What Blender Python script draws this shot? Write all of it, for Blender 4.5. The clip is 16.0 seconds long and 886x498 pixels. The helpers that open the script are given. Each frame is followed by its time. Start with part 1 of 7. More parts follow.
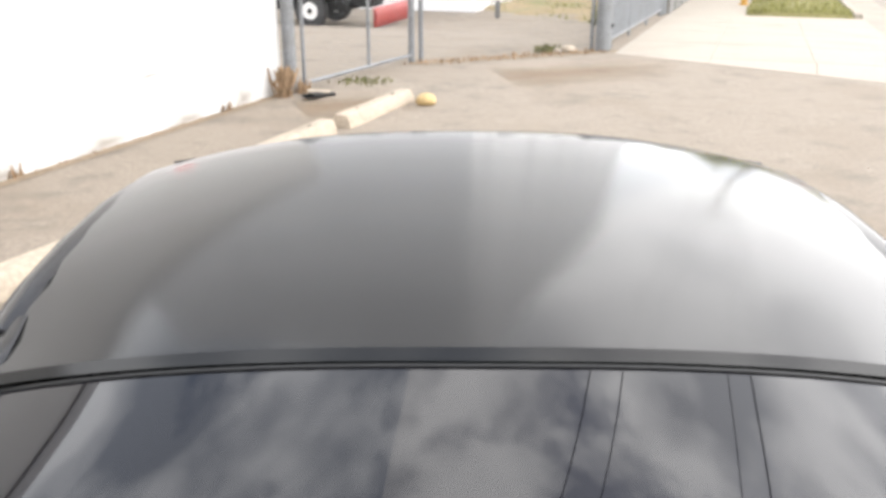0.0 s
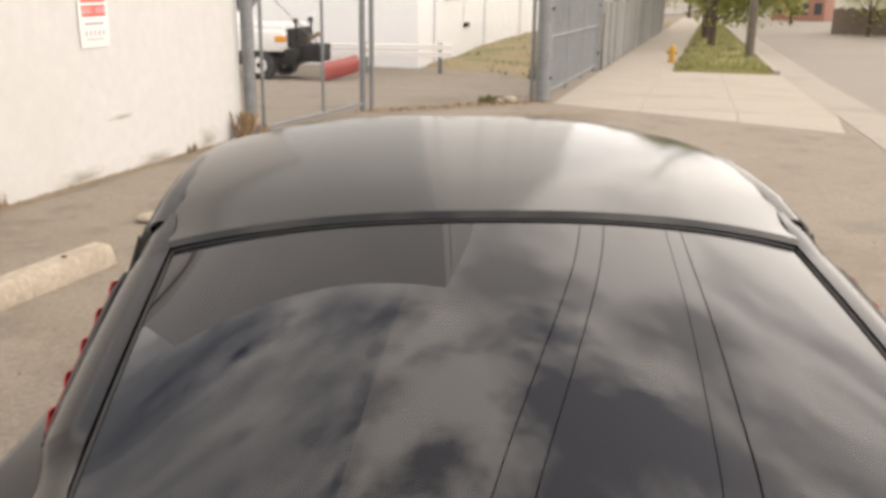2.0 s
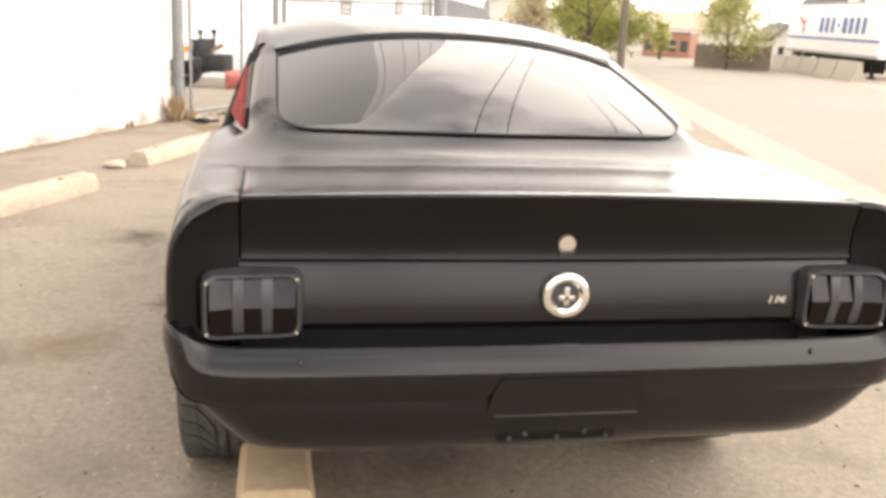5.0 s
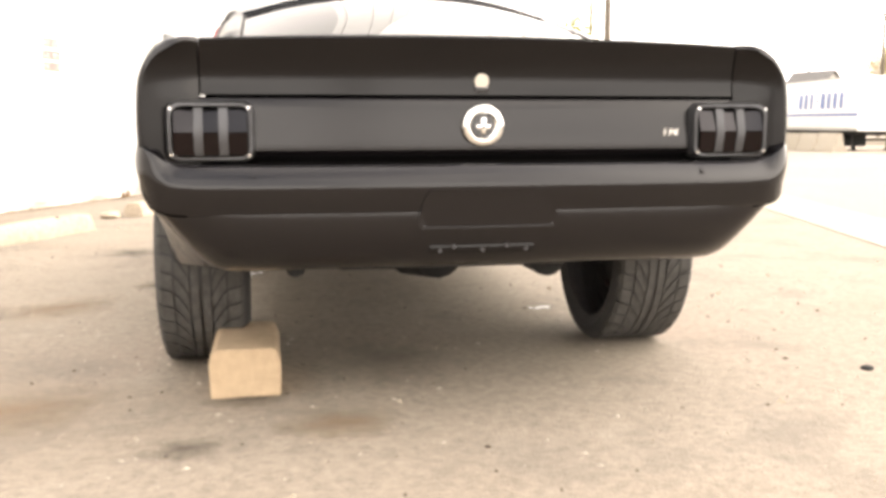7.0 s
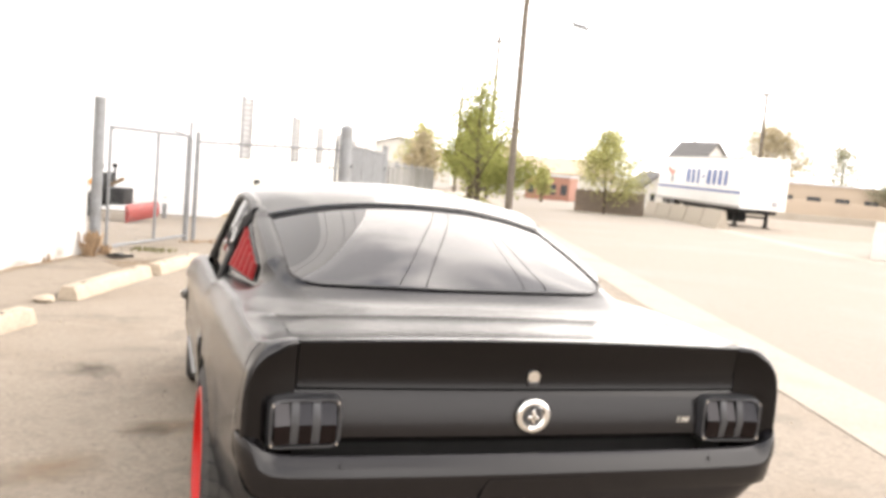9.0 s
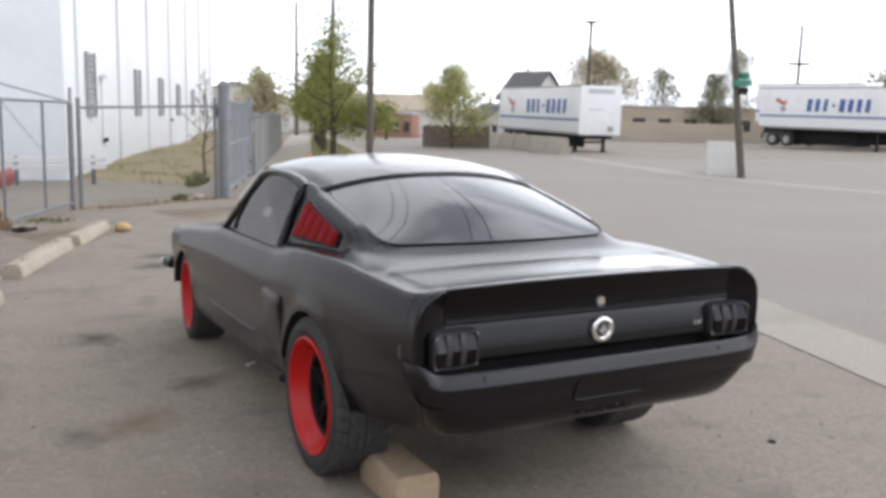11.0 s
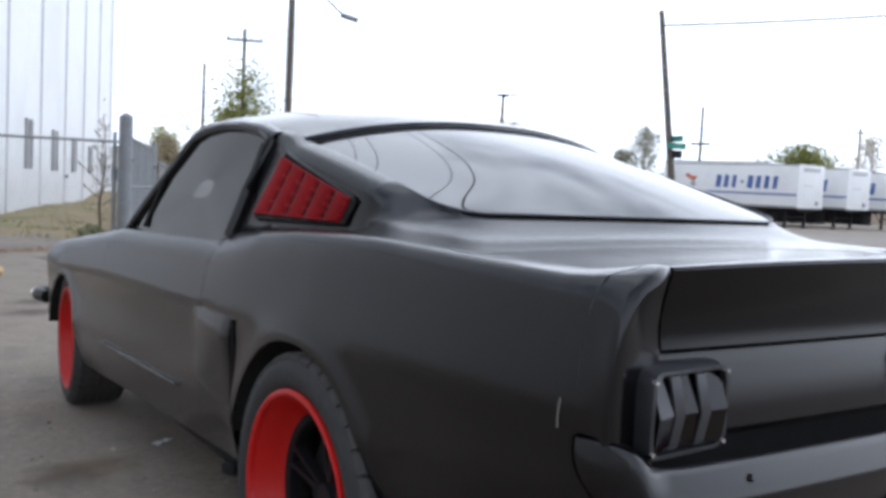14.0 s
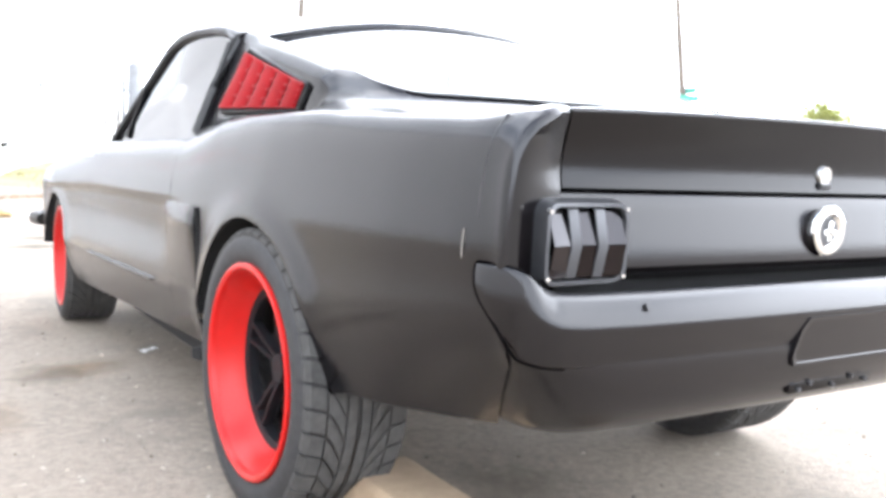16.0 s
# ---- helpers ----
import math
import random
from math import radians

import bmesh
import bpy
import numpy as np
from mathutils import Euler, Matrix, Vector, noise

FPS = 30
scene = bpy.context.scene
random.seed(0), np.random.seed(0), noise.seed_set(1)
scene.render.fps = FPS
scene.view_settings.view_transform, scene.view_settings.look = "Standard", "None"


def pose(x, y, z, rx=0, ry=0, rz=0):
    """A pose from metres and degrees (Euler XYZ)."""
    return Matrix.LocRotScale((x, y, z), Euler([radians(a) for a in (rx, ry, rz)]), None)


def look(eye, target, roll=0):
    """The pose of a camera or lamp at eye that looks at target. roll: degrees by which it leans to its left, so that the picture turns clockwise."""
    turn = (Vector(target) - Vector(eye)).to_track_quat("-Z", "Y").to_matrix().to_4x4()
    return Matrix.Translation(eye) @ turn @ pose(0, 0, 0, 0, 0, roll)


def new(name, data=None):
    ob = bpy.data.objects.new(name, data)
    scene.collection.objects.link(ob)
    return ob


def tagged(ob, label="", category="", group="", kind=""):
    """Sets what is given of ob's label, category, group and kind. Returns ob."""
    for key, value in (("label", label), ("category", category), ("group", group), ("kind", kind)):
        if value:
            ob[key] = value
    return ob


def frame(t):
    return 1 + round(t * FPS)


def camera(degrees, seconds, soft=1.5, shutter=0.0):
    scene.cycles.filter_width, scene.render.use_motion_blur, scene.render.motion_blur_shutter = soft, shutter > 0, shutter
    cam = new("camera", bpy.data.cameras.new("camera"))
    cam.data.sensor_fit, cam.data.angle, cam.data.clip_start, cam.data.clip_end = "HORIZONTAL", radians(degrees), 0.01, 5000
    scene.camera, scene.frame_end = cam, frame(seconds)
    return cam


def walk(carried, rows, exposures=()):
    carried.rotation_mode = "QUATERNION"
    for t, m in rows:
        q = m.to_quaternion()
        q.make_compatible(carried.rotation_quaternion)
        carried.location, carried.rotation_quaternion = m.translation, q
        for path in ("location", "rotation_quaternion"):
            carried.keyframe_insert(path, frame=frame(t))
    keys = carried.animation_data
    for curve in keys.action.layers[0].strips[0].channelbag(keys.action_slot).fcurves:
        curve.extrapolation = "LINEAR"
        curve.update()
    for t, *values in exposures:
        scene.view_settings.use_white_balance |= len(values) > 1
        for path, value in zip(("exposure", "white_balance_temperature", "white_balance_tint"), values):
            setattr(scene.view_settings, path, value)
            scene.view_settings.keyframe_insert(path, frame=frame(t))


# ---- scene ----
cam = camera(51.6, 16.0, soft=3.7)
PATH = [
    (0, (-0.046, 0.561, 1.771), (-0.053, 2.438, 1.08), 0.1),
    (0.5, (-0.055, 0.542, 1.811), (0.069, 2.415, 1.121), 1.7),
    (1, (-0.085, 0.469, 1.813), (0.077, 2.377, 1.235), 1.5),
    (1.5, (-0.11, 0.17, 1.758), (-0.006, 2.096, 1.231), 1.0),
    (2, (-0.2, -0.118, 1.715), (-0.077, 1.795, 1.144), 0.8),
    (2.5, (-0.367, -0.404, 1.648), (-0.182, 1.504, 1.079), -0.9),
    (3, (-0.423, -0.759, 1.569), (-0.29, 1.142, 0.961), 3.4),
    (3.5, (-0.503, -1.08, 1.503), (-0.308, 0.814, 0.892), 0.2),
    (4, (-0.608, -1.32, 1.5), (-0.286, 0.552, 0.875), 2.9),
    (4.5, (-0.59, -1.588, 1.491), (-0.252, 0.282, 0.867), 4.2),
    (5, (-0.631, -1.737, 1.367), (-0.259, 0.164, 0.871), 2.8),
    (5.2, (-0.618, -1.786, 1.269), (-0.272, 0.111, 0.737), 1.3),
    (7.3, (-0.512, -2.21, 0.782), (-0.14, -0.257, 0.566), -0.2),
    (7.5, (-0.499, -2.214, 0.777), (-0.138, -0.256, 0.587), -0.0),
    (8, (-0.538, -2.163, 0.926), (-0.195, -0.208, 0.681), 1.8),
    (8.5, (-0.762, -2.083, 1.33), (-0.278, -0.157, 1.087), 1.4),
    (8.7, (-0.89, -2.159, 1.42), (-0.309, -0.256, 1.221), 3.9),
    (10.8, (-2.125, -2.728, 1.657), (-1.291, -0.929, 1.397), 1.9),
    (11, (-2.221, -2.73, 1.647), (-1.29, -0.987, 1.337), 1.4),
    (11.5, (-2.387, -2.685, 1.647), (-1.332, -1.027, 1.276), 2.3),
    (12, (-2.477, -2.42, 1.63), (-1.357, -0.788, 1.342), 0.6),
    (12.5, (-2.418, -2.025, 1.592), (-1.213, -0.447, 1.353), 0.9),
    (13, (-2.194, -1.588, 1.563), (-1.045, 0.025, 1.284), 0.4),
    (13.5, (-1.938, -1.049, 1.372), (-0.742, 0.546, 1.214), 0.4),
    (14, (-1.772, -0.875, 1.108), (-0.656, 0.779, 0.966), 2.9),
    (14.5, (-1.717, -0.972, 0.967), (-0.736, 0.759, 0.768), 2.9),
    (15, (-1.683, -1.041, 0.933), (-0.734, 0.702, 0.69), 2.9),
    (15.5, (-1.668, -1.052, 0.927), (-0.707, 0.682, 0.667), 2.9),
    (16, (-1.681, -1.065, 0.93), (-0.597, 0.6, 0.699), 2.9),
]
# The camera drifts back over the roof, sinks behind the tail and swings round the left rear corner.
# (exposure rows follow the clip's own automatic exposure and white balance)
walk(cam, [(t, look(eye, target, roll)) for t, eye, target, roll in PATH],
     [(0, 1.50, 7000, 12), (0.5, 1.32, 7800, 13), (1.0, 1.00, 8000, 13), (1.5, 0.80, 8050, 13), (2.0, 0.78, 8050, 15), (3.0, 1.0, 7900, 15), (4.0, 1.42, 8050, 15),
      (5.0, 1.55, 8200, 15), (7.5, 2.02, 8250, 15), (8.5, 1.92, 8000, 15), (10.8, 0.42, 6500, 12), (11.0, 0.47, 6500, 12), (11.5, 0.76, 6500, 12), (12.0, 0.95, 6500, 12), (12.5, 0.85, 6450, 12),
      (13.5, 0.64, 6200, 12), (14.0, 0.22, 6000, 12), (14.5, 0.84, 6350, 12), (15.0, 1.94, 6400, 12), (15.5, 2.27, 6350, 12), (16.0, 2.47, 6350, 12)])

# ---- world and sun ----
SUN_EL, SUN_AZ = radians(38), radians(82)


world = bpy.data.worlds.new("sky")
scene.world = world
world.use_nodes = True
wt = world.node_tree
wt.nodes.clear()
sky = wt.nodes.new("ShaderNodeTexSky")
sky.sky_type = "NISHITA"
sky.sun_disc = False
sky.sun_elevation, sky.sun_rotation = SUN_EL, SUN_AZ
tc = wt.nodes.new("ShaderNodeTexCoord")
mp = wt.nodes.new("ShaderNodeMapping")
mp.inputs["Scale"].default_value = (1.0, 1.0, 1.7)
mp.inputs["Location"].default_value = (0.35, 0.1, 0.0)
wt.links.new(tc.outputs["Generated"], mp.inputs["Vector"])
n1 = wt.nodes.new("ShaderNodeTexNoise")
n1.inputs["Scale"].default_value, n1.inputs["Detail"].default_value, n1.inputs["Roughness"].default_value = 3.0, 8.0, 0.6
wt.links.new(mp.outputs[0], n1.inputs["Vector"])
n2 = wt.nodes.new("ShaderNodeTexNoise")
n2.inputs["Scale"].default_value, n2.inputs["Detail"].default_value = 4.2, 6.0
wt.links.new(mp.outputs[0], n2.inputs["Vector"])
cover = wt.nodes.new("ShaderNodeMapRange")
cover.inputs["From Min"].default_value, cover.inputs["From Max"].default_value = 0.325, 0.455
sep = wt.nodes.new("ShaderNodeSeparateXYZ")          # clouds close up towards the horizon
wt.links.new(tc.outputs["Generated"], sep.inputs[0])
low = wt.nodes.new("ShaderNodeMapRange")
low.inputs["From Min"].default_value, low.inputs["From Max"].default_value = 0.30, 0.97
low.inputs["To Min"].default_value, low.inputs["To Max"].default_value = 0.28, -0.145
wt.links.new(sep.outputs["Z"], low.inputs["Value"])
both = wt.nodes.new("ShaderNodeMath")
both.operation = "ADD"
wt.links.new(n1.outputs["Fac"], both.inputs[0])
wt.links.new(low.outputs[0], both.inputs[1])
wt.links.new(both.outputs[0], cover.inputs["Value"])
tone = wt.nodes.new("ShaderNodeValToRGB")
tone.color_ramp.elements[0].position, tone.color_ramp.elements[0].color = 0.37, (4.0, 4.6, 5.6, 1)
tone.color_ramp.elements[1].position, tone.color_ramp.elements[1].color = 0.60, (11.6, 12.4, 13.5, 1)
haze = wt.nodes.new("ShaderNodeMapRange")            # cloud is brighter and more even low down
haze.inputs["From Min"].default_value, haze.inputs["From Max"].default_value = 0.30, 0.72
haze.inputs["To Min"].default_value, haze.inputs["To Max"].default_value = 0.16, 0.0
wt.links.new(sep.outputs["Z"], haze.inputs["Value"])
pale = wt.nodes.new("ShaderNodeMath")
pale.operation = "ADD"
wt.links.new(n2.outputs["Fac"], pale.inputs[0])
wt.links.new(haze.outputs[0], pale.inputs[1])
wt.links.new(pale.outputs[0], tone.inputs["Fac"])
mix = wt.nodes.new("ShaderNodeMix")
mix.data_type = "RGBA"
wt.links.new(cover.outputs[0], mix.inputs["Factor"])
wt.links.new(sky.outputs["Color"], mix.inputs["A"])
wt.links.new(tone.outputs["Color"], mix.inputs["B"])
bg = wt.nodes.new("ShaderNodeBackground")
bg.inputs["Strength"].default_value = 0.12
towards = wt.nodes.new("ShaderNodeVectorMath")       # the veil of cloud is brightest round the hidden sun
towards.operation = "DOT_PRODUCT"
towards.inputs[1].default_value = (math.sin(SUN_AZ) * math.cos(SUN_EL), math.cos(SUN_AZ) * math.cos(SUN_EL), math.sin(SUN_EL))
wt.links.new(tc.outputs["Generated"], towards.inputs[0])
near = wt.nodes.new("ShaderNodeMath")
near.operation = "MAXIMUM"
wt.links.new(towards.outputs["Value"], near.inputs[0])
glow = wt.nodes.new("ShaderNodeMath")
glow.operation, glow.inputs[1].default_value = "POWER", 3.0
wt.links.new(near.outputs[0], glow.inputs[0])
veil = wt.nodes.new("ShaderNodeMath")
veil.operation, veil.inputs[1].default_value, veil.inputs[2].default_value = "MULTIPLY_ADD", 0.55, 0.84
wt.links.new(glow.outputs[0], veil.inputs[0])
lit = wt.nodes.new("ShaderNodeVectorMath")
lit.operation = "SCALE"
wt.links.new(mix.outputs["Result"], lit.inputs[0])
wt.links.new(veil.outputs[0], lit.inputs["Scale"])
wt.links.new(lit.outputs["Vector"], bg.inputs["Color"])
wo = wt.nodes.new("ShaderNodeOutputWorld")
wt.links.new(bg.outputs[0], wo.inputs["Surface"])

sun_data = bpy.data.lights.new("sun", "SUN")
sun_data.energy, sun_data.angle, sun_data.color = 0.8, radians(120), (1.0, 0.95, 0.865)
sun = new("sun", sun_data)
sun.matrix_world = look((0, 0, 30), (0 - 30 * math.sin(SUN_AZ) / math.tan(SUN_EL), -30 * math.cos(SUN_AZ) / math.tan(SUN_EL), 0))


# ---- materials ----
def material(name, base, rough=0.6, metal=0.0, grain=0.0, scale=20.0, stain=None, stain_amt=0.5, stain_scale=1.2, bump=0.0, bump_scale=60.0,
             spec=0.5, coat=0.0, island=0.0, rough_var=0.0, dust=0.0, coat_rough=0.135, coat_ior=1.5):
    """A principled material with fine grain, broad stains and a fine bump, in world-size object coordinates."""
    m = bpy.data.materials.new(name)
    m.use_nodes = True
    nt = m.node_tree
    b = nt.nodes["Principled BSDF"]
    b.inputs["Roughness"].default_value, b.inputs["Metallic"].default_value = rough, metal
    b.inputs["Specular IOR Level"].default_value, b.inputs["Coat Weight"].default_value = spec, coat
    b.inputs["Coat Roughness"].default_value, b.inputs["Coat IOR"].default_value = coat_rough, coat_ior
    b.inputs["Sheen Weight"].default_value, b.inputs["Sheen Roughness"].default_value = dust, 0.35
    co = nt.nodes.new("ShaderNodeTexCoord")
    base_c = (*base, 1)
    b.inputs["Base Color"].default_value = base_c
    last = None
    if grain:
        g = nt.nodes.new("ShaderNodeTexNoise")
        g.inputs["Scale"].default_value, g.inputs["Detail"].default_value, g.inputs["Roughness"].default_value = scale, 8.0, 0.65
        nt.links.new(co.outputs["Object"], g.inputs["Vector"])
        r = nt.nodes.new("ShaderNodeValToRGB")
        r.color_ramp.elements[0].position, r.color_ramp.elements[1].position = 0.3, 0.7
        r.color_ramp.elements[0].color = (*[c * (1 - grain) for c in base], 1)
        r.color_ramp.elements[1].color = (*[min(1, c * (1 + grain)) for c in base], 1)
        nt.links.new(g.outputs["Fac"], r.inputs["Fac"])
        last = r.outputs["Color"]
    if stain:
        s = nt.nodes.new("ShaderNodeTexNoise")
        s.inputs["Scale"].default_value, s.inputs["Detail"].default_value, s.inputs["Distortion"].default_value = stain_scale, 6.0, 0.6
        nt.links.new(co.outputs["Object"], s.inputs["Vector"])
        rr = nt.nodes.new("ShaderNodeMapRange")
        rr.inputs["From Min"].default_value, rr.inputs["From Max"].default_value, rr.inputs["To Max"].default_value = 0.5, 0.72, stain_amt
        nt.links.new(s.outputs["Fac"], rr.inputs["Value"])
        mx = nt.nodes.new("ShaderNodeMix")
        mx.data_type = "RGBA"
        nt.links.new(rr.outputs[0], mx.inputs["Factor"])
        if last is None:
            mx.inputs["A"].default_value = base_c
        else:
            nt.links.new(last, mx.inputs["A"])
        mx.inputs["B"].default_value = (*stain, 1)
        last = mx.outputs["Result"]
    if island:
        ge = nt.nodes.new("ShaderNodeNewGeometry")
        hv = nt.nodes.new("ShaderNodeHueSaturation")
        mr = nt.nodes.new("ShaderNodeMapRange")
        mr.inputs["To Min"].default_value, mr.inputs["To Max"].default_value = 1 - island, 1 + island
        nt.links.new(ge.outputs["Random Per Island"], mr.inputs["Value"])
        nt.links.new(mr.outputs[0], hv.inputs["Value"])
        if last is None:
            hv.inputs["Color"].default_value = base_c
        else:
            nt.links.new(last, hv.inputs["Color"])
        last = hv.outputs["Color"]
    if last is not None:
        nt.links.new(last, b.inputs["Base Color"])
    if rough_var:
        rn = nt.nodes.new("ShaderNodeTexNoise")
        rn.inputs["Scale"].default_value, rn.inputs["Detail"].default_value = 3.0, 5.0
        nt.links.new(co.outputs["Object"], rn.inputs["Vector"])
        rm = nt.nodes.new("ShaderNodeMapRange")
        rm.inputs["To Min"].default_value, rm.inputs["To Max"].default_value = rough - rough_var, rough + rough_var
        nt.links.new(rn.outputs["Fac"], rm.inputs["Value"])
        nt.links.new(rm.outputs[0], b.inputs["Roughness"])
    if bump:
        n = nt.nodes.new("ShaderNodeTexNoise")
        n.inputs["Scale"].default_value, n.inputs["Detail"].default_value = bump_scale, 6.0
        nt.links.new(co.outputs["Object"], n.inputs["Vector"])
        bu = nt.nodes.new("ShaderNodeBump")
        bu.inputs["Strength"].default_value, bu.inputs["Distance"].default_value = bump, 0.01
        nt.links.new(n.outputs["Fac"], bu.inputs["Height"])
        nt.links.new(bu.outputs[0], b.inputs["Normal"])
    return m


def glass(name, tint, rough=0.0, mixed=0.5):
    m = bpy.data.materials.new(name)
    m.use_nodes = True
    b = m.node_tree.nodes["Principled BSDF"]
    b.inputs["Base Color"].default_value = (*tint, 1)
    b.inputs["Roughness"].default_value, b.inputs["IOR"].default_value = rough, 1.53
    b.inputs["Transmission Weight"].default_value = mixed
    return m


M = {}
M["paint"] = material("satin_black_paint", (0.0036, 0.0029, 0.0037), 0.5, grain=0.12, scale=60, bump=0.006, bump_scale=350, rough_var=0.05, spec=0.0, coat=1.0, dust=0.021, coat_ior=1.455, coat_rough=0.20,
                      stain=(0.005, 0.0043, 0.0052), stain_amt=0.35, stain_scale=2.0)
# body paint with a weaker coat: part of the tail panel's shade put in
M["paint_panel_shaded"] = material("shaded_black_panel_paint", (0.0042, 0.0032, 0.0038), 0.5, spec=0.0, coat=1.0, dust=0.008, coat_ior=1.425, coat_rough=0.20, grain=0.12, scale=60, bump=0.006, bump_scale=350, rough_var=0.05)
# smoother copy of the body paint, sheen and coat raised to brighten lid and roof
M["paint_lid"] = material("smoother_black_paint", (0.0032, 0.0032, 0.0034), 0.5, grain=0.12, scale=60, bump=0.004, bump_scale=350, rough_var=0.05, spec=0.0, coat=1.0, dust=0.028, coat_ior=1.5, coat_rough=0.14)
# body paint darkened: the shade of the rear faces put into the colour
M["paint_tail_shaded"] = material("shaded_black_tail_paint", (0.0021, 0.0015, 0.0018), 0.5, spec=0.0, coat=1.0, dust=0.0, coat_ior=1.345, coat_rough=0.16, grain=0.12, scale=60, bump=0.006, bump_scale=350, rough_var=0.05)
M["primer"] = material("pale_streak_paint", (0.26, 0.24, 0.21), 0.7, grain=0.25, scale=40)
M["rubber"] = material("tyre_rubber", (0.029, 0.0285, 0.029), 0.72, grain=0.25, scale=40, bump=0.1, bump_scale=200)
# paler than the tyre rubber so that the grooves stand out
M["tread"] = material("pale_tread_rubber", (0.052, 0.050, 0.047), 0.9, grain=0.3, scale=30, bump=0.1, bump_scale=200)
# grey-tan tone of the line along the door crease
M["worn"] = material("pale_edge_paint", (0.15, 0.143, 0.135), 0.7, grain=0.35, scale=25)
M["gasket"] = material("black_rubber_seal", (0.008, 0.008, 0.008), 0.45, grain=0.1)
M["gap"] = material("black_panel_gap", (0.0015, 0.0015, 0.0015), 0.9, spec=0.0, grain=0.1)
M["dark"] = material("underbody_black", (0.006, 0.006, 0.006), 0.85, grain=0.3, scale=15)
M["red"] = material("red_wheel_enamel", (0.52, 0.009, 0.007), 0.38, grain=0.06, scale=30, coat=0.15, spec=0.3)
M["louvre_red"] = material("red_louvre_paint", (0.25, 0.005, 0.008), 0.5, spec=0.15, grain=0.15, scale=30)
M["spoke"] = material("black_wheel_centre", (0.010, 0.011, 0.013), 0.55, spec=0.2, grain=0.1)
M["chrome"] = material("chrome", (0.82, 0.81, 0.79), 0.09, metal=1.0, grain=0.05)
M["steel_dull"] = material("dull_steel", (0.35, 0.34, 0.33), 0.45, metal=0.8, grain=0.2)
M["bezel"] = material("gunmetal_bezel", (0.055, 0.056, 0.060), 0.34, metal=0.5, grain=0.15)
M["lens"] = material("smoked_lens", (0.0045, 0.002, 0.0022), 0.12, spec=0.2, grain=0.1)
# upper halves of the dark lens, made mirror-like to carry the sky's shine
M["lens_lit"] = material("sky_lit_lens", (0.028, 0.027, 0.029), 0.08, metal=0.9, grain=0.1)
M["tint"] = glass("tinted_glass", (0.006, 0.006, 0.008), 0.012, 0.10)


def lot_asphalt():
    """Old asphalt: pale aggregate, worn binder, brown dust drifted into broad patches, darker blotches."""
    m = material("worn_asphalt", (0.240, 0.199, 0.157), 0.92, grain=0.26, scale=34, stain=(0.190, 0.150, 0.110), stain_amt=0.75, stain_scale=0.55, bump=0.5, bump_scale=90)
    nt = m.node_tree
    b = nt.nodes["Principled BSDF"]
    last = b.inputs["Base Color"].links[0].from_socket
    co = nt.nodes.new("ShaderNodeTexCoord")
    for scale, detail, lo, hi, tint, amount in ((1.9, 9.0, 0.52, 0.68, (0.142, 0.120, 0.096), 0.62), (4.6, 8.0, 0.56, 0.72, (0.30, 0.255, 0.205), 0.50),
                                                (150.0, 3.0, 0.60, 0.70, (0.36, 0.31, 0.25), 0.55), (95.0, 3.0, 0.61, 0.72, (0.085, 0.07, 0.055), 0.60)):
        n = nt.nodes.new("ShaderNodeTexNoise")
        n.inputs["Scale"].default_value, n.inputs["Detail"].default_value, n.inputs["Roughness"].default_value = scale, detail, 0.62
        nt.links.new(co.outputs["Object"], n.inputs["Vector"])
        f = nt.nodes.new("ShaderNodeMapRange")
        f.inputs["From Min"].default_value, f.inputs["From Max"].default_value, f.inputs["To Max"].default_value = lo, hi, amount
        nt.links.new(n.outputs["Fac"], f.inputs["Value"])
        x = nt.nodes.new("ShaderNodeMix")
        x.data_type = "RGBA"
        nt.links.new(f.outputs[0], x.inputs["Factor"])
        nt.links.new(last, x.inputs["A"])
        x.inputs["B"].default_value = (*tint, 1)
        last = x.outputs["Result"]
    nt.links.new(last, b.inputs["Base Color"])
    return m


M["asphalt"] = lot_asphalt()
M["street"] = material("street_asphalt", (0.236, 0.204, 0.170), 0.9, grain=0.14, scale=25, stain=(0.255, 0.235, 0.21), stain_amt=0.6, stain_scale=0.25, bump=0.3, bump_scale=70)
M["concrete"] = material("pale_concrete", (0.355, 0.312, 0.258), 0.88, grain=0.1, scale=30, stain=(0.285, 0.24, 0.19), stain_amt=0.5, stain_scale=0.8, bump=0.25, bump_scale=60)
M["barrier"] = material("whitewashed_concrete", (0.52, 0.50, 0.46), 0.88, grain=0.12, scale=25, stain=(0.38, 0.35, 0.31), stain_amt=0.6, stain_scale=1.5, bump=0.3)
M["gutter"] = material("worn_gutter_concrete", (0.315, 0.277, 0.228), 0.9, grain=0.15, scale=30, stain=(0.22, 0.195, 0.165), stain_amt=0.6, stain_scale=0.9, bump=0.3)
M["stop"] = material("weathered_concrete", (0.40, 0.335, 0.262), 0.9, grain=0.2, scale=25, stain=(0.25, 0.21, 0.165), stain_amt=0.6, stain_scale=3.0, bump=0.5, bump_scale=50)
M["block"] = material("tan_concrete_block", (0.40, 0.295, 0.195), 0.9, grain=0.12, scale=30, stain=(0.31, 0.225, 0.15), stain_amt=0.5, stain_scale=6.0, bump=0.3, bump_scale=70)
M["wall"] = material("white_painted_block", (0.545, 0.537, 0.524), 0.7, grain=0.05, scale=8, stain=(0.50, 0.48, 0.45), stain_amt=0.6, stain_scale=0.45, bump=0.15, bump_scale=40)
M["mill"] = material("white_metal_siding", (0.79, 0.795, 0.80), 0.5, grain=0.03, scale=4, stain=(0.65, 0.655, 0.66), stain_amt=0.5, stain_scale=0.2)
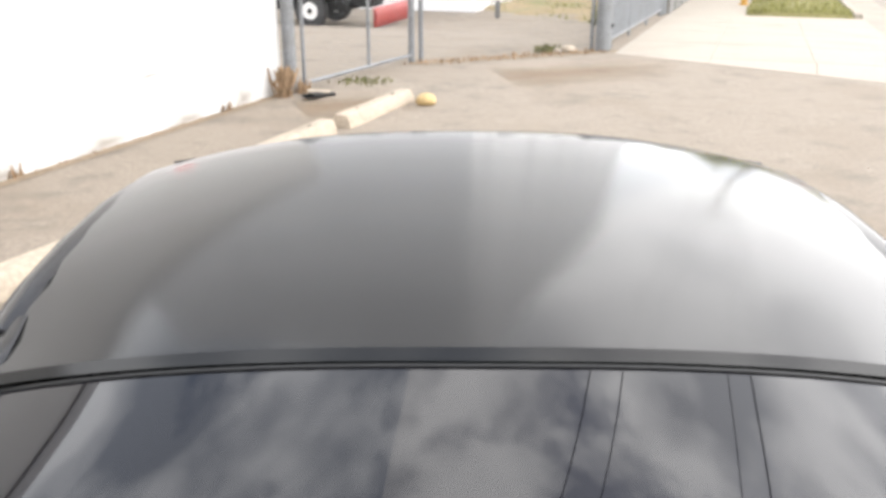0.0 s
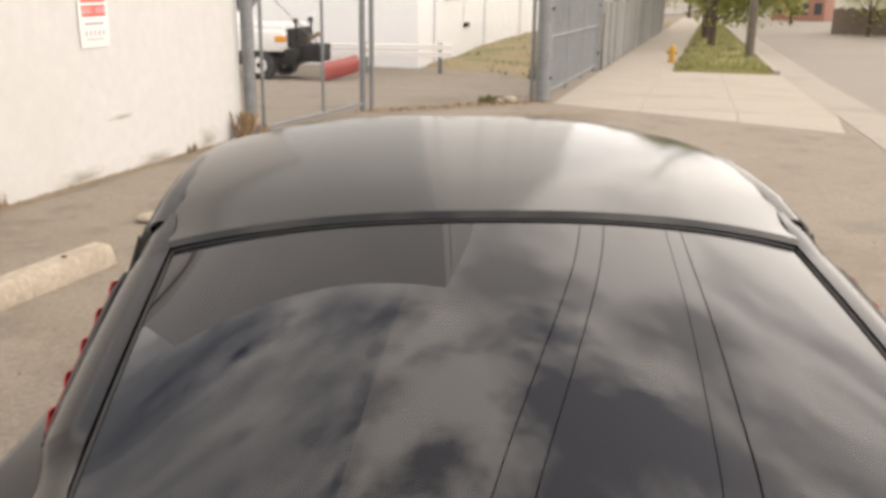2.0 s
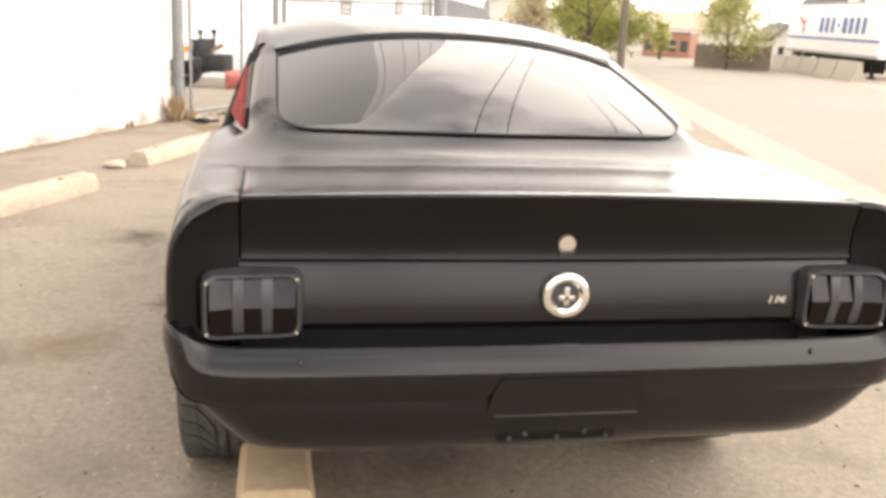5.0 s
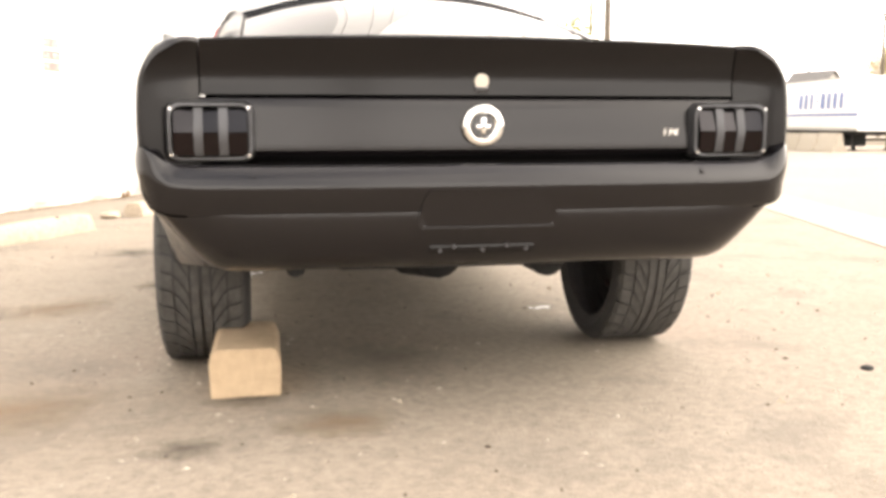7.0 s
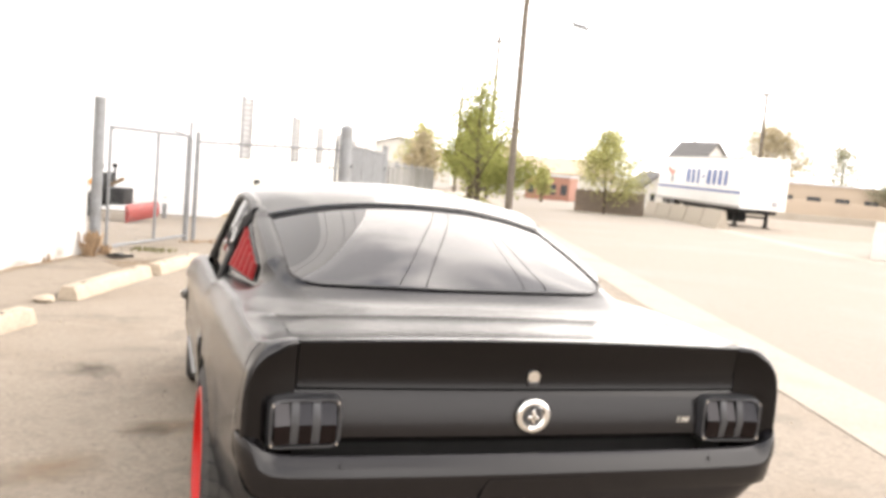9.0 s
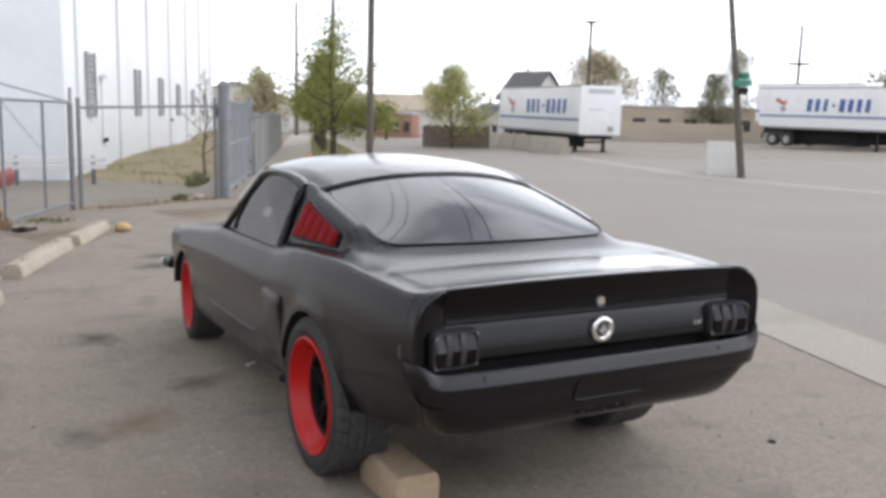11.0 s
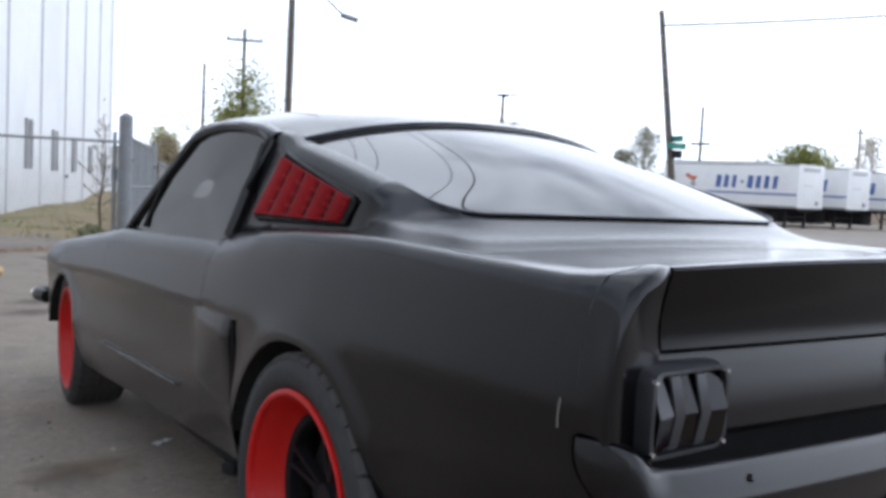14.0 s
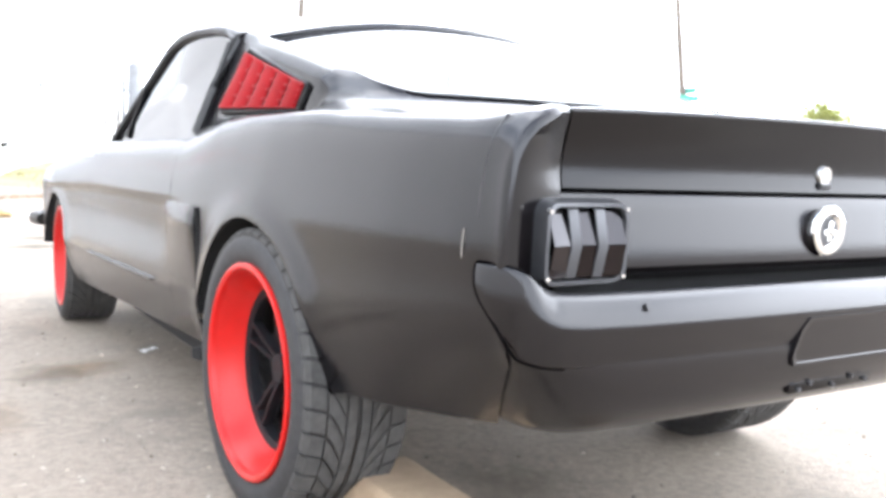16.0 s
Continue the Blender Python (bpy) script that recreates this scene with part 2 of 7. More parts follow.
M["wall_joint"] = material("painted_joint", (0.53, 0.52, 0.50), 0.7, grain=0.03)
M["mill_seam"] = material("siding_joint", (0.69, 0.69, 0.70), 0.6, grain=0.1)
M["seam"] = material("grey_joint", (0.50, 0.50, 0.51), 0.6, grain=0.1)
M["vent"] = material("grey_vent_metal", (0.34, 0.34, 0.35), 0.5, metal=0.3, grain=0.15)
M["galv"] = material("galvanised_steel", (0.215, 0.222, 0.23), 0.5, metal=0.5, grain=0.25, scale=30, stain=(0.17, 0.165, 0.16), stain_amt=0.5, stain_scale=3)
for key, tone_ in (("slat", 0.20), ("slat_pale", 0.25), ("slat_dark", 0.155)):
    M[key] = material("weathered_fence_" + key, (tone_, tone_ * 0.985, tone_ * 0.95), 0.8, grain=0.25, scale=9, stain=(tone_ * 0.8, tone_ * 0.72, tone_ * 0.62), stain_amt=0.6, stain_scale=1.6)
M["wood_fence"] = material("grey_brown_boards", (0.16, 0.125, 0.10), 0.85, grain=0.3, scale=10, island=0.2)
M["pole"] = material("weathered_pole_wood", (0.115, 0.095, 0.075), 0.9, grain=0.35, scale=12, bump=0.4, bump_scale=30)
M["grass"] = material("spring_grass", (0.21, 0.19, 0.075), 0.95, grain=0.35, scale=18, stain=(0.25, 0.21, 0.10), stain_amt=0.7, stain_scale=0.9)
M["blade"] = material("grass_blades", (0.23, 0.22, 0.075), 0.8, island=0.35)
M["dry"] = material("dry_bank_grass", (0.27, 0.205, 0.115), 0.95, grain=0.45, scale=10, stain=(0.13, 0.155, 0.045), stain_amt=0.9, stain_scale=0.7)
M["dirt"] = material("brown_dirt", (0.24, 0.18, 0.12), 0.95, grain=0.3, scale=18, bump=0.5)


def foliage(name, colour, through_share=0.5, vary=0.35):
    """Thin leaves: part of the light is reflected, part shines through."""
    m = bpy.data.materials.new(name)
    m.use_nodes = True
    nt = m.node_tree
    nt.nodes.clear()
    ge = nt.nodes.new("ShaderNodeNewGeometry")
    mr = nt.nodes.new("ShaderNodeMapRange")
    mr.inputs["To Min"].default_value, mr.inputs["To Max"].default_value = 1 - vary, 1 + vary
    nt.links.new(ge.outputs["Random Per Island"], mr.inputs["Value"])
    hv = nt.nodes.new("ShaderNodeHueSaturation")
    hv.inputs["Color"].default_value = (*colour, 1)
    nt.links.new(mr.outputs[0], hv.inputs["Value"])
    d, tr = nt.nodes.new("ShaderNodeBsdfDiffuse"), nt.nodes.new("ShaderNodeBsdfTranslucent")
    nt.links.new(hv.outputs["Color"], d.inputs["Color"])
    nt.links.new(hv.outputs["Color"], tr.inputs["Color"])
    mx, out = nt.nodes.new("ShaderNodeMixShader"), nt.nodes.new("ShaderNodeOutputMaterial")
    mx.inputs[0].default_value = through_share
    nt.links.new(d.outputs[0], mx.inputs[1])
    nt.links.new(tr.outputs[0], mx.inputs[2])
    nt.links.new(mx.outputs[0], out.inputs["Surface"])
    return m


M["leaf"] = foliage("young_green_leaves", (0.265, 0.275, 0.098))
M["leaf2"] = foliage("pale_spring_leaves", (0.42, 0.41, 0.19))
M["leaf3"] = foliage("budding_brown_twigs", (0.46, 0.40, 0.28))
M["leaf4"] = foliage("grey_olive_leaves", (0.34, 0.33, 0.24))
M["bark"] = material("tree_bark", (0.085, 0.062, 0.045), 0.9, grain=0.3, scale=20, bump=0.4)
M["trailer"] = material("white_trailer_panel", (0.78, 0.78, 0.77), 0.45, grain=0.03, scale=3, stain=(0.64, 0.63, 0.61), stain_amt=0.5, stain_scale=0.6)
M["blue"] = material("blue_lettering", (0.060, 0.115, 0.32), 0.5, grain=0.1)
M["orange"] = material("red_orange_mark", (0.55, 0.12, 0.06), 0.5, grain=0.1)
M["shingle"] = material("dark_roof_shingles", (0.12, 0.115, 0.112), 0.9, grain=0.3, scale=12)
M["siding"] = material("pale_house_siding", (0.62, 0.60, 0.56), 0.7, grain=0.05, stain=(0.5, 0.48, 0.45), stain_amt=0.4)
M["brick"] = material("red_brick", (0.33, 0.165, 0.120), 0.85, grain=0.2, scale=10, stain=(0.26, 0.15, 0.115), stain_amt=0.5)
M["tan"] = material("tan_wall", (0.43, 0.345, 0.265), 0.85, grain=0.1, stain=(0.37, 0.30, 0.235), stain_amt=0.5, stain_scale=0.3)
M["winglass"] = material("dark_window", (0.05, 0.055, 0.06), 0.1, grain=0.1)
M["white_paint"] = material("white_enamel", (0.78, 0.78, 0.77), 0.3, grain=0.03, coat=0.3)
M["plow"] = material("red_plow_paint", (0.30, 0.035, 0.03), 0.5, grain=0.15, scale=8, stain=(0.3, 0.05, 0.04), stain_amt=0.5)
M["amber"] = material("amber_lens", (0.75, 0.30, 0.03), 0.25, grain=0.05)
M["yellow"] = material("yellow_paint", (0.50, 0.27, 0.05), 0.6, grain=0.15)
M["tanrock"] = material("tan_rock", (0.46, 0.33, 0.16), 0.9, grain=0.25, scale=15, bump=0.5)
M["sign_white"] = material("white_sign_sheet", (0.78, 0.76, 0.74), 0.5, grain=0.03)
M["sign_red"] = material("faded_red_ink", (0.58, 0.10, 0.09), 0.55, grain=0.12, scale=30)
M["sign_grey"] = material("grey_ink", (0.36, 0.35, 0.36), 0.6, grain=0.1)
M["green"] = material("green_sign", (0.03, 0.22, 0.15), 0.4, grain=0.05)
M["rust"] = material("dry_weed_stalks", (0.28, 0.185, 0.11), 0.9, grain=0.3, island=0.3)
M["weed"] = material("green_weeds", (0.13, 0.125, 0.055), 0.9, island=0.3)
M["cable"] = material("black_cable", (0.02, 0.02, 0.02), 0.6, grain=0.1)


def stain_patch(name, colour, strength):
    """A soft-edged stain soaked into the ground, densest in the middle."""
    m = bpy.data.materials.new(name)
    m.use_nodes = True
    nt = m.node_tree
    b = nt.nodes["Principled BSDF"]
    b.inputs["Base Color"].default_value = (*colour, 1)
    b.inputs["Roughness"].default_value = 0.85
    co = nt.nodes.new("ShaderNodeTexCoord")
    ln = nt.nodes.new("ShaderNodeVectorMath")
    ln.operation = "LENGTH"
    nt.links.new(co.outputs["Object"], ln.inputs[0])
    no = nt.nodes.new("ShaderNodeTexNoise")
    no.inputs["Scale"].default_value, no.inputs["Detail"].default_value = 2.4, 6.0
    nt.links.new(co.outputs["Object"], no.inputs["Vector"])
    ad = nt.nodes.new("ShaderNodeMath")
    ad.operation = "ADD"
    nt.links.new(ln.outputs["Value"], ad.inputs[0])
    nt.links.new(no.outputs["Fac"], ad.inputs[1])
    mr = nt.nodes.new("ShaderNodeMapRange")
    mr.inputs["From Min"].default_value, mr.inputs["From Max"].default_value = 0.55, 1.22
    mr.inputs["To Min"].default_value, mr.inputs["To Max"].default_value = strength, 0.0
    nt.links.new(ad.outputs[0], mr.inputs["Value"])
    nt.links.new(mr.outputs[0], b.inputs["Alpha"])
    return m


M["oil"] = stain_patch("oil_stain", (0.085, 0.070, 0.052), 0.52)
M["wash"] = stain_patch("brown_dirt_wash", (0.26, 0.18, 0.11), 0.55)
M["splash"] = stain_patch("dirt_splash", (0.34, 0.28, 0.20), 0.42)
M["damp"] = stain_patch("old_stain", (0.125, 0.108, 0.080), 0.35)


# ---- building helpers ----
TURN = radians(20)                                   # the street runs 20 degrees to the right of the car
SLOPE = -0.0155                                      # the lot falls gently ahead of the car


def gz(y):
    return SLOPE * (max(-60.0, min(y, 80.0)) - 1.0)


def ease(t):
    t = max(0.0, min(1.0, t))
    return t * t * (3 - 2 * t)


def dip(v, u):
    """The yard behind the gate lies lower than the lot."""
    return 0.46 * ease((u - 14.0) / 8.0) * ease((-3.2 - v) / 1.5) * ease((60 - u) / 10)


def at(v, u, h=0.0):
    """A point v metres right of and u metres along the street, h above the ground."""
    x, y = v * math.cos(TURN) + u * math.sin(TURN), -v * math.sin(TURN) + u * math.cos(TURN)
    return Vector((x, y, gz(y) - dip(v, u) + h))


def spot(v, u, h=0.0, turn=0.0):
    p = at(v, u, h)
    return pose(p.x, p.y, p.z, 0, 0, turn - 20)


def part(name, bm, mat, parent=None, label="", sharp=35, thick=0.0, kind=""):
    bmesh.ops.recalc_face_normals(bm, faces=bm.faces)
    me = bpy.data.meshes.new(name)
    bm.edges.index_update()
    rims = [e.index for e in bm.edges if e.is_boundary]
    bm.to_mesh(me)
    bm.free()
    me.materials.append(M[mat])
    if sharp:
        me.shade_smooth()
        me.set_sharp_from_angle(angle=radians(sharp))
        if thick:
            for i in rims:
                me.edges[i].use_edge_sharp = True
    ob = new(name, me)
    if parent is not None:
        ob.parent = parent
    if label or kind:
        tagged(ob, label, kind=kind)
    if thick:
        s = ob.modifiers.new("thickness", "SOLIDIFY")
        s.thickness, s.offset = thick, 0.0
    return ob


def thing(name, label, category, m=None, group="", kind=""):
    ob = new(name)
    ob.empty_display_size = 0.1
    if m is not None:
        ob.matrix_world = m
    return tagged(ob, label, category, group, kind)


def solo(name, bm, mat, label, category, m=None, group="", kind="", sharp=35, thick=0.0):
    ob = part(name, bm, mat, None, "", sharp, thick)
    if m is not None:
        ob.matrix_world = m
    return tagged(ob, label, category, group, kind)


def box(bm, c, s, rot=(0, 0, 0), bevel=0.0, taper=None):
    r = bmesh.ops.create_cube(bm, size=1.0)
    vs = r["verts"]
    for v in vs:
        if taper and v.co.z > 0:
            v.co.x *= taper[0]
            v.co.y *= taper[1]
    mat = Matrix.LocRotScale(c, Euler([radians(a) for a in rot]), s)
    bmesh.ops.transform(bm, matrix=mat, verts=vs)
    if bevel:
        es = list({e for v in vs for e in v.link_edges})
        bmesh.ops.bevel(bm, geom=es, offset=bevel, segments=2, affect="EDGES", profile=0.6)


def rod(bm, p0, p1, r0, r1=None, seg=10):
    p0, p1 = Vector(p0), Vector(p1)
    d = p1 - p0
    q = d.to_track_quat("Z", "Y").to_matrix().to_4x4()
    bmesh.ops.create_cone(bm, cap_ends=True, segments=seg, radius1=r0, radius2=r0 if r1 is None else r1, depth=d.length,
                          matrix=Matrix.Translation((p0 + p1) / 2) @ q)


def grid(bm, rows, close_u=False, close_v=False):
    vs = [[bm.verts.new(p) for p in row] for row in rows]
    nu, nv = len(vs), len(vs[0])
    for i in range(nu if close_u else nu - 1):
        for j in range(nv if close_v else nv - 1):
            q = [vs[i][j], vs[(i + 1) % nu][j], vs[(i + 1) % nu][(j + 1) % nv], vs[i][(j + 1) % nv]]
            bm.faces.new(q)
    return vs


def tube(bm, pts, r, seg=6, closed=False):
    """A round bar along a polyline."""
    pts = [Vector(p) for p in pts]
    n = len(pts)
    rows = []
    for i, p in enumerate(pts):
        a = pts[(i - 1) % n] if closed or i > 0 else p
        b = pts[(i + 1) % n] if closed or i < n - 1 else p
        t = (b - a).normalized()
        s = t.cross(Vector((0.13, 0.21, 0.97))).normalized()
        w = t.cross(s)
        rows.append([p + (s * math.cos(k * 2 * math.pi / seg) + w * math.sin(k * 2 * math.pi / seg)) * r for k in range(seg)])
    grid(bm, rows, closed, True)
    if not closed:
        for row in (rows[0], rows[-1]):
            bm.faces.new([bm.verts.new(p) for p in row])


def smooth_table(xs, ys, width=0.12):
    gx = np.linspace(xs[0] - 0.5, xs[-1] + 0.5, 1200)
    gy = np.interp(gx, xs, ys)
    step = gx[1] - gx[0]
    k = max(3, int(width / step) | 1)
    w = np.hanning(k + 2)[1:-1]
    gy = np.convolve(np.pad(gy, k // 2, mode="edge"), w / w.sum(), mode="valid")
    return lambda t: float(np.interp(t, gx, gy))


def mesh_of(verts, faces, name, mat, parent=None, label="", kind="", smooth=False):
    me = bpy.data.meshes.new(name)
    me.from_pydata(verts, [], faces)
    me.materials.append(M[mat])
    if smooth:
        me.shade_smooth()
    ob = new(name, me)
    if parent is not None:
        ob.parent = parent
    if label or kind:
        tagged(ob, label, kind=kind)
    return ob


# ---- the car: a fastback coupe in satin black, tail at y = 0, nose towards +y ----
ZS = smooth_table([0.05, 0.10, 0.15, 0.22, 0.35, 0.80, 1.20, 1.42, 1.60, 1.75, 2.0, 2.9, 3.3, 3.8, 4.2, 4.36, 4.47],
                  [0.989, 0.984, 0.978, 0.973, 0.977, 0.985, 0.972, 0.955, 0.925, 0.902, 0.893, 0.862, 0.815, 0.758, 0.716, 0.692, 0.635], 0.10)
WS = smooth_table([0.05, 0.3, 1.0, 1.5, 1.75, 2.9, 3.8, 4.3, 4.5], [0.79, 0.803, 0.812, 0.806, 0.796, 0.775, 0.762, 0.735, 0.70])
WM = smooth_table([0.05, 0.15, 0.4, 1.0, 1.5, 2.0, 3.0, 3.8, 4.2, 4.5], [0.828, 0.842, 0.855, 0.868, 0.868, 0.862, 0.852, 0.845, 0.82, 0.77])
ZB = smooth_table([0.05, 0.10, 0.364, 0.60, 0.75, 1.40, 2.6, 3.3, 3.5, 4.10, 4.14, 4.5], [0.425, 0.424, 0.412, 0.40, 0.36, 0.325, 0.26, 0.215, 0.215, 0.235, 0.51, 0.53], 0.05)
OUT_Z = [0.60, 0.745, 0.80, 0.85, 0.90, 0.93, 0.95, 0.97, 0.985, 0.997]
OUT_X = [0.825, 0.833, 0.834, 0.833, 0.827, 0.816, 0.803, 0.785, 0.762, 0.730]
REAR_ARCH, FRONT_ARCH = (1.06, 0.345, 0.378), (3.77, 0.235, 0.352)


def tail_out(z):
    """Outline of the closed quarter end."""
    return float(np.interp(z, OUT_Z, OUT_X))


def side_x(y, z):
    """Half-width of the body side at y and height z."""
    zs, w, ws = ZS(y), WM(y), WS(y)
    zm = float(np.interp(y, [0, 1.4, 2.9, 4.4], [0.765, 0.735, 0.69, 0.60]))
    zc = float(np.interp(y, [0, 0.6, 1.4, 1.9, 2.95, 4.4], [0.68, 0.60, 0.47, 0.441, 0.405, 0.36]))
    if z >= zm:
        t = min(1.0, (z - zm) / (zs - zm))
        x = w - (w - ws) * (0.5 * t ** 1.5 + 0.5 * t ** 7)
    elif z >= zc:
        t = (zm - z) / (zm - zc)
        hollow = math.sin(math.pi * t)
        scallop = ease(t / 0.09) * (1 - ease((t - 0.3) / 0.7))       # hollow below the upper crease line
        k = ease((y - 1.55) / 0.35) * ease((4.25 - y) / 0.5)
        x = w - 0.003 * hollow * (1 - k) - (0.013 * scallop + 0.005 * hollow) * k - 0.006 * t
    else:
        d = zc - z
        soft = float(np.interp(y, [0.6, 1.4], [0.12, 0.05]))
        x = w - 0.006 - 0.34 * d * d / (d + soft)
        if y < 0.6:
            x -= 0.40 * d * d / (d + 0.04) * (1 - y / 0.6)
    for (cy, cz, r), lip in ((REAR_ARCH, 0.012), (FRONT_ARCH, 0.008)):
        d = math.hypot(y - cy, z - cz) - r
        x += lip * math.exp(-(d / 0.055) ** 2)
    if y > 4.30:
        x -= 0.06 * ((y - 4.30) / 0.16) ** 2.5
    if y < 0.17:
        x += (tail_out(z) - x) * min(1.0, (0.17 - y) / 0.10) ** 1.8 * ease((z - 0.57) / 0.08)
    return x


def bottom(y):
    z = ZB(y)
    for cy, cz, r in (REAR_ARCH, FRONT_ARCH):
        if abs(y - cy) < r:
            z = max(z, cz + math.sqrt(r * r - (y - cy) ** 2))
    return z


def stations(y0, y1, step=0.05):
    ys = set(np.round(np.arange(y0, y1, step), 4)) | {y0, y1}
    for cy, cz, r in (REAR_ARCH, FRONT_ARCH):
        for k in range(0, 33):
            a = math.pi * k / 32
            ys.add(round(cy + r * math.cos(a) * 0.9999, 4))
    return sorted(y for y in ys if y0 <= y <= y1)


def side_panel(bm, sx, y0, y1, levels=72):
    rows = []
    for y in stations(y0, y1):
        zs, zb = ZS(y), bottom(y)
        row = []
        for k in range(levels + 1):
            t = k / levels
            t = 1 - (1 - t) ** 1.15
            z = zs + (zb - zs) * t
            back = 0.052 * ease((0.61 - z) / 0.05) * max(0.0, 1 - (y - 0.066) / 0.12)
            row.append((sx * side_x(y, z), y + back, z))
        rows.append(row)
    grid(bm, rows)


# deck, lid, rear window and sail forms
DECK = smooth_table([0.04, 0.10, 0.13, 0.2, 0.3, 0.56, 0.62], [1.008, 0.998, 0.992, 0.9815, 0.9765, 0.976, 0.976], 0.08)


def deck_z(y):
    return DECK(y)


REAR = [(0.097, 0.996), (0.0945, 0.991), (0.099, 0.974), (0.106, 0.950), (0.1115, 0.925), (0.113, 0.905), (0.1125, 0.885), (0.109, 0.866)]


def rear_y(z):
    return float(np.interp(z, [p[1] for p in REAR][::-1], [p[0] for p in REAR][::-1]))


def crown(x):
    return 0.014 * (1 - (x / 0.70) ** 2)


def back_top(s):
    return Vector((0.604 * s, 1.490 + 0.080 * s * s, 1.287 - 0.080 * abs(s) ** 2.3))


def back_low(s):
    return Vector((0.605 * s, 0.770 + 0.055 * s * s, 1.045 - 0.004 * s * s))


def back_pt(s, t, grow=1.0):
    a, b = back_top(s), back_low(s)
    p = a + (b - a) * t
    p.z += 0.022 * math.sin(math.pi * t) * (1 - 0.6 * s * s)
    if t > 0.82:
        k = (t - 0.82) / 0.18
        p.x *= 1 - 0.16 * (1 - math.sqrt(max(0, 1 - k * k)))
    p.x *= grow
    return p


def deck_fall(t):
    """Fall of the deck from the window to the lid: a slope, then a flat shelf."""
    return 0.94 * (1 - (1 - min(1.0, t / 0.80)) ** 2.1) + 0.06 * t


def deck_edge(y):
    """Edge of the panel below the rear window, where it runs into the quarter."""
    a = back_pt(1, 1) + Vector((0, 0.004, -0.004))
    t = max(0.0, min(1.0, (a.y - y) / (a.y - 0.562)))
    return Vector((a.x + (0.69 - a.x) * t ** 1.2, a.z + (0.976 + crown(0.69) - a.z) * deck_fall(t)))


def sail_row(y):
    """Half-section from the window edge, or the lid, out to the shoulder."""
    zsh, xsh = ZS(y), side_x(y, ZS(y))
    if y < 0.562:
        zi = deck_z(max(0.10, y)) if y > 0.09 else 0.997
        pts = []
        for j in range(14):
            t = j / 13
            pts.append(Vector((0.692 + (xsh - 0.692) * t, zi + (zsh - zi) * t ** 2 + 0.003 * math.sin(math.pi * t))))
        return pts
    tw = (1.57 - y) / (1.57 - 0.825)
    if y <= 0.829:
        p0 = deck_edge(y)
    elif y <= 1.575:
        p = back_pt(1, min(1, tw))
        p0 = Vector((abs(p.x) + 0.006, p.z + 0.005))
    else:
        k = (y - 1.575) / 0.125
        p0 = Vector((0.604 + 0.018 * k, 1.224 + 0.018 * k))
    k = ease((y - 0.66) / 0.46)
    p3 = Vector((float(np.interp(y, [0.56, 0.75, 0.9, 1.15, 1.6, 1.72], [0.70, 0.668, 0.672, 0.697, 0.760, 0.775])),
                 float(np.interp(y, [0.56, 0.75, 0.9, 1.15, 1.4, 1.6, 1.72], [0.977, 0.986, 0.985, 0.976, 0.966, 0.950, 0.930]))))
    xe = max(p0.x, 0.612 - 0.02 * (1 - k))
    g = ease((y - 1.50) / 0.20)                      # the sail draws in to the roof rail ahead of the louvre
    p1 = Vector((xe + (0.036 - 0.016 * g) * k + 0.004, p0.y - (0.008 - 0.002 * g) * k))
    p2 = Vector((xe + (0.070 - 0.032 * g) * k + 0.006, p0.y - (0.040 - 0.012 * g) * k - 0.001))
    p3.x = max(p3.x, p2.x + 0.01)
    pts = [p0, (p0 + p1) / 2 + Vector((0, 0.002 * k)), p1, (p1 + p2) / 2 + Vector((0.004, 0.003)) * k, p2]
    for q in (0.25, 0.5, 0.75, 0.9):
        pts.append(p2 + (p3 - p2) * q)
    pts.append(p3 + Vector((0.004, 0.002)))
    for q in (0.3, 0.6, 0.85, 1.0):
        pts.append(Vector((p3.x + (xsh - p3.x) * q, p3.y + (zsh - p3.y) * q ** 1.5 + 0.004 * math.sin(math.pi * q))))
    return pts


def edge_y(z):
    """Rear edge of the quarter panel, where bumper and valance meet it."""
    return float(np.interp(z, [0.42, 0.46, 0.50, 0.55, 0.59, 0.63], [0.245, 0.205, 0.165, 0.115, 0.076, 0.066]))


TAIL_LEVELS = 30


def quarter_row(y):
    """Section of the quarter at y, from the lid or window edge over the shoulder to the sill."""
    back = max(0.0, 1 - (y - 0.066) / 0.42)
    lip = 0.010
    row = []
    top = sail_row(y)
    drop = lip * (1 - math.sqrt(max(0.0, 1 - max(0.0, (0.066 + lip - y) / lip) ** 2)))
    xo, zs, zb = side_x(y, ZS(y)), ZS(y), bottom(y)
    inset = 0.012
    for p in top:
        t = (p.x - 0.692) / max(0.01, xo - 0.692) if y < 0.562 else 1.0
        d = max(0.0, (0.066 + inset - y) / inset)
        c = inset * (1 - math.sqrt(max(0.0, 1 - d * d))) * max(0.0, t) ** 2
        row.append((p.x - c, y + (0.029 * max(0.0, 1 - t) ** 1.3 if y < 0.562 else 0.0) * max(0.0, 1 - (y - 0.066) / 0.15), p.y - drop))
    for k in range(1, TAIL_LEVELS + 1):
        t = 1 - (1 - k / TAIL_LEVELS) ** 1.15
        z = zs + (zb - zs) * t
        d = max(0.0, (0.066 + inset - y) / inset)
        c = inset * (1 - math.sqrt(max(0.0, 1 - d * d))) * ease((z - 0.60) / 0.08)
        row.append((side_x(y, z) - c, y + (edge_y(z) - 0.066) * back, z - drop * max(0.0, 1 - t * 8)))
    return row


car = thing("car", "satin black fastback coupe with red deep-dish wheels, parked on asphalt", "car")

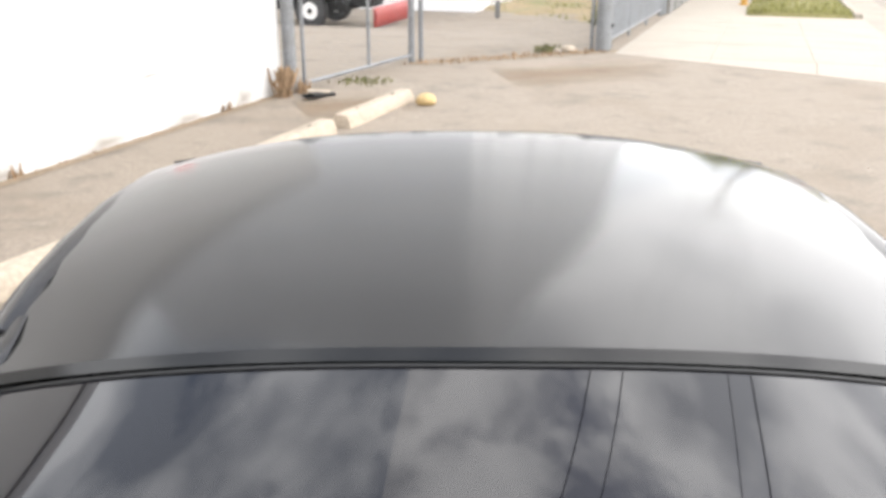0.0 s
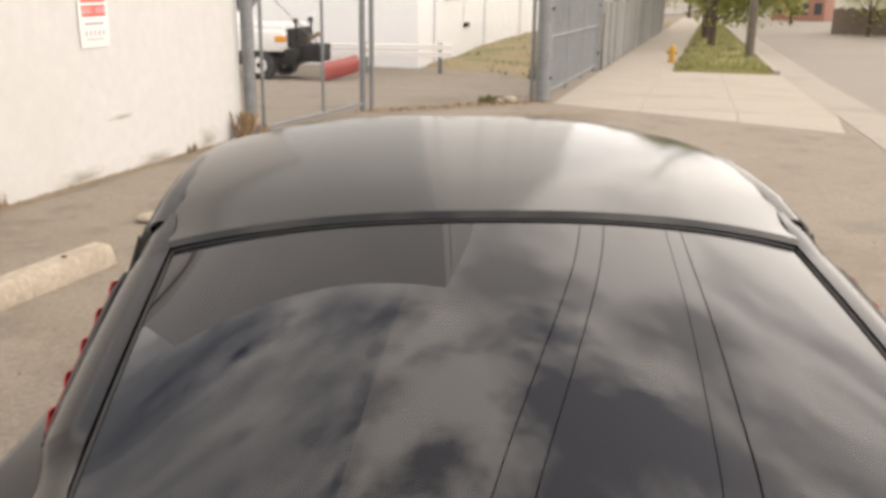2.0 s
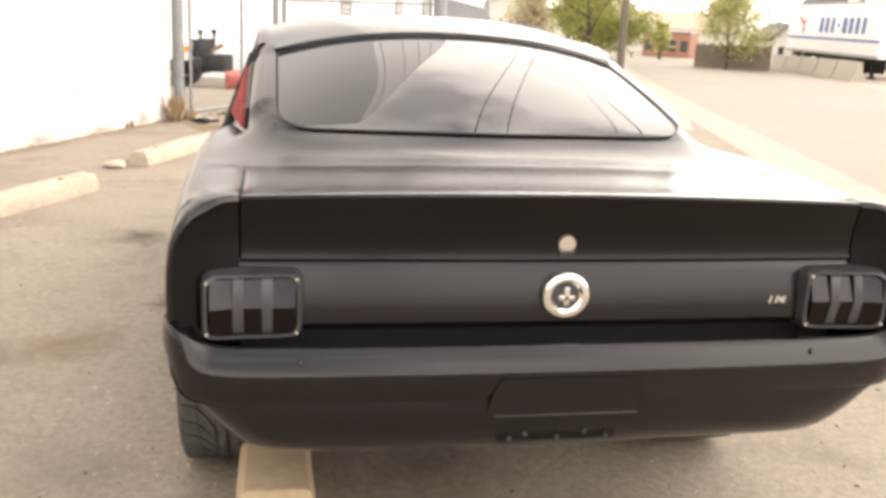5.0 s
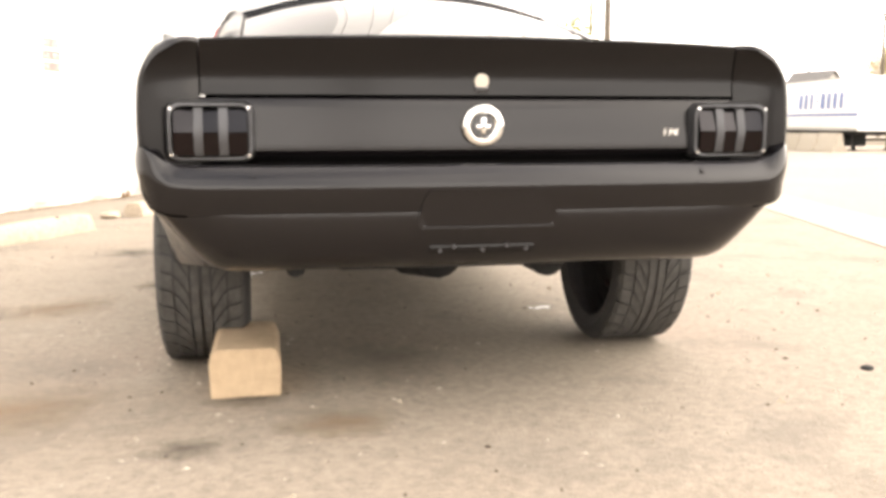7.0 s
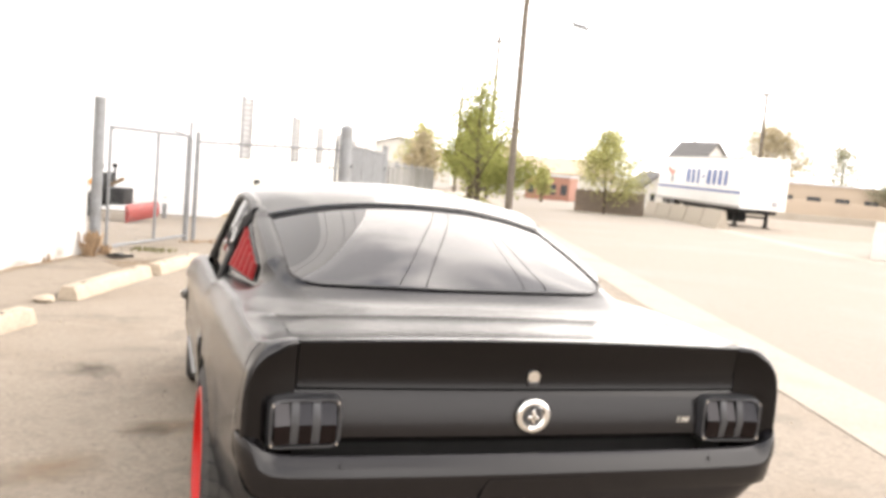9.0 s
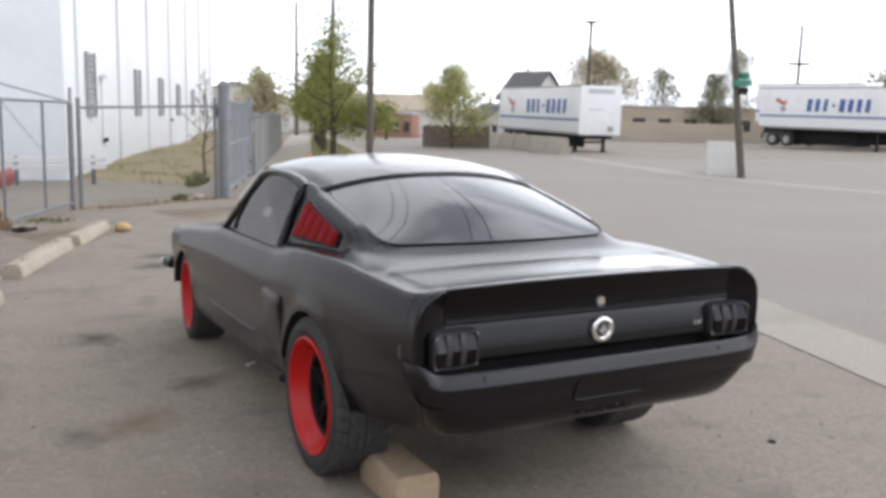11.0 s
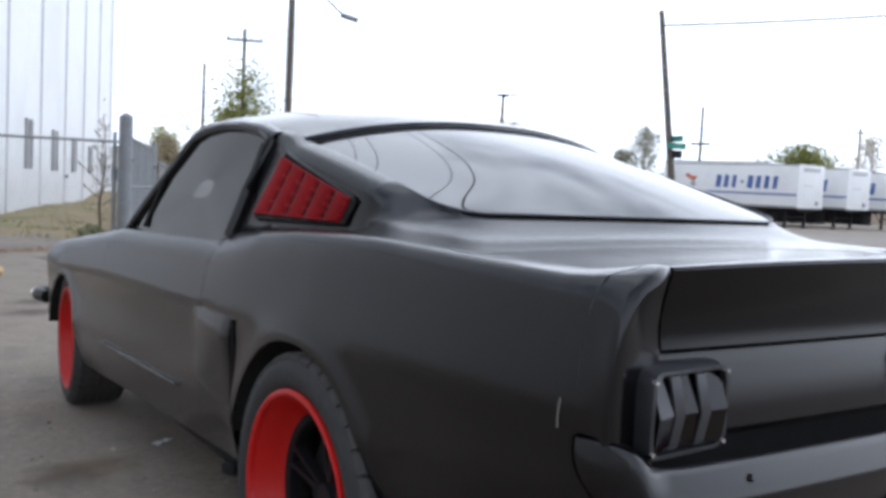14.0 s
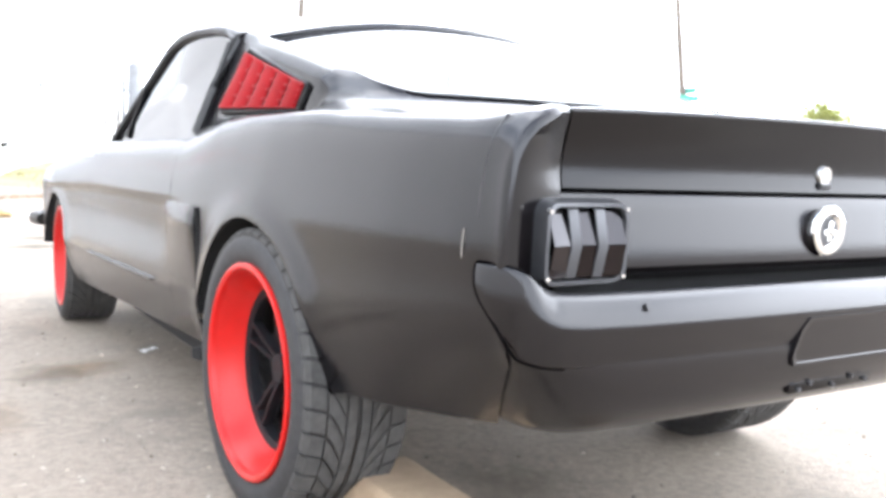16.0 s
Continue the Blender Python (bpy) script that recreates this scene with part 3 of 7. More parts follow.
# side panels, each side a quarter panel, a door and a front fender with open seams between
ys = sorted(set(stations(0.066, 1.7165)) | {0.067, 0.069, 0.072, 0.076, 0.081, 0.087, 0.094, 0.104, 0.562, 0.829})
ys = [y for i, y in enumerate(ys) if i == 0 or y - ys[i - 1] > 0.0009]
shell = bmesh.new()
for sx in (-1, 1):
    grid(shell, [[(sx * p[0], p[1], p[2]) for p in quarter_row(y)] for y in ys])
    ring = quarter_row(0.066)                        # closed end beside the lid
    side = [p for p in ring[13:] if p[2] > 0.625]
    cap_rows = []
    for i, (xo, yo, zo) in enumerate(side):
        row = []
        for j in range(14):
            f = (ring[j][0] - ring[0][0]) / (ring[13][0] - ring[0][0])
            z = zo + (ring[j][2] - ring[13][2]) * (1 - i / (len(side) - 1))
            yi = rear_y(min(0.991, max(z, 0.866)))
            y = yo + (yi - yo) * (1 - f) ** 1.3 if i else ring[j][1]
            row.append((sx * (0.692 + (xo - 0.692) * f), y - 0.001, z))
        cap_rows.append([(row[0][0], row[0][1] + 0.04, row[0][2])] + row)
    bm = bmesh.new()
    grid(bm, cap_rows)
    part("quarter_end", bm, "paint_tail_shaded", car, "black end cap beside the trunk lid, darkened for shade", sharp=50)
deck = []                                            # panel between the window and the lid
for y in [y for y in ys if 0.562 <= y <= 0.829][::-1]:
    t = (0.829 - y) / (0.829 - 0.562)
    row = []
    for s in np.linspace(-1, 1, 31):
        a = back_pt(s, 1.0) + Vector((0, 0.004, -0.004))
        b = Vector((0.69 * s, 0.562, 0.976 + crown(0.69 * s)))
        row.append((a.x + (b.x - a.x) * t ** 1.2, a.y + (b.y - a.y) * t, a.z + (b.z - a.z) * deck_fall(t)))
    deck.append(row)
deck.append([(p[0], 0.5615, p[2] - 0.012) for p in deck[-1]])
grid(shell, deck)
bmesh.ops.remove_doubles(shell, verts=shell.verts, dist=0.0008)
blend = [v for v in shell.verts if 0.575 < v.co.y < 1.03 and v.co.z > 0.94 and abs(v.co.x) < 0.80 and not v.is_boundary]
for k in range(60):                                  # deck, sails and shoulders run into one another
    bmesh.ops.smooth_vert(shell, verts=blend, factor=0.5, use_axis_x=True, use_axis_y=True, use_axis_z=True)
part("rear_body_shell", shell, "paint", car, "rear quarters and deck in satin black", sharp=55, thick=0.003)
for sx in (-1, 1):
    bm = bmesh.new()
    side_panel(bm, sx, 1.7188, 2.9210)
    door = part("door", bm, "paint", car, thick=0.003)
    bm = bmesh.new()
    side_panel(bm, sx, 2.9234, 4.46)
    part("front_fender", bm, "paint", car, thick=0.003)
    # raised crease along the lower door
    bm = bmesh.new()
    rows = []
    for y in np.linspace(1.90, 2.95, 24):
        z = float(np.interp(y, [1.9, 2.95], [0.443, 0.404]))
        s = min(1, (y - 1.9) / 0.03, (2.95 - y) / 0.06 + 0.05)
        x = side_x(y, z)
        rows.append([(sx * (x - 0.003), y, z + 0.009), (sx * (x + 0.013 * s), y, z + 0.004), (sx * (x + 0.014 * s), y, z + 0.001), (sx * (x + 0.008 * s), y, z - 0.006), (sx * (x - 0.006), y, z - 0.016)])
    grid(bm, rows)
    part("crease", bm, "paint", door, sharp=25)
    bm = bmesh.new()                                 # thin pale line along its edge
    rows = []
    for y in np.linspace(1.93, 2.90, 20):
        z = float(np.interp(y, [1.9, 2.95], [0.443, 0.404]))
        x, h = side_x(y, z), (0.0046 + 0.0016 * math.sin(y * 37)) * float(np.interp(y, [1.93, 2.35, 2.9], [1.25, 0.9, 0.6]))
        rows.append([(sx * (x + 0.0136), y, z + 0.002 + h / 2), (sx * (x + 0.0146), y, z + 0.001), (sx * (x + 0.0128), y, z + 0.001 - h / 2)])
    grid(bm, rows)
    part("pale_edge", bm, "worn", door, "thin pale line along the door crease", thick=0.001)

bm = bmesh.new()                                     # thin pale line on one quarter
grid(bm, [[(-side_x(y, z) - 0.003, y, z) for y in (0.160 + (0.79 - z) * 0.08, 0.1622 + (0.79 - z) * 0.08)] for z in np.linspace(0.745, 0.792, 7)])
part("pale_streak", bm, "primer", car, "thin pale line on the quarter panel", thick=0.001)

for sx in (-1, 1):                                   # fine seam where the end cap meets the quarter
    ring = [quarter_row(0.104 + 0.028 * min(1.0, max(0.0, (j - 7) / 6))) for j in range(7, 22)]
    bm = bmesh.new()
    tube(bm, [(sx * (r[j][0] + 0.0005), r[j][1], r[j][2] + 0.0005) for j, r in zip(range(7, 22), ring)], 0.0018, 5)
    part("cap_seam", bm, "gasket", car, sharp=0)

# air scoop ahead of each rear wheel
for sx in (-1, 1):
    bm = bmesh.new()
    rows = []
    for y, zt, zb, out in ((1.835, 0.700, 0.560, -0.004), (1.82, 0.707, 0.520, 0.009), (1.795, 0.713, 0.492, 0.016), (1.74, 0.719, 0.472, 0.021), (1.62, 0.725, 0.458, 0.024),
                           (1.52, 0.730, 0.456, 0.025), (1.475, 0.730, 0.460, 0.024), (1.458, 0.727, 0.466, 0.018)):
        row = []
        for k in range(13):
            t = k / 12
            z = zt + (zb - zt) * t
            e = min(1.0, (t / 0.2) ** 0.6) * (1 - 0.78 * max(0.0, (t - 0.2) / 0.8)) if t < 1 else 0.0
            row.append((sx * (side_x(y, z) - 0.004 + out * e), y, z))
        rows.append(row)
    grid(bm, rows)
    inner = [(p[0] - sx * 0.02, p[1] + 0.004, p[2]) for p in rows[-1]]
    grid(bm, [rows[-1], inner])
    scoop = part("side_scoop", bm, "paint", car)
    # black sheet laid in for the shade of the open mouth
    bm = bmesh.new()
    grid(bm, [[(sx * (side_x(1.453, z) - 0.002), 1.453, z) for z in np.linspace(0.715, 0.480, 8)],
              [(sx * (side_x(1.453, z) + 0.002 + 0.035 * (z - 0.48)), 1.4535, z) for z in np.linspace(0.715, 0.480, 8)]])
    part("scoop_mouth", bm, "dark", scoop, thick=0.004)

# deck, lid and tail
bm = bmesh.new()
rows = []
xs = np.linspace(-0.6875, 0.6875, 33)
for y in (0.556, 0.554, 0.50, 0.42, 0.34, 0.27, 0.21, 0.17, 0.14, 0.118, 0.104):
    drop = 0.012 if y == 0.556 else 0.0
    rows.append([(x, y, deck_z(y) + crown(x) - drop) for x in xs])


def lid_row(y, z):
    return [(x, y - 0.012 * (1 - (x / 0.70) ** 2), z + crown(x) * max(0, (z - 0.9) / 0.1)) for x in xs]


rows.append(lid_row(*REAR[0]))
grid(bm, rows)
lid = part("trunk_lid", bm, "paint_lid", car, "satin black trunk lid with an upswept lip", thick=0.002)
bm = bmesh.new()
grid(bm, [lid_row(y, z) for y, z in REAR] + [[(x, 0.14, 0.864) for x in xs]])
part("lid_face", bm, "paint_tail_shaded", lid, "rear face of the trunk lid, its shade put into the paint", thick=0.002)

bm = bmesh.new()                                     # tail panel between the lamps
rows = []
for y, z in ((0.140, 0.858), (0.121, 0.857), (0.1165, 0.85), (0.1122, 0.83), (0.1065, 0.80), (0.1018, 0.77), (0.0986, 0.745), (0.0986, 0.730), (0.106, 0.720), (0.135, 0.712), (0.15, 0.70)):
    rows.append([(x, y - 0.012 * (1 - (x / 0.8) ** 2), z) for x in np.linspace(-0.72, 0.72, 25)])
grid(bm, rows)
part("tail_panel", bm, "paint_panel_shaded", car, "black panel between the tail lamps, slightly darkened for shade", thick=0.004)

# rear bumper, wrapping round to short wings that end in a slanted edge
BUMP = [(0, -0.006, 0.695, 0.575), (0.3, -0.004, 0.695, 0.575), (0.55, 0.0, 0.695, 0.576), (0.69, 0.005, 0.696, 0.578), (0.748, 0.010, 0.699, 0.582), (0.784, 0.017, 0.711, 0.588),
        (0.808, 0.028, 0.730, 0.594), (0.824, 0.043, 0.738, 0.600), (0.836, 0.064, 0.741, 0.606), (0.845, 0.092, 0.741, 0.610), (0.851, 0.124, 0.740, 0.612)]
ARC = [0.0]
for p, q in zip(BUMP, BUMP[1:]):
    ARC.append(ARC[-1] + math.hypot(q[0] - p[0], q[1] - p[1]))


BUMP_AT = [smooth_table(ARC, [p[i] for p in BUMP], 0.035) for i in range(4)]


def along(a):
    return [f(a) for f in BUMP_AT]


PROFILE = [(-0.056, 0.12), (-0.046, 0.02), (-0.040, 0.0), (-0.032, 0.018), (-0.021, 0.12), (-0.010, 0.25), (-0.003, 0.345), (0.0, 0.40), (-0.0005, 0.47), (-0.005, 0.62), (-0.011, 0.80), (-0.016, 0.94), (-0.019, 0.985), (-0.025, 1.0), (-0.048, 0.985)]
bm = bmesh.new()
rows = []
us = [math.copysign(abs(k / 36) ** 0.8, k) for k in range(-36, 37)]
for u in us:
    row = []
    for o, f in PROFILE:
        reach = ARC[-1] - 0.008 * min(1, max(0, f)) - 0.095 * min(1, max(0, f)) ** 2.2
        w = abs(u)
        a = w / 0.5 * ARC[3] if w < 0.5 else ARC[3] + (w - 0.5) / 0.5 * (reach - ARC[3])
        x, y, zt, zb = along(a)
        x2, y2 = along(min(a, ARC[-1] - 0.014) + 0.012)[:2]
        x1, y1 = along(max(0, min(a, ARC[-1] - 0.014) - 0.012))[:2]
        l = math.hypot(x2 - x1, y2 - y1)
        nx, ny = (y2 - y1) / l, -(x2 - x1) / l
        tuck = 0.002 * max(0, (w - 0.96) / 0.04) ** 2
        flat = ease((a - ARC[4]) / 0.07)
        o = (o if o < -0.045 else o * (1 - 0.75 * flat)) - 0.018 * flat * max(0.0, f - 0.2)
        row.append((math.copysign(1, u) * (x + nx * (o - tuck)), y + ny * (o - tuck), zt + (zb - zt) * f))
    rows.append(row)
grid(bm, rows)
bumper = part("rear_bumper", bm, "paint", car, "body-coloured bumper", thick=0.004, sharp=50)
for sx in (-1, 1):                                   # black bars drawn for the shaded gap round the wing and under the bumper
    end = [rows[0 if sx < 0 else -1][k] for k in range(2, 14)]
    gap = [(sx * (max(side_x(max(0.066, p[1]), p[2]), abs(p[0])) + 0.0012), p[1] + 0.004, p[2]) for p in end]
    under = [rows[k if sx < 0 else 72 - k][13] for k in range(1, 32)]
    gap += [(p[0], p[1] - 0.001, p[2] - 0.003) for p in under]
    bm = bmesh.new()
    tube(bm, gap, 0.0024, 6)
    part("bumper_gap_line", bm, "gap", bumper, sharp=0)
    bm = bmesh.new()
    tube(bm, [(p[0], p[1] + 0.002, p[2] + 0.0025) for p in [rows[k if sx < 0 else 72 - k][2] for k in range(0, 14)]], 0.003, 6)
    part("wing_gap_line", bm, "gap", bumper, sharp=0)
    bm = bmesh.new()                                 # seam between the valance and the quarter
    tube(bm, [(sx * (side_x(0.066, z) + 0.0006), edge_y(z) + 0.002, z) for z in np.linspace(0.600, 0.432, 12)], 0.0020, 5)
    part("valance_seam", bm, "gap", car, sharp=0)
for x in (-0.569, 0.565):
    bm = bmesh.new()
    rod(bm, (x, 0.020, 0.670), (x, 0.0075, 0.675), 0.010, 0.005, 12)
    part("bumper_bolt", bm, "paint", bumper)

bm = bmesh.new()                                     # lower valance, its ends butting against the quarters
rows = []
for z, y, under in ((0.670, 0.050, 0), (0.645, 0.046, 0), (0.612, 0.030, 0), (0.59, 0.024, 0), (0.568, 0.022, 0), (0.54, 0.026, 0), (0.515, 0.033, 0), (0.49, 0.044, 0), (0.468, 0.060, 0), (0.452, 0.078, 0.0), (0.440, 0.098, 0.010), (0.434, 0.12, 0.03), (0.434, 0.17, 0.08)):
    row = []
    ze = float(np.interp(z, [0.434, 0.50, 0.60, 0.67], [0.427, 0.500, 0.604, 0.670]))
    ye = edge_y(ze) + 0.006
    xe = side_x(0.066, ze) - 0.0035 - under
    for k in range(49):
        s = math.sin(math.pi * (k / 48 - 0.5))
        c = 1 - (1 - abs(s) ** 14) ** (1 / 2.2)
        row.append((s * xe, y - 0.012 * (1 - s * s) + (max(ye, y) - y) * c, z + (ze - z) * abs(s) ** 6))
    rows.append(row)
grid(bm, rows)
valance = part("valance", bm, "paint", car, thick=0.004)
bm = bmesh.new()                                     # recessed plate panel with a raised rim
for z0, z1 in ((0.634, 0.538),):
    ring = [(-0.178, z1 + 0.02), (-0.170, z1), (0.170, z1), (0.178, z1 + 0.02), (0.165, z0 - 0.025), (0.150, z0), (-0.150, z0), (-0.165, z0 - 0.025)]
    def front(z):
        return float(np.interp(z, [0.50, 0.515, 0.54, 0.568, 0.60, 0.62, 0.64], [0.026, 0.021, 0.014, 0.012, 0.009, 0.004, -0.001]))

    outer = [(x, front(z) - 0.009, z) for x, z in ring]
    inn = [(x * 0.95, front(z) - 0.0085, 0.586 + (z - 0.586) * 0.90) for x, z in ring]
    deep = [(x * 0.93, front(z) - 0.0065, 0.586 + (z - 0.586) * 0.86) for x, z in ring]
    grid(bm, [[(x, y + 0.03, z) for x, y, z in outer], outer, inn, deep], False, True)
    bm.faces.new([bm.verts.new(p) for p in deep])
part("plate_recess", bm, "paint", valance, "empty licence plate recess")
bm = bmesh.new()
box(bm, (-0.012, 0.036, 0.486), (0.27, 0.018, 0.024), bevel=0.005)
bracket = part("plate_bracket", bm, "paint_tail_shaded", valance)
for x, z in ((-0.12, 0.482), (-0.085, 0.492), (-0.012, 0.482), (0.05, 0.493), (0.10, 0.483)):
    bm = bmesh.new()
    rod(bm, (x, 0.029, z), (x, 0.022, z), 0.006, 0.005, 8)
    part("screw", bm, "bezel", bracket)

# tail lamps: three ridged lenses behind a framed grille
for sx in (-1, 1):
    x0, x1, z0, z1 = 0.568, 0.761, 0.709, 0.843
    bm = bmesh.new()
    ring = []
    for cx, cz, a0 in ((x1 - 0.025, z1 - 0.025, 0), (x0 + 0.025, z1 - 0.025, 90), (x0 + 0.025, z0 + 0.025, 180), (x1 - 0.025, z0 + 0.025, 270)):
        for k in range(5):
            a = radians(a0 + 22.5 * k)
            ring.append((cx + 0.025 * math.cos(a), cz + 0.025 * math.sin(a)))
    mx, mz = (x0 + x1) / 2, (z0 + z1) / 2

    def lamp_y(x):
        return 0.098 - 0.020 * max(0, (x - 0.70)) / 0.068

    def sc(k, dy):
        return [(sx * (mx + (x - mx) * k[0]), lamp_y(x) - dy, mz + (z - mz) * k[1]) for x, z in ring]

    grid(bm, [sc((1.06, 1.08), -0.03), sc((1.06, 1.08), 0.008), sc((1.0, 1.0), 0.030), sc((0.93, 0.91), 0.030), sc((0.915, 0.89), 0.010)], False, True)
    lamp = part("tail_lamp", bm, "bezel", car, "gunmetal-framed three-segment tail lamp")
    w = 0.053
    for k in range(3):
        xa = x0 + 0.012 + k * 0.0580
        xb = xa + w
        zt, zb_, zr = z1 - 0.008, z0 + 0.008, 0.774
        for nm, mat, lab, pr in (("upper_lens", "lens_lit", "dark upper lens with the sky's shine put into it", [(zt, 0.012), (zt - 0.004, 0.018), (zr + 0.001, 0.040), (zr, 0.036)]),
                                 ("lower_lens", "lens", "smoked dark red lower lens", [(zr, 0.036), (zr - 0.001, 0.039), (zb_ + 0.004, 0.030), (zb_, 0.014)])):
            bm = bmesh.new()
            grid(bm, [[(sx * x, lamp_y(x) - d, z) for z, d in pr] for x in (xa, xa + w / 2, xb)])
            part(nm, bm, mat, lamp, lab, thick=0.001, sharp=20)
    for k in range(1, 3):
        xa = x0 + 0.0093 + k * 0.0580
        bm = bmesh.new()
        grid(bm, [[(sx * (xa + dx), lamp_y(xa) - d, z) for z, d in ((z1 - 0.004, 0.014), (z1 - 0.012, 0.027), (0.774, 0.042), (z0 + 0.012, 0.030), (z0 + 0.004, 0.014))]
                  for dx in (-0.0105, -0.0075, 0.0075, 0.0105)])
        part("lamp_bar", bm, "bezel", lamp, thick=0.004)
    for x, z in ((x0 + 0.008, z0 + 0.010), (x0 + 0.008, z1 - 0.010), (x1 - 0.006, z0 + 0.013), (x1 - 0.006, z1 - 0.013)):
        bm = bmesh.new()
        rod(bm, (sx * x, lamp_y(x) - 0.026, z), (sx * x, lamp_y(x) - 0.034, z), 0.0055, 0.0035, 10)
        part("lamp_screw", bm, "chrome", lamp)

# fuel cap emblem, lock and small badge
bm = bmesh.new()
prof = [(0.046, 0.0), (0.050, -0.010), (0.053, -0.024), (0.051, -0.032), (0.045, -0.037), (0.036, -0.036), (0.032, -0.029), (0.030, -0.027)]
grid(bm, [[(r * math.cos(a), 0.094 + d * 0.68, 0.789 + r * math.sin(a)) for a in np.linspace(0, 2 * math.pi, 48, endpoint=False)] for r, d in prof], False, True)
cap = part("fuel_cap", bm, "chrome", car, "round chrome fuel cap")
bm = bmesh.new()
rod(bm, (0, 0.090, 0.789), (0, 0.0745, 0.789), 0.031, 0.029, 32)
part("cap_centre", bm, "bezel", cap)
bm = bmesh.new()
box(bm, (0, 0.0725, 0.789), (0.012, 0.006, 0.040), bevel=0.002)
box(bm, (0, 0.0725, 0.786), (0.036, 0.006, 0.011), bevel=0.002)
part("emblem", bm, "chrome", cap, "small chrome cross-shaped emblem")
bm = bmesh.new()
rod(bm, (0, 0.104, 0.901), (0, 0.0935, 0.900), 0.021, 0.0185, 24)
lock = part("trunk_lock", bm, "chrome", lid, "round chrome lock")
bm = bmesh.new()
box(bm, (0, 0.096, 0.879), (0.034, 0.010, 0.014), (12, 0, 0), bevel=0.003)
part("lock_plate", bm, "bezel", lock)
bm = bmesh.new()
for dx, h in ((-0.015, 0.018), (0.0, 0.018), (0.010, 0.012), (0.018, 0.018)):
    box(bm, (0.508 + dx, 0.090, 0.772), (0.005, 0.004, h), (0, 12, 0))
box(bm, (0.518, 0.0902, 0.772), (0.014, 0.004, 0.004), (0, 30, 0))
part("badge", bm, "chrome", car, "small chrome badge")

# roof
bm = bmesh.new()
rows = []
ss = np.linspace(-1, 1, 37)
rows.append([(0.612 * s, 1.497 + 0.080 * abs(s) ** 2, 1.290 - 0.078 * abs(s) ** 2.3) for s in ss])
rows.append([(0.613 * s, 1.506 + 0.080 * abs(s) ** 2, 1.302 - 0.080 * abs(s) ** 2.3) for s in ss])
for y, zc, wd, zd in ((1.60, 1.317, 0.622, 1.228), (1.70, 1.329, 0.634, 1.245), (1.85, 1.341, 0.645, 1.262), (2.0, 1.349, 0.650, 1.272), (2.15, 1.353, 0.652, 1.276),
                      (2.30, 1.352, 0.650, 1.275), (2.40, 1.345, 0.646, 1.270), (2.47, 1.333, 0.642, 1.262), (2.53, 1.314, 0.638, 1.250)):
    bow = max(0, 0.078 * (1 - (y - 1.5) / 0.45))
    fr = max(0, (y - 2.3) / 0.23) * -0.06
    rows.append([(wd * s, y + (bow + fr) * abs(s) ** 2, zd + (zc - zd) * (1 - abs(s) ** 2.6)) for s in ss])
rows.append([(0.63 * s, 2.545 - 0.06 * s * s, 1.235 + 0.058 * (1 - abs(s) ** 2.6)) for s in ss])
grid(bm, rows)
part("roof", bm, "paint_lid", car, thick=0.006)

# rear window glass and its black seal
bm = bmesh.new()
ts = [0, 0.1, 0.2, 0.3, 0.4, 0.5, 0.6, 0.68, 0.74, 0.79, 0.84, 0.88, 0.915, 0.945, 0.97, 0.987, 1.0]
grid(bm, [[back_pt(s, t) for s in np.linspace(-1, 1, 33)] for t in ts])
rear_glass = part("rear_window", bm, "tint", car, "dark tinted rear window")
edge = [back_pt(s, 0) for s in np.linspace(-1, 1, 25)] + [back_pt(1, t) for t in ts[1:]] + [back_pt(s, 1) for s in np.linspace(1, -1, 25)[1:]] + [back_pt(-1, t) for t in ts[-2:0:-1]]
bm = bmesh.new()
tube(bm, [p + Vector((0, 0, 0.0015)) for p in edge], 0.0028, 6, True)
part("window_seal", bm, "gasket", rear_glass)

# red louvred inserts in the sail panels
LV = [Vector(p) for p in ((0.698, 1.545, 1.172), (0.758, 1.610, 0.985), (0.690, 1.150, 0.996), (0.672, 1.108, 1.058))]


def sail_x(y, z):
    """Half-width of the sail panel at y and height z."""
    pts = sail_row(y)
    return float(np.interp(z, [p.y for p in pts[9::-1]], [p.x for p in pts[9::-1]]))


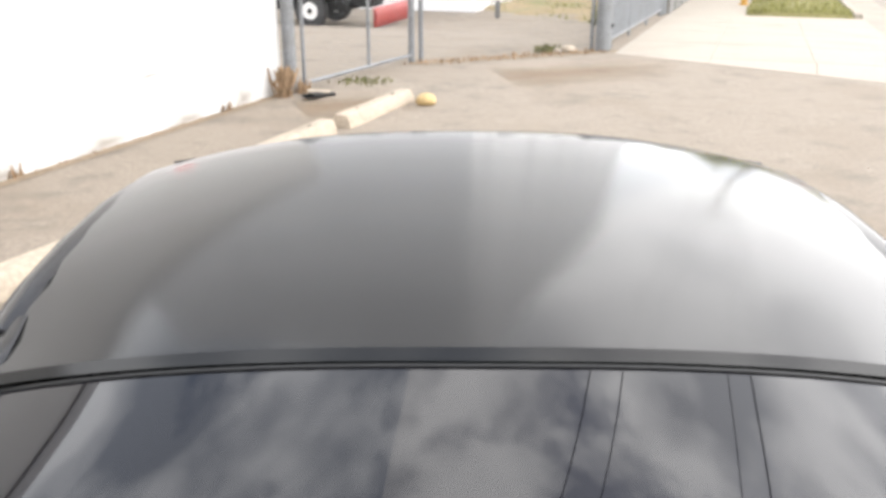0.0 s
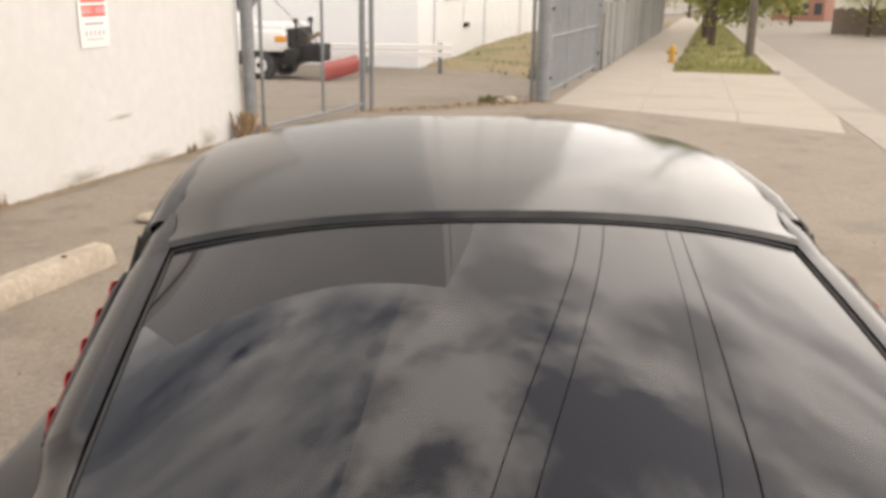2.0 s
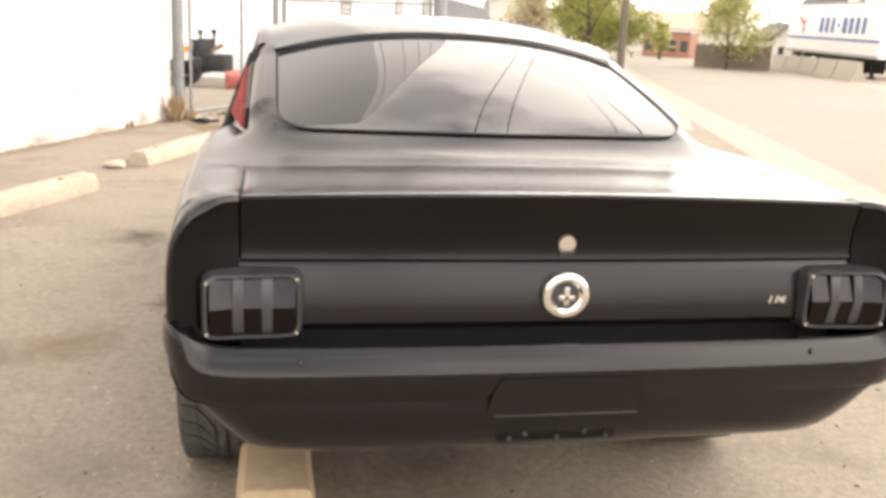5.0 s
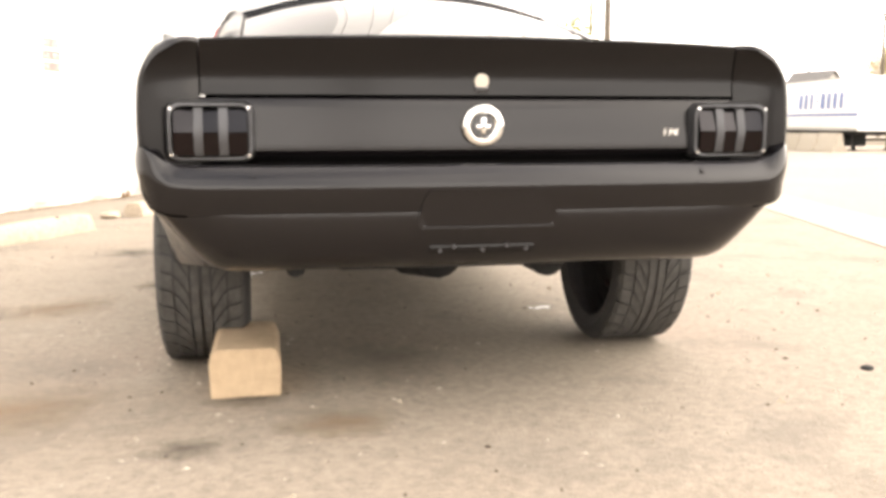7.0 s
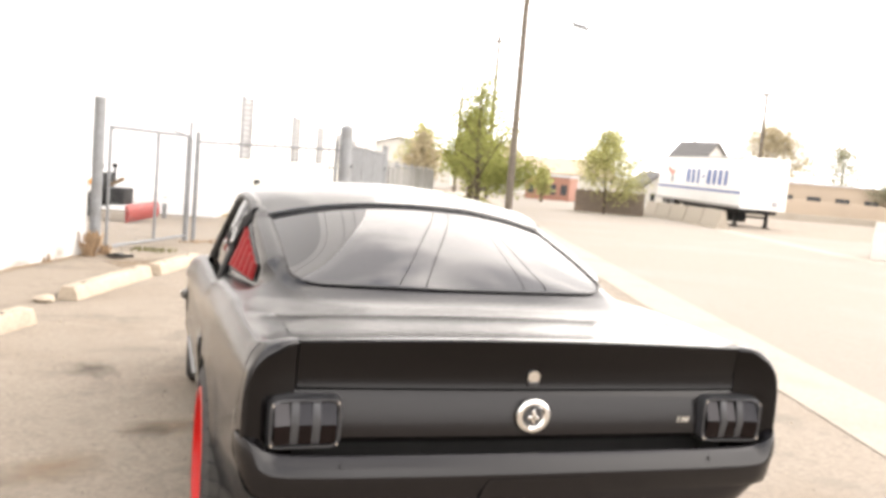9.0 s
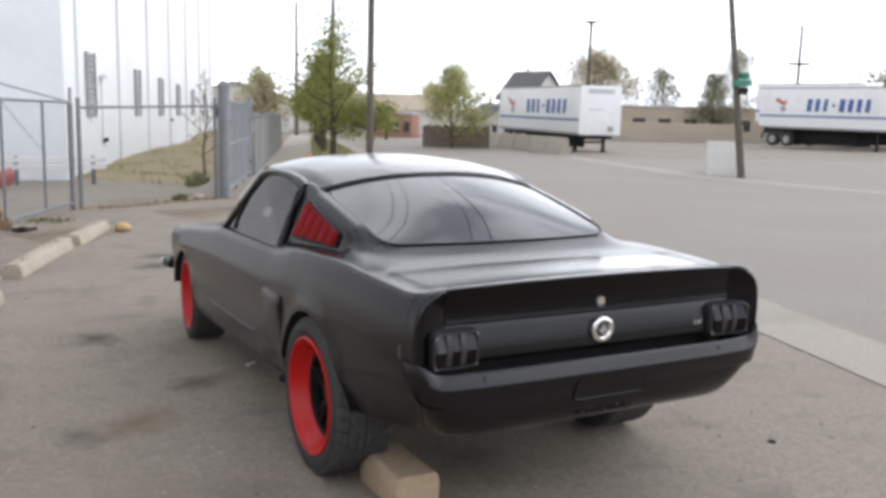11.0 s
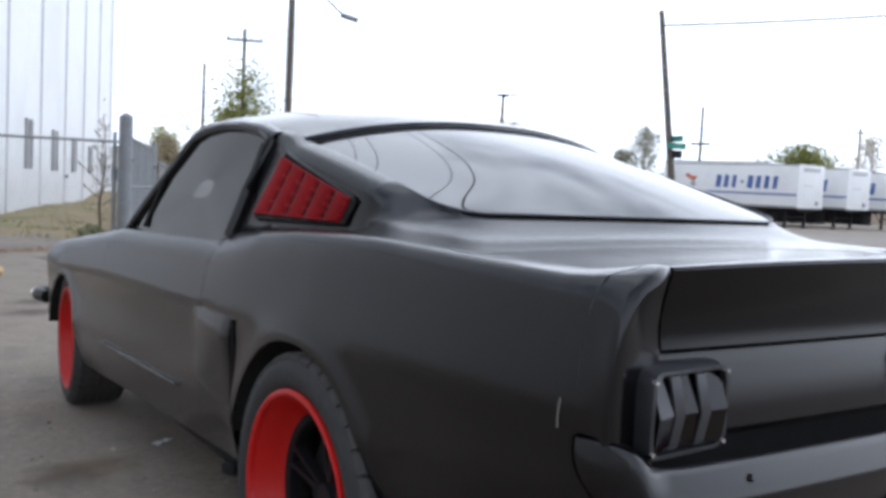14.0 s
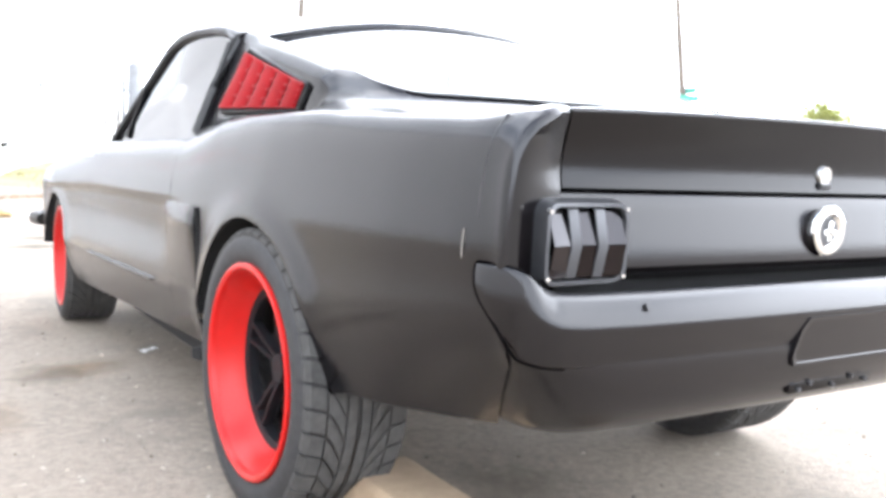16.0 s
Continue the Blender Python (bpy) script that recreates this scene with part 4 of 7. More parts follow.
for sx in (-1, 1):
    def lv(a, b, out=0.0):
        """a runs front to back, b from top to bottom, over the louvre opening."""
        p = (LV[0] * (1 - a) + LV[3] * a) * (1 - b) + (LV[1] * (1 - a) + LV[2] * a) * b
        return Vector((sx * (sail_x(p.y, p.z) + 0.003 + out), p.y, p.z))

    bm = bmesh.new()
    loop = [lv(t, 0, 0.004) for t in np.linspace(0, 0.97, 9)] + [lv(1, t, 0.004) for t in np.linspace(0.04, 0.96, 5)] + [lv(1 - t, 1, 0.004) for t in np.linspace(0.03, 0.97, 9)] + [lv(0, 1 - t, 0.004) for t in np.linspace(0.03, 0.97, 6)]
    tube(bm, loop, 0.0055, 6, True)
    louvre = part("quarter_louvre", bm, "gasket", car, "red louvred quarter window insert")
    # black sheet on the sail surface, standing for the shade between the slats
    bm = bmesh.new()
    grid(bm, [[lv(a, b, 0.003) for b in np.linspace(0, 1, 7)] for a in np.linspace(0, 1, 9)])
    part("louvre_back", bm, "dark", louvre, thick=0.003)
    n = 5
    for k in range(n):
        a0, a1 = k / n + 0.012, (k + 1) / n - 0.055
        bm = bmesh.new()
        grid(bm, [[lv(a, b, o) for b in np.linspace(0.05, 0.93, 7)] for a, o in ((a0, 0.008), (a0 + 0.012, 0.018), (a0 + 0.028, 0.020), ((a0 + a1) / 2 + 0.01, 0.016), (a1 - 0.015, 0.011), (a1, 0.005))])
        part("louvre_slat", bm, "louvre_red", louvre, thick=0.003)
    for b in (0.06, 0.28, 0.50, 0.72, 0.92):
        bm = bmesh.new()
        tube(bm, [lv(a, b, 0.0105) for a in np.linspace(0.03, 0.95, 8)], 0.0030, 5)
        part("louvre_rib", bm, "louvre_red", louvre)

# side windows, black frames, pillars, windscreen
for sx in (-1, 1):
    outl = [(0.786, 1.712, 0.920), (0.735, 1.708, 1.06), (0.672, 1.700, 1.208), (0.662, 1.80, 1.240), (0.657, 1.95, 1.258), (0.656, 2.12, 1.262), (0.657, 2.28, 1.250),
            (0.662, 2.40, 1.220), (0.690, 2.56, 1.110), (0.718, 2.72, 1.000), (0.745, 2.875, 0.885)]
    low = [(0.786 + (0.745 - 0.786) * t, 1.712 + (2.875 - 1.712) * t, 0.890 + (0.855 - 0.890) * t) for t in np.linspace(1, 0, 10)[1:-1]]
    bm = bmesh.new()
    ring = [Vector((sx * x, y, z)) for x, y, z in outl + low]
    ctr = Vector((sx * 0.725, 2.1, 1.05))
    grid(bm, [[p + (ctr - p) * k + Vector((sx * 0.004 * k, 0, 0)) for p in ring] for k in (0.02, 0.3, 0.6, 0.85)], False, True)
    bm.faces.new([bm.verts.new(p + (ctr - p) * 0.85 + Vector((sx * 0.0034, 0, 0))) for p in ring])
    win = part("door_window", bm, "tint", car, "dark side window")
    bm = bmesh.new()
    tube(bm, [Vector((sx * (x + 0.004), y, z)) for x, y, z in outl], 0.016, 8)
    part("window_frame", bm, "gasket", win)
    bm = bmesh.new()                                 # quarter-light post
    tube(bm, [(sx * 0.752, 2.70, 0.888), (sx * 0.71, 2.60, 1.075)], 0.009, 6)
    part("vent_post", bm, "gasket", win)
    bm = bmesh.new()                                 # roof rail over the window
    rail = [(0.668, 1.685, 1.235), (0.668, 1.80, 1.262), (0.668, 1.95, 1.276), (0.668, 2.12, 1.281), (0.667, 2.28, 1.272), (0.666, 2.40, 1.250), (0.672, 2.47, 1.215), (0.70, 2.62, 1.105), (0.728, 2.78, 0.995), (0.756, 2.935, 0.875)]
    grid(bm, [[(sx * (x + dx), y + dy, z + dz) for dx, dy, dz in ((-0.040, 0.0, -0.002), (-0.018, 0.002, 0.001), (-0.004, 0.006, -0.003), (0.006, 0.006, -0.012), (0.003, 0.0, -0.022), (-0.03, 0.0, -0.026))]
              for x, y, z in rail])
    part("a_pillar", bm, "paint", car, thick=0.004)
    bm = bmesh.new()
    tube(bm, [(sx * 0.694, 1.702, 1.20), (sx * 0.742, 1.706, 1.06), (sx * 0.79, 1.712, 0.915)], 0.009, 8)
    part("b_pillar_trim", bm, "gasket", car)
bm = bmesh.new()
grid(bm, [[(s * (0.63 + 0.10 * t), 2.53 + 0.50 * t - (0.06 + 0.10 * t) * s * s, 1.265 - 0.42 * t + 0.045 * (1 - s * s) * (1 - t)) for s in np.linspace(-1, 1, 17)] for t in np.linspace(0, 1, 9)])
part("windscreen", bm, "tint", car, "dark windscreen", thick=0.004)

# bonnet and nose
bm = bmesh.new()
rows = []
for y in np.linspace(2.90, 4.45, 24):
    xs_, zs_ = side_x(y, ZS(y)), ZS(y)
    rows.append([(xs_ * s, y + 0.05 * (1 - s * s) * max(0, (y - 4.0) / 0.45), zs_ - 0.012 * (1 - abs(s) ** 6) + 0.022 * (1 - abs(s) ** 2)) for s in np.linspace(-1, 1, 21)])
grid(bm, rows)
part("hood", bm, "paint", car, thick=0.005)
bm = bmesh.new()
rows = []
for t in np.linspace(0, 1, 8):
    y = 4.455 - 0.05 * t
    rows.append([(side_x(4.44, 0.640 - 0.11 * t) * s, y + 0.05 * (1 - s * s), 0.640 + 0.03 * (1 - s * s) * (1 - t) - 0.11 * t) for s in np.linspace(-1, 1, 17)])
grid(bm, rows)
part("nose", bm, "dark", car, thick=0.005)
bm = bmesh.new()
tube(bm, [(-0.80, 4.30, 0.405), (-0.825, 4.40, 0.405), (-0.80, 4.48, 0.405), (-0.6, 4.545, 0.405), (0, 4.56, 0.405), (0.6, 4.545, 0.405), (0.80, 4.48, 0.405), (0.825, 4.40, 0.405), (0.80, 4.30, 0.405)], 0.035, 8)
part("front_bumper", bm, "gasket", car, "black front bumper")
bm = bmesh.new()
tube(bm, [(-0.80, 4.36, 0.395), (-0.84, 4.40, 0.40), (-0.838, 4.45, 0.41)], 0.02, 8)
part("bumper_end", bm, "chrome", car)

# dark structure inside and below; plain black boxes also added to block light
for nm, c, d in (("floor_pan", (0, 1.85, 0.58), (1.04, 2.4, 0.44)), ("cabin_tub", (0, 2.32, 0.58), (1.58, 1.66, 0.40)), ("trunk_tub", (0, 0.42, 0.72), (1.30, 0.50, 0.36)),
                 ("engine_bay", (0, 3.6, 0.44), (1.04, 1.16, 0.30)), ("nose_brace", (0, 4.22, 0.52), (1.36, 0.34, 0.14))):
    bm = bmesh.new()
    box(bm, c, d)
    part(nm, bm, "dark", car)
for sx in (-1, 1):
    bm = bmesh.new()
    box(bm, (sx * 0.70, 0.165, 0.70), (0.17, 0.03, 0.22))
    part("lamp_backing", bm, "dark", car)
bm = bmesh.new()
box(bm, (0.0, 0.62, 0.435), (0.72, 0.44, 0.12), bevel=0.03)
part("fuel_tank", bm, "dark", car)
bm = bmesh.new()
rod(bm, (-0.6, 1.02, 0.36), (0.6, 1.02, 0.36), 0.045)
rod(bm, (-0.02, 1.10, 0.36), (0.04, 0.9, 0.36), 0.12, 0.10, 16)
part("rear_axle", bm, "dark", car)
bm = bmesh.new()
rod(bm, (0.30, 0.85, 0.38), (0.30, 0.48, 0.385), 0.055, None, 14)
part("muffler", bm, "dark", car)
bm = bmesh.new()
rod(bm, (-0.47, 0.40, 0.43), (-0.47, 0.20, 0.425), 0.028, None, 14)
part("tail_pipe", bm, "dark", car)
for sx in (-1, 1):
    bm = bmesh.new()
    box(bm, (sx * 0.765, 1.60, 0.262), (0.12, 0.055, 0.036), (0, 0, sx * -18), bevel=0.010)
    box(bm, (sx * 0.70, 2.10, 0.245), (0.08, 1.1, 0.08), bevel=0.02)
    part("side_exhaust", bm, "dark", car)
    for (cy, cz, r) in (REAR_ARCH, FRONT_ARCH):
        bm = bmesh.new()
        rows = []
        for k in range(21):
            a = math.pi * (0.06 + 0.88 * k / 20)
            rows.append([(sx * x, cy + (r + 0.004) * math.cos(a), cz + (r + 0.004) * math.sin(a)) for x in (0.52, 0.70, side_x(cy, cz + r) - 0.012)])
        grid(bm, rows)
        part("wheel_well", bm, "dark", car, thick=0.004)


# wheels
def wheel(sx, cy, cz, r, rim, x_out, width, depth, steer=0.0):
    """A tyre with tread blocks, a deep red barrel and a black spoked centre."""
    w = new("wheel")
    w.parent = car
    w.empty_display_size = 0.1
    w.matrix_local = Matrix.Translation((sx * x_out, cy, cz)) @ Matrix.Rotation(radians(steer), 4, "Z")
    tagged(w, "deep-dish wheel with a red barrel")

    def rev(bm, prof, seg=64, closed=False):
        grid(bm, [[(-sx * d, q * math.cos(a), q * math.sin(a)) for a in np.linspace(0, 2 * math.pi, seg, endpoint=False)] for d, q in prof], closed, True)

    bm = bmesh.new()
    tr = r - 0.007
    prof = [(0.012, rim - 0.004), (0.002, rim + 0.008), (-0.006, rim + 0.35 * (r - rim)), (-0.004, rim + 0.62 * (r - rim)), (0.006, r - 0.018), (0.020, tr), (width * 0.5, tr + 0.002), (width - 0.02, tr), (width - 0.006, r - 0.018),
            (width + 0.006, rim + 0.45 * (r - rim)), (width - 0.01, rim)]
    rev(bm, prof)
    tyre = part("tyre", bm, "rubber", w)
    verts, faces = [], []
    nb = 40
    c = width / 2                                    # shoulder blocks, slanting blocks, and two plain ribs round the middle
    lanes = [(0.004, c - 0.082, 0.0, 0.22, 1.2, 0.90), (c - 0.077, c - 0.034, 0.35, 1.6, 1.3, 0.84), (c - 0.028, c - 0.006, 0.0, 0.0, 1.0, 1.05),
             (c + 0.028, c + 0.006, 0.0, 0.0, 1.0, 1.05), (c + 0.077, c + 0.034, 0.35, 1.6, 1.3, 0.84), (width - 0.004, c + 0.082, 0.0, 0.22, 1.2, 0.90)]
    for k in range(nb):
        for d0, d1, s0, s1, bend, fill in lanes:
            base, cuts = len(verts), 5
            for c in range(cuts):
                f = c / (cuts - 1)
                d, s = d0 + (d1 - d0) * f, s0 + (s1 - s0) * f ** bend
                edge_drop = 0.010 if (d < 0.012 or d > width - 0.012) else 0.0
                for e in (0.05, fill):
                    a = 2 * math.pi * (k + e + s) / nb
                    for q in (tr - 0.004 - edge_drop, r - edge_drop):
                        verts.append((-sx * d, q * math.cos(a), q * math.sin(a)))
            for c in range(cuts - 1):
                o = base + 4 * c
                faces += [(o, o + 4, o + 5, o + 1), (o + 2, o + 3, o + 7, o + 6), (o + 1, o + 5, o + 7, o + 3)]
            o = base + 4 * (cuts - 1)
            faces += [(base, base + 1, base + 3, base + 2), (o, o + 2, o + 3, o + 1)]
    mesh_of(verts, faces, "tread", "tread", tyre, kind="stuff")
    # black band under the blocks: the grooves' shade put into the colour
    bm = bmesh.new()
    rev(bm, [(0.016, tr - 0.002), (0.020, tr + 0.0015), (width * 0.5, tr + 0.0035), (width - 0.020, tr + 0.0015), (width - 0.016, tr - 0.002)])
    part("groove_shade", bm, "gasket", tyre)
    bm = bmesh.new()
    rev(bm, [(0.010, rim - 0.016), (-0.003, rim - 0.012), (-0.007, rim - 0.004), (-0.004, rim + 0.004), (0.004, rim + 0.004)])
    part("rim_lip", bm, "red", w)
    bm = bmesh.new()
    rev(bm, [(0.004, rim - 0.010), (0.020, rim - 0.022), (0.05, rim - 0.032), (depth, rim - 0.050), (depth + 0.01, rim - 0.060)])
    part("rim_barrel", bm, "red", w)
    bm = bmesh.new()
    rev(bm, [(depth + 0.006, rim - 0.052), (depth - 0.002, rim - 0.056), (depth + 0.004, rim - 0.074), (depth + 0.03, rim - 0.074)])
    rod(bm, (-sx * (depth + 0.004), 0, 0), (-sx * (depth + 0.06), 0, 0), 0.034, 0.050, 24)
    centre = part("wheel_centre", bm, "spoke", w)
    for k in range(10):
        a = 2 * math.pi * (k // 2) / 5 + 0.3 + (0.13 if k % 2 else -0.13)
        ca, sa = math.cos(a), math.sin(a)
        rows = []
        for q, hw, d in ((0.03, 0.010, depth + 0.018), (0.10, 0.0085, depth + 0.010), (rim - 0.056, 0.009, depth + 0.002)):
            rows.append([(-sx * (d + dd), q * ca - h * sa, q * sa + h * ca) for h, dd in ((-hw, 0.025), (-hw * 0.6, 0.0), (hw * 0.6, 0.0), (hw, 0.025))])
        bm = bmesh.new()
        grid(bm, rows, False, True)
        part("spoke", bm, "spoke", centre)
    bm = bmesh.new()
    rod(bm, (-sx * (depth + 0.05), 0, 0), (-sx * (depth + 0.07), 0, 0), 0.15, None, 32)
    part("brake_disc", bm, "dark", w)


for sx in (-1, 1):
    wheel(sx, 1.02, 0.351, 0.351, 0.262, 0.880, 0.266, 0.078)
    wheel(sx, 3.765, 0.274, 0.317, 0.244, 0.808, 0.235, 0.055, -4.0)


# ---- ground ----
def sheet(name, vs, us, mat, label, category, lift=0.0, kind="structure", shape=None, thick=0.0):
    verts, faces = [], []
    for u in us:
        for v in vs:
            p = at(v, u, lift) if shape is None else shape(v, u)
            verts.append(tuple(p))
    n = len(vs)
    for i in range(len(us) - 1):
        for j in range(n - 1):
            faces.append((i * n + j, i * n + j + 1, (i + 1) * n + j + 1, (i + 1) * n + j))
    ob = mesh_of(verts, faces, name, mat, smooth=True)
    return tagged(ob, label, category, kind=kind)


def strip(name, line, width, mat, label, category, lift, n=24):
    """A flat band along a line of (v, u) points, width to its right."""
    lv_ = [p[0] for p in line]
    lu = [p[1] for p in line]
    verts, faces = [], []
    for i in range(n + 1):
        t = i / n * (len(line) - 1)
        v = float(np.interp(t, range(len(line)), lv_))
        u = float(np.interp(t, range(len(line)), lu))
        w = width(u) if callable(width) else width
        for k in range(3):
            verts.append(tuple(at(v + w * k / 2, u, lift)))
    for i in range(n):
        for k in range(2):
            o = i * 3 + k
            faces.append((o, o + 1, o + 4, o + 3))
    ob = mesh_of(verts, faces, name, mat, smooth=True)
    return tagged(ob, label, category, kind="structure")


gv = [-700, -300, -120, -60, -30] + list(np.arange(-20, 4.01, 0.75)) + [8, 14, 22, 35, 60, 120, 300, 700]
gu = [-700, -300, -120, -50, -20, -8] + list(np.arange(0, 62.1, 1.0)) + [70, 80, 90, 110, 160, 300, 700]
sheet("ground", gv, gu, "asphalt", "worn tan-grey asphalt lot", "ground")


def kerb_v(u):
    return float(np.interp(u, [-40, 2, 12.5, 21, 60, 200], [4.6, 2.3, 1.72, 1.2, -0.1, -5]))


street_us = [-200, -60, -20, -5, 0, 5, 10, 15, 20, 30, 40, 55, 75, 110, 200, 400]
strip("street", [(kerb_v(u) + 0.02, u) for u in street_us], lambda u: 60.0 if u < 34 else 8.6 + 0.03 * (u - 34), "street", "grey street asphalt", "street", 0.003, 60)
strip("gutter", [(kerb_v(u), u) for u in street_us[:-2]], 0.72, "gutter", "pale concrete gutter beside the lot", "gutter", 0.006, 60)
strip("far_gutter", [(9.3, 60), (9.4, 40), (9.75, 22), (11.3, 18), (13.6, 13.6), (17, 9.5), (30, 2)], 0.8, "gutter", "pale concrete gutter across the street", "gutter", 0.006, 40)
apron = strip("apron", [(-2.62, 14.3), (-2.7, 21.6)], lambda u: 4.25 - 0.04 * (u - 14), "gutter", "pale concrete driveway apron in slabs", "pavement", 0.003, 12)


def slab(corners, parent, gap=0.012):
    """One concrete slab with open joints round it and softened arrises."""
    mid = sum((Vector((v, u)) for v, u in corners), Vector((0, 0))) / len(corners)
    bm = bmesh.new()
    rows = []
    for k, h in ((gap * 0.5, 0.001), (gap, 0.008), (gap * 2.2, 0.0095)):
        row = []
        for v, u in corners:
            d = Vector((v, u)) - mid
            q = mid + d * (1 - k * 1.4 / d.length)
            row.append(at(q.x, q.y, h))
        rows.append(row)
    grid(bm, rows, False, True)
    bm.faces.new([bm.verts.new(p) for p in rows[-1]])
    return part("slab", bm, "concrete", parent, sharp=30)


for i in range(3):
    for k in range(4):
        f = lambda a, u: -2.62 - 0.011 * (u - 14.3) + (4.2 - 0.04 * (u - 14)) * a
        ua, ub = 14.3 + 7.3 * k / 4, 14.3 + 7.3 * (k + 1) / 4
        slab([(f(i / 3, ua), ua), (f((i + 1) / 3, ua), ua), (f((i + 1) / 3, ub), ub), (f(i / 3, ub), ub)], apron)
slab([(-2.62, 14.29), (-1.25, 13.72), (-1.20, 14.29)], apron)
slab([(-1.25, 13.72), (0.18, 13.09), (0.19, 14.29), (-1.20, 14.29)], apron)
slab([(0.18, 13.09), (1.5, 12.45), (1.60, 14.29), (0.19, 14.29)], apron)
strip("sidewalk", [(-2.7, 21.6), (-3.1, 75)], 1.55, "concrete", "pale concrete sidewalk along the fence", "sidewalk", 0.006, 30)
# raised grass verge with a kerb
def verge_v(u):
    return -1.12 - 0.0065 * (u - 21)


us = list(np.linspace(21.6, 90, 40))
verts, faces = [], []
for i, u in enumerate(us):
    a, b = verge_v(u), kerb_v(u) - 0.14
    for t in (0, 0.02, 0.3, 0.7, 0.98, 1.0):
        verts.append(tuple(at(a + (b - a) * t, u, (0.0 if t in (0, 1.0) else 0.07 + 0.03 * math.sin(u * 1.7 + t * 5)))))
for i in range(len(us) - 1):
    for k in range(5):
        o = i * 6 + k
        faces.append((o, o + 1, o + 7, o + 6))
faces.append((0, 6 - 1, 4, 3, 2, 1))
tagged(mesh_of(verts, faces, "verge", "grass", smooth=True), "grass verge between sidewalk and street", "grass", kind="structure")
bm = bmesh.new()
rows = []
for u in us:
    b = kerb_v(u)
    rows.append([at(b - 0.15, u, 0.0), at(b - 0.15, u, 0.10), at(b - 0.03, u, 0.10), at(b - 0.005, u, 0.085), at(b, u, 0.0)])
grid(bm, rows)
for row in (rows[0], rows[-1]):
    bm.faces.new([bm.verts.new(p) for p in row])
tagged(part("kerb", bm, "gutter"), "concrete kerb beside the verge", "kerb", kind="structure")
rng = random.Random(4)
verts, faces = [], []
for k in range(5200):
    u = 21.7 + 34 * rng.random() ** 1.8
    v = verge_v(u) + (kerb_v(u) - 0.2 - verge_v(u)) * rng.random()
    p = at(v, u, 0.06)
    a, h, w = rng.random() * 6.28, 0.05 + 0.09 * rng.random(), 0.014
    dx, dy = math.cos(a) * w, math.sin(a) * w
    lx, ly = rng.uniform(-0.04, 0.04), rng.uniform(-0.04, 0.04)
    o = len(verts)
    verts += [(p.x - dx, p.y - dy, p.z), (p.x + dx, p.y + dy, p.z), (p.x + lx, p.y + ly, p.z + h)]
    faces.append((o, o + 1, o + 2))
tagged(mesh_of(verts, faces, "verge_blades", "blade"), "short spring grass on the verge", "grass", kind="stuff")

# ---- white block building beside the lot ----
WALL_V, WALL_END, WALL_H = -5.50, 9.55, 4.3
bm = bmesh.new()
rows = []
for u in (-30, -15, -5, 0, 3, 6, WALL_END):
    rows.append([at(WALL_V, u, -0.3), at(WALL_V, u, 0.6), at(WALL_V, u, WALL_H * 0.5), at(WALL_V, u, WALL_H), at(WALL_V - 0.4, u, WALL_H + 0.0)])
grid(bm, rows)
end = [at(WALL_V, WALL_END, -0.3), at(WALL_V, WALL_END, WALL_H), at(WALL_V - 9, WALL_END, WALL_H), at(WALL_V - 9, WALL_END, -0.3)]
bm.faces.new([bm.verts.new(p) for p in end])
roof = [at(WALL_V, -30, WALL_H), at(WALL_V, WALL_END, WALL_H), at(WALL_V - 9, WALL_END, WALL_H), at(WALL_V - 9, -30, WALL_H)]
bm.faces.new([bm.verts.new(p) for p in roof])
wall = tagged(part("wall_west", bm, "wall"), "white painted block wall with dirt along its foot", "wall", kind="structure")
bm = bmesh.new()
rows = []
for u in np.linspace(-30, WALL_END + 0.04, 30):
    rows.append([at(WALL_V + 0.05, u, WALL_H - 0.16), at(WALL_V + 0.07, u, WALL_H - 0.12), at(WALL_V + 0.07, u, WALL_H + 0.03), at(WALL_V - 0.2, u, WALL_H + 0.04)])
grid(bm, rows)
part("wall_coping", bm, "seam", wall)
# block joints, faint courses on the near stretch
bm = bmesh.new()
for h in (0.62, 1.24, 1.86, 2.48):
    for u0, u1 in ((-2, 3.1), (3.15, 9.45)):
        a, b = at(WALL_V + 0.001, u0, h), at(WALL_V + 0.001, u1, h)
        c = (a + b) / 2
        box(bm, c, (0.004, (b - a).length, 0.006), (math.degrees(math.asin((b - a).z / (b - a).length)), 0, -20))
part("block_joints", bm, "wall_joint", wall)
# dirt line and small weeds at the foot of the wall
verts, faces = [], []
rng = random.Random(8)
for k in range(150):
    u = rng.uniform(0, 9.4)
    dense = 1 if rng.random() < 0.35 else 0
    u = [2.4, 5.6, 8.4][rng.randrange(3)] + rng.gauss(0, 0.05) if dense else u
    p = at(WALL_V + abs(rng.gauss(0.01, 0.015)), u, 0)
    h, a = (0.015 + 0.10 * rng.random() * dense + 0.015), rng.random() * 6.28
    w = 0.012
    o = len(verts)
    verts += [(p.x - math.cos(a) * w, p.y - math.sin(a) * w, p.z), (p.x + math.cos(a) * w, p.y + math.sin(a) * w, p.z), (p.x + rng.uniform(-.04, .04), p.y + rng.uniform(-.04, .04), p.z + h)]
    faces.append((o, o + 1, o + 2))
tagged(mesh_of(verts, faces, "wall_weeds", "rust"), "dry weeds along the foot of the wall", "weeds", kind="stuff")
strip("dirt_line", [(WALL_V - 0.02, -10), (WALL_V - 0.02, 9.6)], 0.13, "dirt", "strip of dirt along the wall", "dirt", 0.006, 30)

